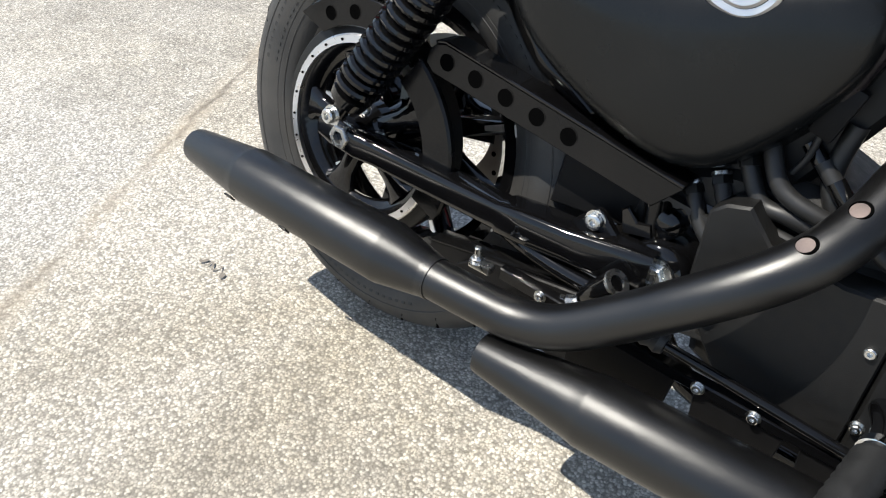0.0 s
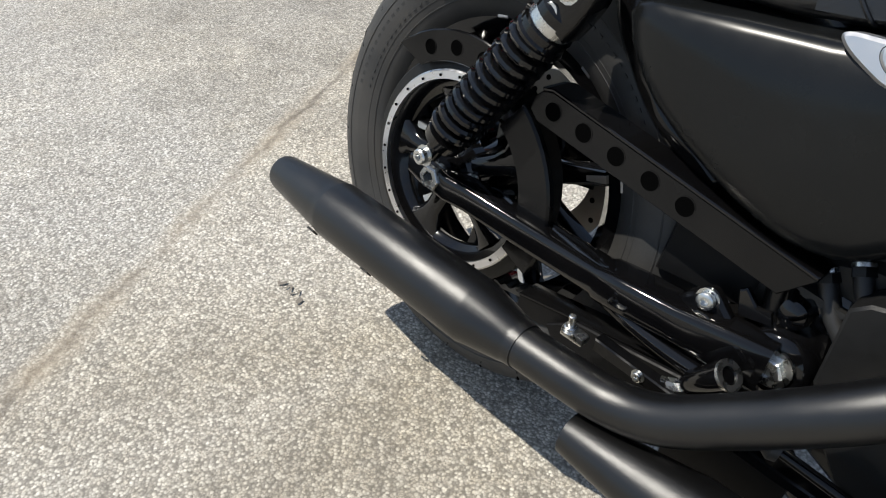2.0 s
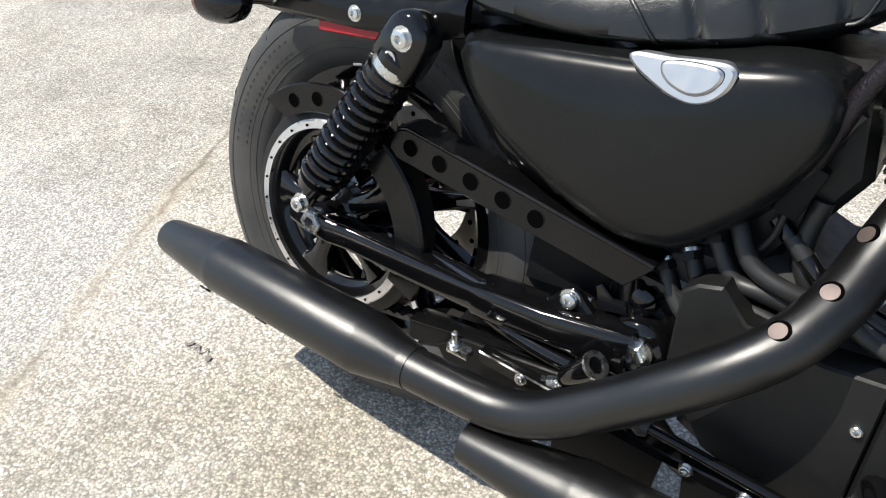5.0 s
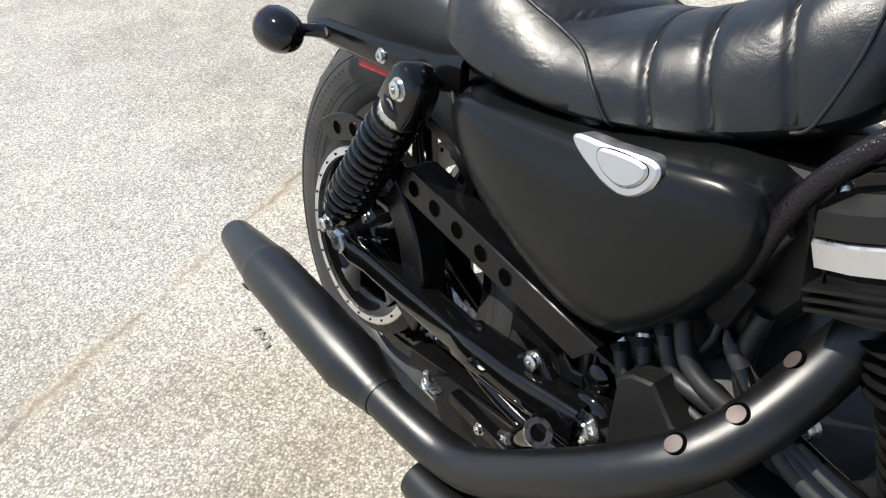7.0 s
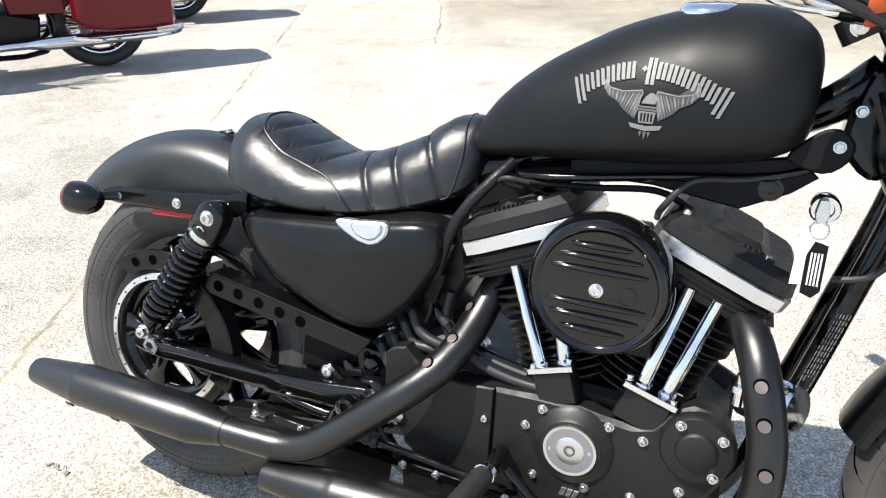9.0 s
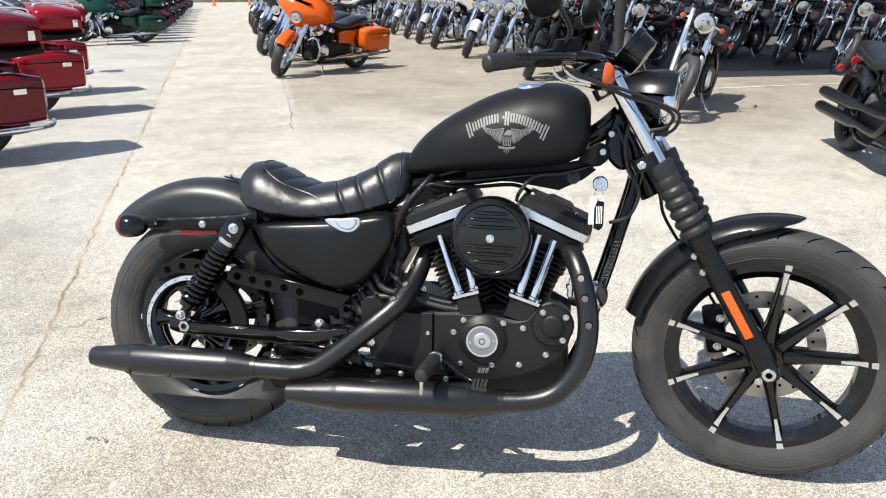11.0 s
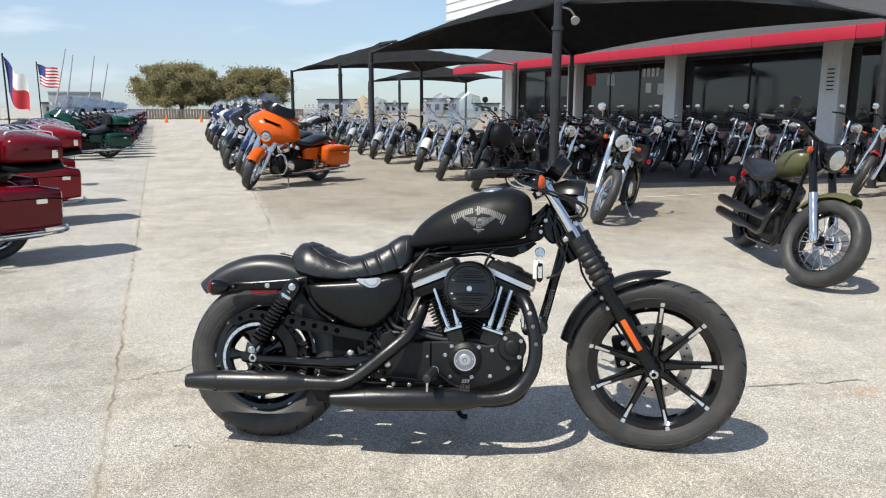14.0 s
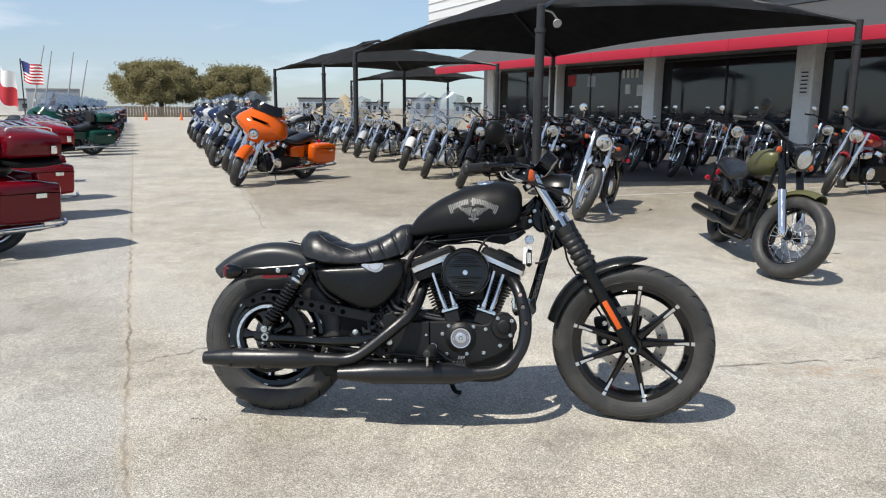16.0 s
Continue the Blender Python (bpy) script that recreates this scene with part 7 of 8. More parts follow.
PAINTS = {"orange": paint("orange_paint", (0.60, 0.095, 0.005)), "dark red": paint("dark_red_paint", (0.11, 0.002, 0.007)), "red": paint("red_paint", (0.22, 0.002, 0.008)),
          "black": paint("black_paint", (0.008, 0.008, 0.009)), "dark blue": paint("dark_blue_paint", (0.012, 0.02, 0.06)), "blue": paint("blue_paint", (0.012, 0.06, 0.20)), "silver": paint("silver_paint", (0.42, 0.43, 0.44), 0.25),
          "dark green": paint("dark_green_paint", (0.006, 0.045, 0.032)), "olive green": paint("olive_paint", (0.085, 0.085, 0.035), 0.35), "white": paint("white_paint", (0.7, 0.69, 0.66)), "maroon": paint("maroon_paint", (0.06, 0.008, 0.012))}
WINDSHIELD = clear_sheet("clear_windshield", 0.16)
SMOKED = material("smoked_windshield", (0.006, 0.0065, 0.008), 0.08, spec=0.3)
WB = 1.63
PAINTED = ("fuel_tank", "front_fender", "rear_fender", "fairing", "saddlebag", "tour_pack", "side_panel")


def simple_wheel(ob, x, r, width, m, wire, mat_rim, name, whitewall=False):
    rim = r * 0.70
    w2 = width * 0.32
    bm = B()
    torus_section(bm, (x, 0, r), [(-w2, rim + 0.012), (-w2 + 0.008, rim - 0.012), (-w2 * 0.3, rim - 0.026), (w2 * 0.3, rim - 0.026), (w2 - 0.008, rim - 0.012), (w2, rim + 0.012)], 40)
    wh = part(name, bm, mat_rim, ob, "", m, 30)
    bm = B()
    torus_section(bm, (x, 0, r), tyre_section(r, width, rim, 9), 40)
    part("tyre", bm, RUBBER, wh, angle=60)
    bm = B()
    lathe(bm, [(-0.06, 0.022), (-0.055, 0.042), (-0.02, 0.030), (0.02, 0.030), (0.055, 0.042), (0.06, 0.022)], (x, 0, r), (0, 1, 0), 14)
    part("hub", bm, mat_rim, wh)
    bm = B()
    if wire:
        for k in range(30):
            a, s = math.tau * k / 30, (-1 if k % 2 else 1)
            b = a + (0.42 if (k // 2) % 2 else -0.42)
            tube(bm, [(x + 0.036 * math.cos(b), s * 0.045, r + 0.036 * math.sin(b)), (x + (rim - 0.02) * math.cos(a), s * 0.006, r + (rim - 0.02) * math.sin(a))], 0.0028, 5, 0)
        part("wire_spokes", bm, CHROME, wh)
    else:
        for k in range(9):
            a = math.tau * k / 9 + 0.2
            tube(bm, [(x + 0.03 * math.cos(a), 0, r + 0.03 * math.sin(a)), (x + (rim - 0.016) * math.cos(a), 0, r + (rim - 0.016) * math.sin(a))], [0.017, 0.011], 7, 0)
        part("cast_spokes", bm, mat_rim, wh)
    bm = B()
    torus_section(bm, (x, 0.075, r), [(-0.002, 0.09), (-0.002, 0.145), (0.002, 0.145), (0.002, 0.09)], 28)
    part("brake_disc", bm, DISC, wh)
    return wh


def loft(bm, table, n=20, power=0.75):
    """Rounded sections along x: rows of x, half width, bottom, top."""
    rings = []
    for x, h, lo, hi in table:
        c, k = (lo + hi) / 2, (hi - lo) / 2
        rings.append([bm.verts.new((x, h * math.copysign(abs(math.cos(a)) ** power, math.cos(a)), c + k * math.copysign(abs(math.sin(a)) ** power, math.sin(a)))) for a in [math.tau * q / n for q in range(n)]])
    grid_faces(bm, rings, True, True, True)
    bmesh.ops.recalc_face_normals(bm, faces=bm.faces)
    return bm


def arc_fender(ob, x, zc, r, half, skirt, a0, a1, mat, name, m=None):
    bm = B()
    rings = []
    for k in range(19):
        a = radians(a0 + (a1 - a0) * k / 18)
        ring = []
        for q in range(11):
            t = -1 + 2 * q / 10
            v = half * math.copysign(min(1, abs(t) * 1.3), t)
            rr = r - 0.04 * min(1, abs(t) * 1.3) ** 2.5 - (skirt * max(0, abs(t) - 0.77) / 0.23)
            ring.append(bm.verts.new((x + rr * math.cos(a), v, zc + rr * math.sin(a))))
        rings.append(ring)
    grid_faces(bm, rings, False)
    bmesh.ops.recalc_face_normals(bm, faces=bm.faces)
    bmesh.ops.solidify(bm, geom=bm.faces[:], thickness=-0.005)
    return part(name, bm, mat, ob, "", m)


def parked(kind, color, screen=None, steer=30.0, bright=True, wire=True, pack=False, rake=31.0, fat=False):
    """One parked machine: its front tyre stands on the origin and it points along x."""
    ob = thing("motorcycle", Matrix(), "parked motorcycle", "motorcycle")
    p = PAINTS[color]
    metal = CHROME if bright else GLOSS
    rk = radians(rake)
    rf, rr = (0.325, 0.325) if kind == "bagger" else (0.335, 0.325)
    up = Vector((-math.sin(rk), 0, math.cos(rk)))
    fw = Vector((0, 0, rf))
    pv = fw - Vector((math.cos(rk), 0, math.sin(rk))) * 0.06
    T = Matrix.Translation(pv) @ Matrix.Rotation(radians(steer), 4, up) @ Matrix.Translation(-pv)
    rear_x = -WB
    simple_wheel(ob, 0, rf, 0.14 if kind != "chopper" or fat else 0.105, T, wire, metal, "front_wheel")
    simple_wheel(ob, rear_x, rr, 0.16, None, False, metal, "rear_wheel")
    top = 0.80
    for s in (-1, 1):
        bm = B()
        y = s * 0.12
        lathe(bm, [(0.36, 0.028), (0.365, 0.030 if kind == "chopper" else 0.050), (top, 0.026 if kind == "chopper" else 0.050)], fw + Vector((0, y, 0)), up, 14)
        leg = part("fork_leg", bm, metal, ob, "", T)
        bm = B()
        lathe(bm, [(-0.03, 0.016), (0.0, 0.034), (0.05, 0.033 if kind == "chopper" else 0.040), (0.36, 0.034 if kind == "chopper" else 0.043), (0.368, 0.024)], fw + Vector((0, y, 0)), up, 14)
        part("fork_slider", bm, CHROME if bright or wire else GLOSS, leg)
    if kind == "chopper":
        arc_fender(ob, 0, rf, rf + 0.05, 0.065, 0.01, 150, 75, p, "front_fender", T)
    else:
        arc_fender(ob, 0, rf, rf + 0.055, 0.085, 0.09, 178, 38, p, "front_fender", T)
    arc_fender(ob, rear_x, rr, rr + 0.065, 0.10, 0.12, 165, 35, p, "rear_fender")
    bm = B()
    loft(bm, [(-1.02, 0.03, 0.74, 0.80), (-0.98, 0.09, 0.73, 0.86), (-0.88, 0.125, 0.735, 0.92), (-0.74, 0.15, 0.745, 0.965), (-0.60, 0.155, 0.76, 0.985), (-0.50, 0.14, 0.79, 0.985), (-0.45, 0.08, 0.83, 0.95)])
    part("fuel_tank", bm, p, ob, "", None, 60)
    bm = B()
    loft(bm, [(-1.80, 0.08, 0.72, 0.80), (-1.74, 0.13, 0.69, 0.84), (-1.55, 0.14, 0.66, 0.83), (-1.42, 0.15, 0.64, 0.80), (-1.25, 0.15, 0.63, 0.745), (-1.08, 0.12, 0.65, 0.76), (-0.97, 0.06, 0.70, 0.79)])
    part("seat", bm, LEATHER, ob, "", None, 60)
    # engine
    bm = B()
    plate(bm, [(-1.22, 0.20), (-0.62, 0.20), (-0.52, 0.28), (-0.56, 0.42), (-0.72, 0.47), (-1.05, 0.46), (-1.26, 0.40)], -0.14, 0.14, 0.02)
    eng = part("engine", bm, ALU if bright and kind == "cruiser" else FIN, ob)
    for a in (-22.5, 22.5):
        ax = Vector((math.sin(radians(a)), 0, math.cos(radians(a))))
        bm = B()
        prof = []
        for k in range(9):
            prof += [(0.12 + 0.022 * k, 0.070), (0.12 + 0.022 * k + 0.004, 0.09), (0.12 + 0.022 * k + 0.010, 0.09), (0.12 + 0.022 * k + 0.014, 0.070)]
        lathe(bm, prof, (-0.86, 0, 0.30), ax, 16)
        part("cylinder", bm, FIN if not bright or kind != "cruiser" else ALU, eng, "", None, 25)
        bm = B()
        lathe(bm, [(0.31, 0.09), (0.32, 0.10), (0.38, 0.10), (0.41, 0.07)], (-0.86, 0, 0.30), ax, 14)
        part("rocker_box", bm, metal, eng)
    bm = B()
    lathe(bm, [(0, 0.085), (0.05, 0.098), (0.085, 0.085), (0.09, 0.05)], (-0.86, -0.11, 0.60), (0, -1, 0), 24)
    part("air_cleaner", bm, metal, ob)
    bm = B()
    lathe(bm, [(0, 0.10), (0.02, 0.105), (0.035, 0.09), (0.04, 0.05)], (-0.72, 0.14, 0.34), (0, 1, 0), 24)
    part("primary_cover", bm, metal, ob)
    ends = ((-0.19, 0.27), (-0.19, 0.39)) if kind == "chopper" else ((-0.20, 0.25), (0.20, 0.25))
    for y, z in ends:
        bm = B()
        tube(bm, [(-0.62, y * 0.6, 0.52), (-0.58, y, 0.42), (-0.72, y, z), (-1.05, y, z), (-1.15, y, z), (-1.30, y, z), (-1.88, y, z + 0.01), (-1.98, y, z + 0.012)], [0.024, 0.024, 0.024, 0.024, 0.026, 0.044, 0.046, 0.04], 14, 4)
        part("exhaust", bm, metal if kind != "chopper" else EXHAUST, ob)
    for s in (-1, 1):
        bm = B()
        tube(bm, [(-0.44, s * 0.03, 0.86), (-0.50, s * 0.07, 0.50), (-0.55, s * 0.11, 0.22), (-0.80, s * 0.13, 0.17), (-1.25, s * 0.13, 0.18), (-1.33, s * 0.12, 0.40), (-1.2, s * 0.10, 0.62), (-1.63, s * 0.115, 0.66)], 0.018, 8, 3)
        part("frame_tube", bm, FRAME_MAT, ob)
    bm = B()
    tube(bm, [(-0.50, 0, 0.86), fw + up * (top - 0.16), fw + up * (top + 0.01)], [0.05, 0.06, 0.05], 12, 4)
    part("steering_head", bm, FRAME_MAT, ob)
    if kind == "cruiser":
        for s in (-1, 1):
            bm = B()
            tube(bm, [(-0.47, s * 0.08, 0.52), (-0.40, s * 0.28, 0.58), (-0.42, s * 0.36, 0.44), (-0.48, s * 0.26, 0.26), (-0.56, s * 0.10, 0.22)], 0.017, 9, 4)
            part("crash_bar", bm, metal, ob)
            bm = B()
            loft(bm, [(-2.02, 0.03, 0.40, 0.60), (-1.98, 0.08, 0.36, 0.66), (-1.75, 0.10, 0.34, 0.70), (-1.52, 0.09, 0.36, 0.68), (-1.46, 0.03, 0.42, 0.60)], 18, 0.55)
            bmesh.ops.translate(bm, verts=bm.verts, vec=(0, s * 0.25, 0))
            part("leather_bag", bm, LEATHER, ob, "black leather saddlebag", None, 50)
            bm = B()
            block(bm, (0.30, 0.11, 0.016), Matrix.Translation((-0.66, s * 0.28, 0.29)), 0.005)
            part("floorboard", bm, PLASTIC, ob)
    # bars
    hb = fw + up * (top + 0.02)
    h = 0.13 if kind == "cruiser" else 0.10 if kind == "bagger" else 0.03
    bm = B()
    right = [(hb.x - 0.02, 0, hb.z + h * 0.6), (hb.x - 0.03, 0.10, hb.z + h), (hb.x - 0.08, 0.26, hb.z + h + 0.05), (hb.x - 0.20, 0.36, hb.z + h + 0.02), (hb.x - 0.30, 0.40, hb.z + h)]
    tube(bm, [(x, -y, z) for x, y, z in reversed(right[1:])] + right, 0.014, 9, 4)
    bar = part("handlebar", bm, metal if kind != "chopper" else GLOSS, ob, "", T)
    for s in (-1, 1):
        bm = B()
        lathe(bm, [(0, 0.018), (0.11, 0.018)], (hb.x - 0.20, s * 0.365, hb.z + h + 0.02), (-0.9, s * 0.35, -0.15), 10)
        part("grip", bm, SOFT_RUBBER, bar)
        bm = B()
        mc = Vector((hb.x - 0.08, s * 0.36, hb.z + h + 0.16))
        tube(bm, [(hb.x - 0.12, s * 0.30, hb.z + h + 0.04), (hb.x - 0.08, s * 0.32, hb.z + h + 0.10), mc], 0.006, 6, 3)
        lathe(bm, [(-0.02, 0.02), (-0.01, 0.045), (0.006, 0.05)], mc, (-1, -s * 0.1, 0.1), 14)
        part("mirror", bm, metal, bar)
        bm = B()
        sc = fw + up * (top - 0.10) + Vector((0.04, s * 0.21, 0))
        lathe(bm, [(-0.05, 0.008), (-0.03, 0.022), (0.0, 0.028)], sc, (1, 0, 0), 12)
        tube(bm, [sc, sc + Vector((-0.03, -s * 0.09, 0.01))], 0.009, 6, 0)
        sg = part("turn_signal", bm, metal, ob, "", T)
        bm = B()
        lathe(bm, [(0.0, 0.028), (0.012, 0.026), (0.020, 0.010)], sc, (1, 0, 0), 12)
        part("signal_lens", bm, AMBER, sg, "amber lens")
        bm = B()
        tail = Vector((rear_x - 0.33, s * 0.13, 0.60))
        lathe(bm, [(-0.03, 0.02), (0.0, 0.03), (0.014, 0.012)], tail, (-1, 0, 0), 10)
        part("tail_signal", bm, RED_LENS, ob)
    hl = fw + up * (top - 0.12) + Vector((0.11, 0, 0.03))
    if kind != "bagger":
        bm = B()
        lathe(bm, [(-0.16, 0.03), (-0.12, 0.07), (-0.04, 0.098), (0.0, 0.102), (0.012, 0.100), (0.014, 0.088)], hl, (1, 0, -0.1), 22)
        lp = part("headlamp", bm, metal, ob, "", T)
        bm = B()
        lathe(bm, [(0.006, 0.090), (0.022, 0.066), (0.03, 0.01)], hl, (1, 0, -0.1), 20)
        part("headlamp_lens", bm, LAMP_GLASS, lp, "clear lens")
        if kind == "cruiser" and bright:
            for s in (-1, 1):
                c = hl + Vector((-0.02, s * 0.185, -0.035))
                bm = B()
                lathe(bm, [(-0.08, 0.012), (-0.05, 0.05), (0.0, 0.062), (0.008, 0.058)], c, (1, 0, -0.1), 16)
                sp = part("spot_lamp", bm, CHROME, ob, "", T)
                bm = B()
                lathe(bm, [(0.004, 0.056), (0.014, 0.036), (0.018, 0.006)], c, (1, 0, -0.1), 16)
                part("lamp_lens", bm, LAMP_GLASS, sp)
    else:
        # batwing fairing round a round lamp
        bm = B()
        rows = []
        for t in range(9):
            f = t / 8
            z = hl.z - 0.19 + 0.50 * f
            wide = (0.12, 0.17, 0.25, 0.37, 0.43, 0.41, 0.35, 0.29, 0.25)[t]
            front = hl.x + (0.02, 0.065, 0.085, 0.09, 0.075, 0.035, -0.03, -0.10, -0.16)[t]
            ring = []
            for q in range(17):
                a = -1 + 2 * q / 16
                x = front - 0.30 * abs(a) ** 2.2 - 0.05 * abs(a)
                ring.append(bm.verts.new((x, wide * math.sin(a * math.pi / 2), z - 0.05 * abs(a) ** 3)))
            rows.append(ring)
        grid_faces(bm, rows, False)
        bmesh.ops.recalc_face_normals(bm, faces=bm.faces)
        bmesh.ops.solidify(bm, geom=bm.faces[:], thickness=-0.02)
        fr = part("fairing", bm, p, ob, "batwing fairing", T)
        bm = B()
        lathe(bm, [(-0.02, 0.080), (0.03, 0.092), (0.045, 0.088), (0.045, 0.075)], Vector((hl.x + 0.075, 0, hl.z - 0.05)), (1, 0, 0), 26)
        part("headlamp_ring", bm, CHROME if bright else GLOSS, fr, "chrome lamp ring")
        bm = B()
        lathe(bm, [(0.03, 0.077), (0.045, 0.06), (0.052, 0.01)], Vector((hl.x + 0.075, 0, hl.z - 0.05)), (1, 0, 0), 22)
        part("headlamp_lens", bm, LAMP_GLASS, fr, "clear lens")
        bm = B()
        plate(bm, [(-0.10, 0.150), (0.10, 0.150), (0.15, 0.190), (-0.15, 0.190)], -0.03, 0.03, 0.004, Matrix.Translation((hl.x + 0.055, 0, hl.z)) @ Matrix.Rotation(radians(90), 4, "Z") @ Matrix.Rotation(radians(-15), 4, "X"))
        part("air_slot", bm, RECESS_SHADE, fr, "dark air slot")
        # saddlebags
        for s in (-1, 1):
            bm = B()
            loft(bm, [(-2.10, 0.03, 0.36, 0.62), (-2.07, 0.085, 0.33, 0.66), (-1.90, 0.11, 0.32, 0.69), (-1.62, 0.11, 0.33, 0.69), (-1.48, 0.09, 0.36, 0.67), (-1.44, 0.04, 0.42, 0.62)], 20, 0.42)
            bmesh.ops.translate(bm, verts=bm.verts, vec=(0, s * 0.27, 0))
            sb = part("saddlebag", bm, p, ob, "hard saddlebag", None, 50)
            bm = B()
            tube(bm, [(-2.07, s * 0.375, 0.585), (-1.9, s * 0.382, 0.60), (-1.5, s * 0.372, 0.60)], 0.004, 6, 3)
            part("lid_seam", bm, RECESS_SHADE, sb)
            bm = B()
            tube(bm, [(-2.14, s * 0.27, 0.315), (-2.05, s * 0.385, 0.30), (-1.6, s * 0.39, 0.295), (-1.42, s * 0.33, 0.30)], 0.016, 8, 4)
            part("bag_rail", bm, metal, sb, "chrome rail under the bag")
            bm = B()
            block(bm, (0.09, 0.006, 0.04), Matrix.Translation((-1.9, s * 0.383, 0.575)), 0.004)
            part("bag_latch", bm, CHROME, sb, "chrome latch")
            bm = B()
            tube(bm, [(-0.47, s * 0.08, 0.52), (-0.40, s * 0.28, 0.58), (-0.42, s * 0.36, 0.44), (-0.48, s * 0.26, 0.26), (-0.56, s * 0.10, 0.22)], 0.016, 9, 4)
            part("crash_bar", bm, metal, ob)
            bm = B()
            block(bm, (0.30, 0.11, 0.016), Matrix.Translation((-0.66, s * 0.28, 0.29)), 0.005)
            part("floorboard", bm, PLASTIC, ob)
            bm = B()
            plate(bm, [(-1.42, 0.42), (-1.08, 0.44), (-1.05, 0.60), (-1.2, 0.64), (-1.42, 0.62)], s * 0.12, s * 0.16, 0.015)
            part("side_panel", bm, p, ob)
    if screen:
        bm = B()
        rows = []
        base_z = hl.z + (0.29 if kind == "bagger" else 0.03)
        tall = (0.40 if pack else 0.14) if kind == "bagger" else 0.62
        bx = hl.x - (0.11 if kind == "bagger" else 0.03)
        for t in range(7):
            f = t / 6
            wide = 0.27 - 0.06 * f ** 3 if kind == "bagger" else 0.24 + 0.06 * math.sin(math.pi * f) - 0.10 * f ** 4
            rows.append([bm.verts.new((bx - 0.20 * f * tall / 0.46 * (1.4 if kind == "bagger" else 1.0) - 0.10 * (abs(-1 + q / 6) ** 2), wide * (-1 + q / 6), base_z + tall * f)) for q in range(13)])
        grid_faces(bm, rows, False)
        bmesh.ops.recalc_face_normals(bm, faces=bm.faces)
        bmesh.ops.solidify(bm, geom=bm.faces[:], thickness=-0.004)
        w = part("windshield", bm, SMOKED if screen == "smoked" else WINDSHIELD, ob, "", T)
        if kind != "bagger":
            bm = B()
            for s in (-1, 1):
                tube(bm, [(bx - 0.04, s * 0.17, base_z - 0.02), (bx - 0.10, s * 0.17, base_z + 0.16), (bx - 0.12, s * 0.20, base_z + 0.20)], 0.009, 6, 3)
            tube(bm, [(bx - 0.13, -0.22, base_z + 0.19), (bx - 0.075, 0, base_z + 0.19), (bx - 0.13, 0.22, base_z + 0.19)], 0.008, 6, 4)
            part("screen_bracket", bm, CHROME, w)
    if pack:
        bm = B()
        for y in (-0.16, 0.16):
            tube(bm, [(-2.10, y, 1.085), (-2.06, y, 1.125), (-1.78, y, 1.135), (-1.72, y, 1.10)], 0.009, 6, 3)
        for x in (-2.02, -1.94, -1.86, -1.78):
            tube(bm, [(x, -0.16, 1.13), (x, -0.08, 1.135), (x, 0.08, 1.135), (x, 0.16, 1.13)], 0.008, 6, 0)
        part("luggage_rack", bm, CHROME, ob, "chrome luggage rack")
        for s in (-1, 1):
            bm = B()
            block(bm, (0.05, 0.012, 0.07), Matrix.Translation((-2.06, s * 0.285, 0.95)), 0.004)
            part("pack_latch", bm, CHROME, ob)
        bm = B()
        loft(bm, [(-2.18, 0.12, 0.83, 0.86), (-2.14, 0.26, 0.80, 0.86), (-1.95, 0.31, 0.79, 0.86), (-1.75, 0.30, 0.79, 0.86), (-1.68, 0.22, 0.82, 0.86)], 24, 0.5)
        part("pack_base", bm, PLASTIC, ob, "black lower tray")
        bm = B()
        loft(bm, [(-2.18, 0.12, 0.865, 1.02), (-2.14, 0.25, 0.862, 1.07), (-1.95, 0.30, 0.862, 1.10), (-1.75, 0.29, 0.862, 1.10), (-1.68, 0.22, 0.862, 1.06)], 24, 0.5)
        tp = part("tour_pack", bm, p, ob, "hard top case", None, 50)
        bm = B()
        loft(bm, [(-1.68, 0.13, 0.86, 1.12), (-1.62, 0.17, 0.83, 1.16), (-1.55, 0.15, 0.85, 1.14)], 18, 0.6)
        part("backrest", bm, LEATHER, tp, "black backrest")
        bm = B()
        block(bm, (0.02, 0.34, 0.05), Matrix.Translation((-2.165, 0, 0.86)), 0.008)
        part("tail_lamp", bm, RED_LENS, tp)
    bm = B()
    tube(bm, [(-0.72, 0.12, 0.20), (-0.66, 0.20, 0.08), (-0.62, 0.26, 0.035)], 0.011, 7, 3)
    part("side_stand", bm, metal, ob)
    bm = B()
    lathe(bm, [(0, 0.04), (0.02, 0.045), (0.03, 0.03)], (rear_x - 0.37, 0, 0.66), (-1, 0, 0.1), 14)
    part("tail_lamp", bm, RED_LENS, ob)
    return ob


def place_bike(ob, front, heading, lean=-7.0):
    a = math.degrees(math.atan2(heading[1], heading[0]))
    # keep the outer tyre edge on the ground as it leans
    return pose(front[0], front[1], 0.004, lean, 0, a)


TEMPLATES = {}


def park(key, kind, color, front, heading, label, group, **kw):
    """Builds the first machine of each make and copies it after that, in its own paint."""
    m = place_bike(None, front, heading)
    if key not in TEMPLATES:
        ob = parked(kind, color, **kw)
        ob.matrix_basis = m
        TEMPLATES[key] = ob
    else:
        ob = copy_thing(TEMPLATES[key], m)
    for o in ob.children_recursive:
        if o.name.split(".")[0] in PAINTED:
            o.material_slots[0].link = "OBJECT"
            o.material_slots[0].material = PAINTS[color]
    return tagged(ob, label, "motorcycle", group)


def row_point(along, across):
    p = JOINT + ROW * along + ACROSS * across
    return p.x, p.y


SLANT = ACROSS.copy()
SLANT.rotate(Matrix.Rotation(radians(29), 3, "Z"))
HEAD_LEFT = (-SLANT.x, -SLANT.y)
HEAD_MID = (-0.42, -0.907)
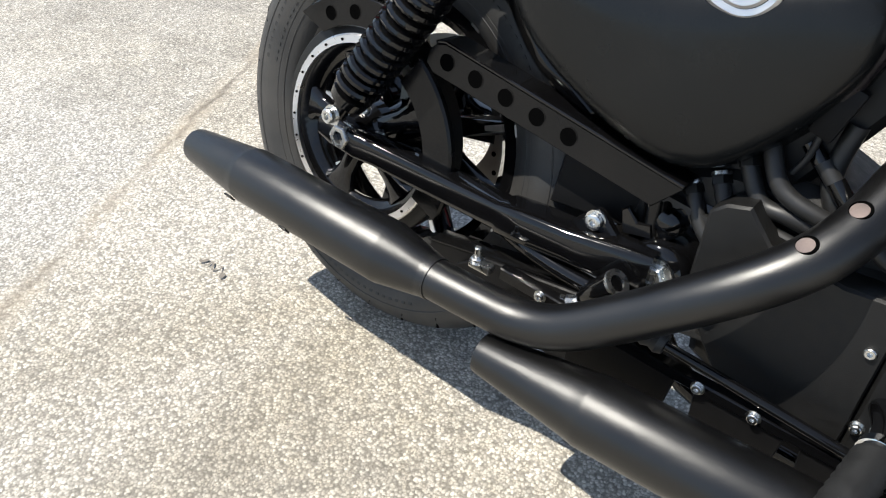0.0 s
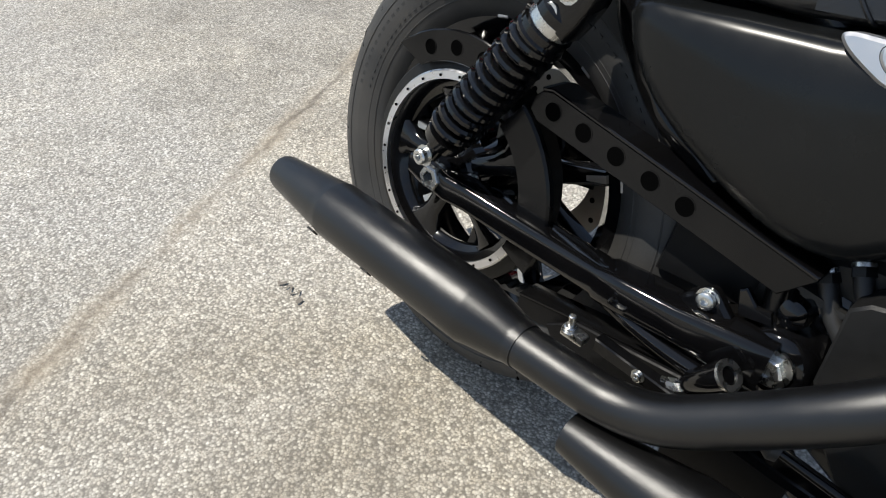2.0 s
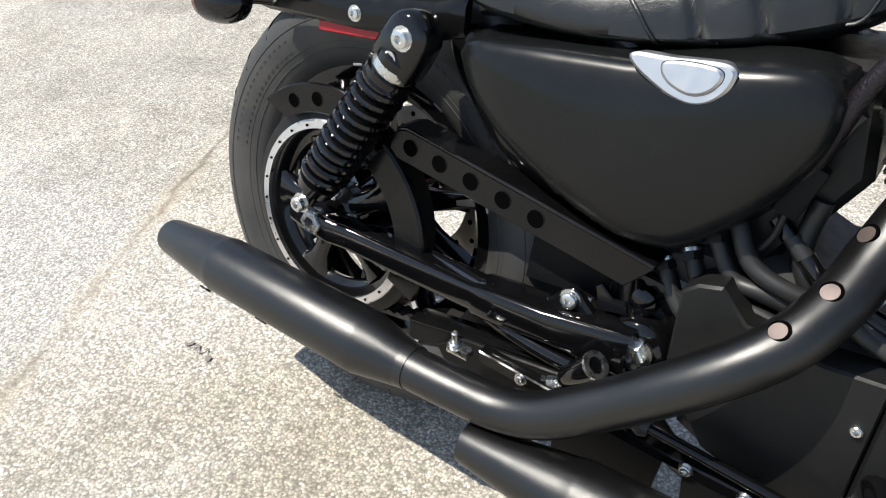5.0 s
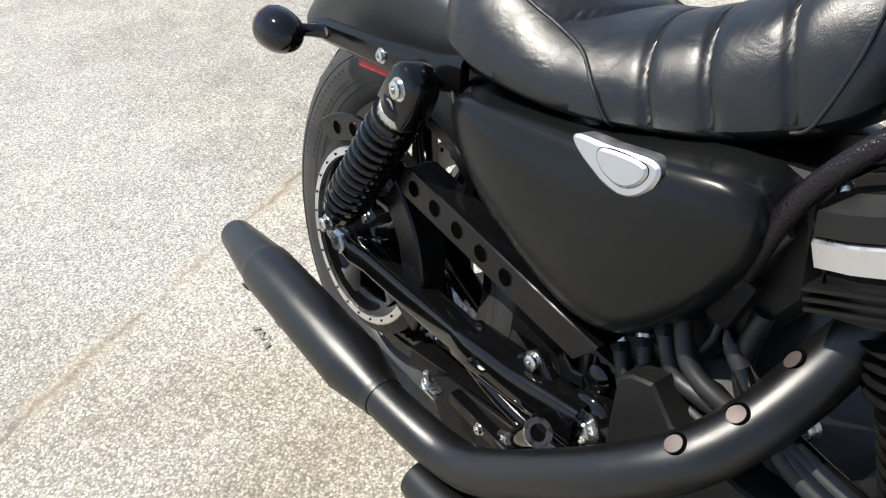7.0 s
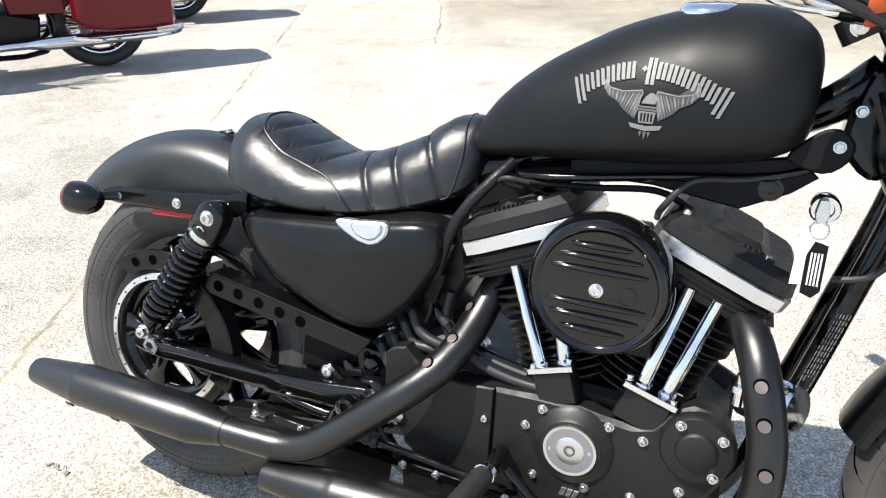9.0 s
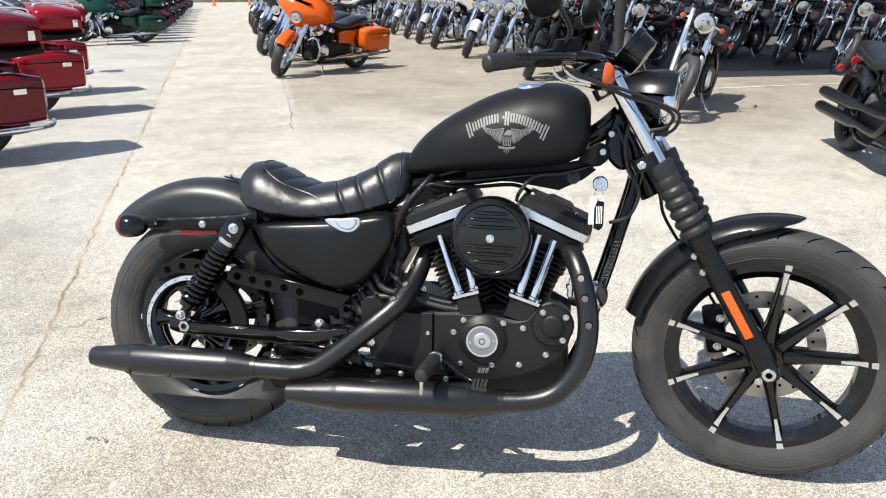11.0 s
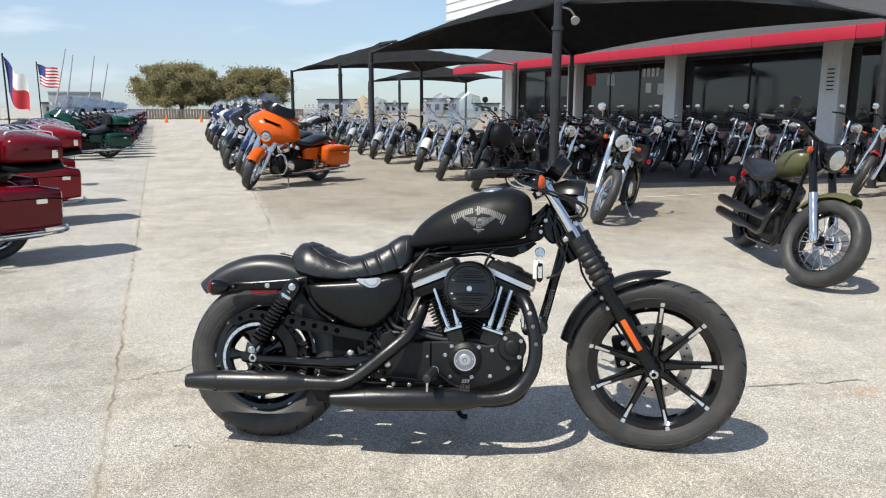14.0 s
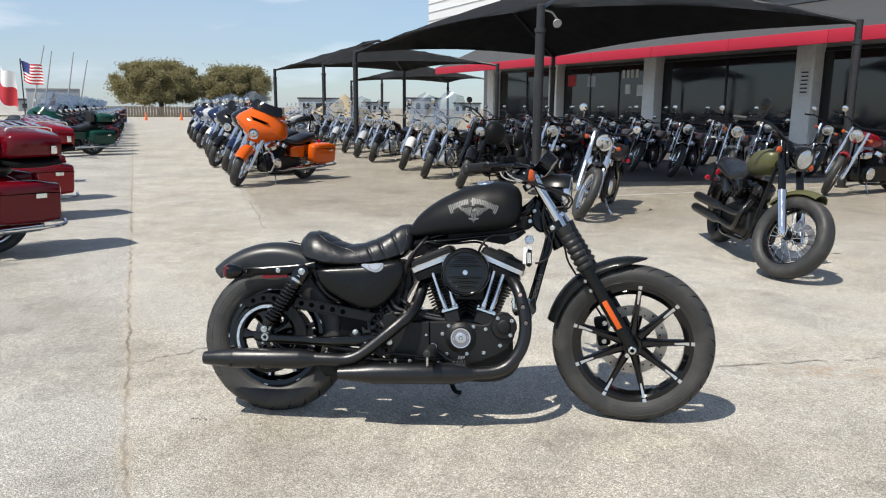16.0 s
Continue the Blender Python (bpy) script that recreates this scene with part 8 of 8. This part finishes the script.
# three red tourers by the lane, tails to the lane
for along, across, color, pk in ((4.55, -1.12, "dark red", True), (6.75, -1.16, "red", True), (8.55, -1.38, "red", True)):
    x, y = row_point(along, across)
    park("tourer", "bagger", color, (x + HEAD_LEFT[0] * WB, y + HEAD_LEFT[1] * WB), HEAD_LEFT, f"{color} touring motorcycle with hard saddlebags and a top case", "machines along the lane", screen="clear", pack=pk)
rng = random.Random(5)
cols = ("dark green", "black", "dark red", "black", "dark blue", "black", "red", "dark blue", "black", "dark red", "black", "silver", "black", "dark blue", "black", "maroon", "black", "dark green", "black", "dark blue", "black", "black", "red", "black", "dark blue", "black")
for k, c in enumerate(cols):
    x, y = row_point(18.6 + 1.45 * k, -1.0 + rng.uniform(-0.1, 0.1))
    front = (x + HEAD_LEFT[0] * WB, y + HEAD_LEFT[1] * WB)
    if k % 3 == 2:
        park("screen_bagger", "bagger", c, front, HEAD_LEFT, f"{c} bagger parked tail to the lane", "machines along the lane", screen="smoked")
    else:
        park("tourer", "bagger", c, front, HEAD_LEFT, f"{c} touring motorcycle parked tail to the lane", "machines along the lane", screen="clear", pack=True)
# the middle row behind the orange bagger
park("screen_bagger", "bagger", "orange", (-3.29, 8.78), HEAD_MID, "glossy orange bagger with a batwing fairing and hard saddlebags", "machines in the middle row", screen="smoked")
rng = random.Random(17)
for k, c in enumerate(("black", "dark blue", "black", "silver", "black", "dark blue", "black", "white", "black", "silver", "black", "dark blue", "black", "silver", "black", "black", "dark blue", "black")):
    d = 1.6 + 1.22 * k + rng.uniform(-0.12, 0.12)
    o = rng.uniform(-0.12, 0.12)
    f = (-3.29 - 0.42 * d + 0.907 * o, 8.78 + 0.907 * d + 0.42 * o)
    turn = radians(rng.uniform(-5, 5))
    head = (HEAD_MID[0] * math.cos(turn) - HEAD_MID[1] * math.sin(turn), HEAD_MID[0] * math.sin(turn) + HEAD_MID[1] * math.cos(turn))
    if k % 3 == 1:
        park("screen_cruiser", "cruiser", c, f, head, f"{c} cruiser with chrome forks and a tall clear windshield", "machines in the middle row", screen="clear")
    elif k % 5 == 3:
        park("cruiser", "cruiser", c, f, head, f"{c} cruiser with chrome forks and spot lamps", "machines in the middle row")
    else:
        park("screen_bagger", "bagger", c, f, head, f"{c} bagger with a batwing fairing", "machines in the middle row", screen="smoked")
# under the canopies
for k, (f, c, sc) in enumerate((((-2.69, 16.06), "silver", False), ((-2.03, 14.55), "black", False), ((-1.02, 12.44), "white", True), ((-0.37, 10.66), "black", True), ((-3.4, 17.9), "black", True), ((-4.2, 19.7), "silver", False), ((-5.0, 21.6), "black", True))):
    if sc:
        park("screen_cruiser", "cruiser", c, f, HEAD_MID, f"{c} cruiser with chrome forks and a tall clear windshield", "machines under the canopies", screen="clear")
    else:
        park("cruiser", "cruiser", c, f, HEAD_MID, f"{c} cruiser with chrome forks and spot lamps", "machines under the canopies")
park("dark_cruiser", "cruiser", "black", (0.38, 9.02), HEAD_MID, "all-black cruiser with dark forks", "machines under the canopies", bright=False, wire=False)
for k, (f, c) in enumerate((((1.6, 9.8), "black"), ((4.89, 10.36), "silver"), ((4.34, 11.55), "black"), ((3.79, 12.7), "dark blue"), ((3.24, 13.85), "blue"), ((2.69, 15.0), "silver"), ((2.14, 16.15), "black"), ((1.6, 17.3), "black"), ((1.05, 18.4), "silver"), ((0.5, 19.5), "black"), ((-0.05, 20.6), "dark blue"))):
    park("roadster", "chopper", c, f, (-0.46, -0.888), f"{c} roadster with chrome fork tubes, in the shade", "machines under the canopies", wire=False)
for k in range(9):
    s = k * 1.5
    c = ("black", "dark blue", "silver", "black", "maroon", "black", "blue", "black", "silver")[k]
    f = (7.2 - 0.455 * s, 12.2 + 0.89 * s)
    park("roadster", "chopper", c, f, (-0.545, -0.838), f"{c} roadster parked near the shop windows", "machines near the shop", wire=False)
for k in range(8):
    f = (-5.3 - 0.8 * k, 23.2 + 2.03 * k)
    park("cruiser", "cruiser", ("black", "silver", "black", "dark blue", "black", "maroon", "black", "silver")[k], f, (0.85, 0.5) if k < 2 else HEAD_MID, "cruiser with chrome forks in the far rows", "machines in the far rows")
park("chopper", "chopper", "black", (1.96, 5.77), (-0.33, -0.944), "black custom cruiser with a long chrome fork and wire wheel", "machines in the open", wire=True, rake=34, steer=28)
green = park("green", "chopper", "olive green", (3.19, 2.82), (0.0, -1.0), "olive green cruiser with twin exhausts and a turned wire wheel", "machines in the open", steer=33.0, wire=True, bright=False, fat=True)
for o in green.children_recursive:
    if o.name.split(".")[0] == "rear_fender":
        o.material_slots[0].material = PAINTS["black"]
park("roadster", "chopper", "red", (6.15, 8.9), (-0.85, -0.53), "red roadster standing beside the shop", "machines in the open", wire=False)


# ---- flags, masts, far yard ----
FLAG_RED = material("flag_red", (0.5, 0.03, 0.04), 0.8, 0, 0.1, 8)
FLAG_WHITE = material("flag_white", (0.78, 0.77, 0.75), 0.8, 0, 0.05, 8)
FLAG_BLUE = material("flag_blue", (0.03, 0.04, 0.16), 0.8, 0, 0.1, 8)
MAST = material("grey_mast", (0.35, 0.35, 0.35), 0.5)
TAN = material("sand_pile", (0.31, 0.255, 0.17), 0.95, 0, 0.25, 2, 0.5, 20)
FAR_WALL = material("far_white_wall", (0.34, 0.36, 0.38), 0.7, 0, 0.15, 0.4)
FENCE = material("weathered_fence", (0.18, 0.15, 0.12), 0.9, 0, 0.3, 2)
GRASS = material("dry_grass", (0.16, 0.15, 0.06), 0.95, 0, 0.4, 2, 0.8, 20)


def cloth(name, origin, w, h, drop, mat_of, parent, label, nx=18, ny=13):
    """A waving flag split in its colour fields, each a mesh."""
    fields = {}
    for i in range(nx):
        for j in range(ny):
            fields.setdefault(mat_of((i + 0.5) / nx, (j + 0.5) / ny), []).append((i, j))

    def at(i, j):
        s, t = i / nx, j / ny
        return Vector((origin[0] + w * s * 0.8, origin[1] - 0.25 * w * s + 0.05 * math.sin(7 * s + 2 * t), origin[2] - h * t - drop * s * (1 + 0.3 * math.sin(5 * s))))
    for m, cells in fields.items():
        bm = B()
        cache = {}

        def v(i, j):
            if (i, j) not in cache:
                cache[(i, j)] = bm.verts.new(at(i, j))
            return cache[(i, j)]
        for i, j in cells:
            bm.faces.new((v(i, j), v(i + 1, j), v(i + 1, j + 1), v(i, j + 1)))
        part("flag_field", bm, m, parent)


def flag(foot, height, w, h, mat_of, label, drop=0.35):
    ob = thing("flag", Matrix.Translation(foot), label, "flag")
    bm = B()
    tube(bm, [(0, 0, 0), (0, 0, height + 0.05)], 0.014, 8, 0)
    part("flag_pole", bm, POLE, ob)
    cloth("flag", (0.015, 0, height), w, h, drop, mat_of, ob, label)
    return ob


def stripes(x, y):
    if x < 0.42 and y < 0.54:
        return FLAG_BLUE
    return FLAG_RED if int(y * 13) % 2 == 0 else FLAG_WHITE


def lone_star(x, y):
    if x < 0.33:
        return FLAG_BLUE
    return FLAG_WHITE if y < 0.5 else FLAG_RED


flag((-7.2, 8.55, 0), 2.1, 0.55, 0.55, lone_star, "blue, white and red flag drooping from a thin pole", 0.45)
flag((-10.2, 13.8, 0), 2.3, 0.75, 0.46, stripes, "red and white striped flag with a blue canton", 0.15)
flag((-7.6, 8.35, 0), 2.05, 0.5, 0.5, stripes, "red and white striped flag with a blue canton", 0.3)
for (x0, y0), (x1, y1, z1) in (((-29.4, 43.0), (-28.38, 43.68, 5.04)), ((-28.8, 43.4), (-28.04, 43.89, 4.69)), ((-27.7, 44.1), (-26.96, 44.55, 4.66)), ((-27.1, 44.5), (-26.28, 44.95, 4.21))):
    ob = thing("mast", Matrix.Translation((x0, y0, 0)), "thin grey leaning mast beyond the parked row", "mast", "masts")
    bm = B()
    tube(bm, [(0, 0, 0), (x1 - x0, y1 - y0, z1)], [0.07, 0.03], 8, 0)
    part("mast_pole", bm, MAST, ob)
    bm = B()
    lathe(bm, [(0, 0.16), (0.1, 0.16), (0.12, 0.08)], (0, 0, 0), (0, 0, 1), 10)
    part("mast_foot", bm, MAST, ob)
truck = thing("box_trailer", pose(-30.7, 48.1, 0, 0, 0, 30), "white box trailer parked beyond the machines", "trailer")
bm = B()
block(bm, (3.2, 6.0, 1.7), Matrix.Translation((0, 0, 1.45)), 0.05)
part("trailer_body", bm, FAR_WALL, truck)
bm = B()
block(bm, (3.26, 6.06, 0.12), Matrix.Translation((0, 0, 2.32)), 0.03)
part("trailer_trim", bm, MAST, truck)
for x in (-1.45, 1.45):
    for y in (-2.0, -1.0):
        bm = B()
        lathe(bm, [(-0.15, 0.3), (-0.14, 0.48), (0.14, 0.48), (0.15, 0.3)], (x, y, 0.48), (1, 0, 0), 20)
        part("wheel", bm, RUBBER, truck)
for k, (x, y, r, h) in enumerate(((-13.4, 65.7, 3.4, 2.5), (-15.8, 67.5, 2.8, 1.5))):
    bm = B()
    rg = random.Random(40 + k)
    rings = []
    for t in range(9):
        f = t / 8
        rings.append([bm.verts.new((r * (1 - f ** 0.85) * (1 + rg.uniform(-0.1, 0.1)) * math.cos(math.tau * q / 20), r * (1 - f ** 0.85) * (1 + rg.uniform(-0.1, 0.1)) * math.sin(math.tau * q / 20), h * f)) for q in range(20)])
    grid_faces(bm, rings, True, True, True)
    ob = part("sand_mound", bm, TAN, None, "", Matrix.Translation((x, y, 0)), 60)
    tagged(ob, "tan heap of sand in the yard behind", "sand mound", "sand mounds")
# low far buildings on the skyline
for k, (bearing, w, h) in enumerate(((-33, 9, 2.0), (-13.5, 12, 3.0), (-9.5, 6, 2.4), (-6, 8, 3.2), (-2.5, 6, 2.2), (1.0, 8, 3.0), (5.0, 10, 2.6))):
    rg = random.Random(60 + k)
    a = radians(bearing)
    d = rg.uniform(140, 200)
    ob = thing("far_building", pose(1 + d * math.sin(a), d * math.cos(a), 0, 0, 0, math.degrees(-a)), "low pale building far beyond the lot", "building", "far buildings")
    bm = B()
    block(bm, (w, 8, h), Matrix.Translation((0, 0, h / 2)), 0.05)
    part("wall", bm, FAR_WALL if k % 3 else STUCCO, ob)
    bm = B()
    block(bm, (w + 0.5, 8.5, 0.3), Matrix.Translation((0, 0, h + 0.16)), 0.05)
    part("roof", bm, GREY_ROOF, ob)
    for q in range(4):
        bm = B()
        block(bm, (w * 0.12, 0.08, h * 0.4), Matrix.Translation((-w * 0.36 + w * 0.24 * q, -4.03, h * 0.5)), 0.01)
        part("window", bm, DARK_GLASS, ob)
# fence with boards under the trees
fence = thing("board_fence", Matrix.Translation((-46, 80, 0)), "weathered grey board fence below the trees", "fence")
for k in range(70):
    bm = B()
    rg = random.Random(90 + k)
    block(bm, (0.26, 0.04, 1.15 + rg.uniform(-0.05, 0.05)), Matrix.Translation((0.285 * k, 0.14 * k, 0.58)) @ Matrix.Rotation(radians(26.2), 4, "Z"), 0)
    part("board", bm, FENCE, fence)
for z in (0.35, 0.95):
    bm = B()
    tube(bm, [(0, 0.06, z), (0.285 * 69, 0.14 * 69 + 0.06, z)], 0.04, 6, 0)
    part("rail", bm, FENCE, fence)
CONE = material("orange_cone", (0.8, 0.14, 0.03), 0.5)
for x, y in ((-29.9, 60.0), (-27.4, 61.6)):
    ob = thing("traffic_cone", Matrix.Translation((x, y, 0)), "small orange traffic cone on the concrete", "cone", "traffic cones")
    bm = B()
    lathe(bm, [(0.03, 0.14), (0.68, 0.03), (0.70, 0.02)], (0, 0, 0), (0, 0, 1), 16)
    part("cone_body", bm, CONE, ob)
    bm = B()
    block(bm, (0.36, 0.36, 0.03), Matrix.Translation((0, 0, 0.016)), 0.008)
    part("cone_base", bm, CONE, ob)
bm = B()
rg = random.Random(7)
for k in range(1400):
    x, y = rg.uniform(-58, -30), rg.uniform(70, 76) + 4
    y += (x + 44) * 0.47
    hgt = rg.uniform(0.05, 0.16)
    a = rg.uniform(0, math.tau)
    p = Vector((x, y, 0))
    d = Vector((math.cos(a), math.sin(a), 0)) * 0.12
    bm.faces.new([bm.verts.new(p - d), bm.verts.new(p + d), bm.verts.new(p + Vector((d.x * 0.3, d.y * 0.3, hgt)))])
tagged(part("grass", bm, GRASS), "strip of dry grass below the fence", "grass", kind="stuff")
# flood lamp under the canopy's corner
ob = thing("flood_lamp", Matrix.Translation((1.8, 8.48, 2.56)), "small grey flood lamp under the canopy's corner", "lamp")
bm = B()
lathe(bm, [(-0.07, 0.02), (-0.04, 0.045), (0.02, 0.065), (0.03, 0.065)], (0, 0, 0), (0.2, -0.8, -0.5), 18)
part("lamp_shell", bm, STUCCO, ob)
bm = B()
tube(bm, [(0, 0.03, 0.05), (-0.08, 0.0, 0.15), (-0.22, -0.1, 0.17)], 0.015, 8, 3)
part("lamp_arm", bm, STUCCO, ob)
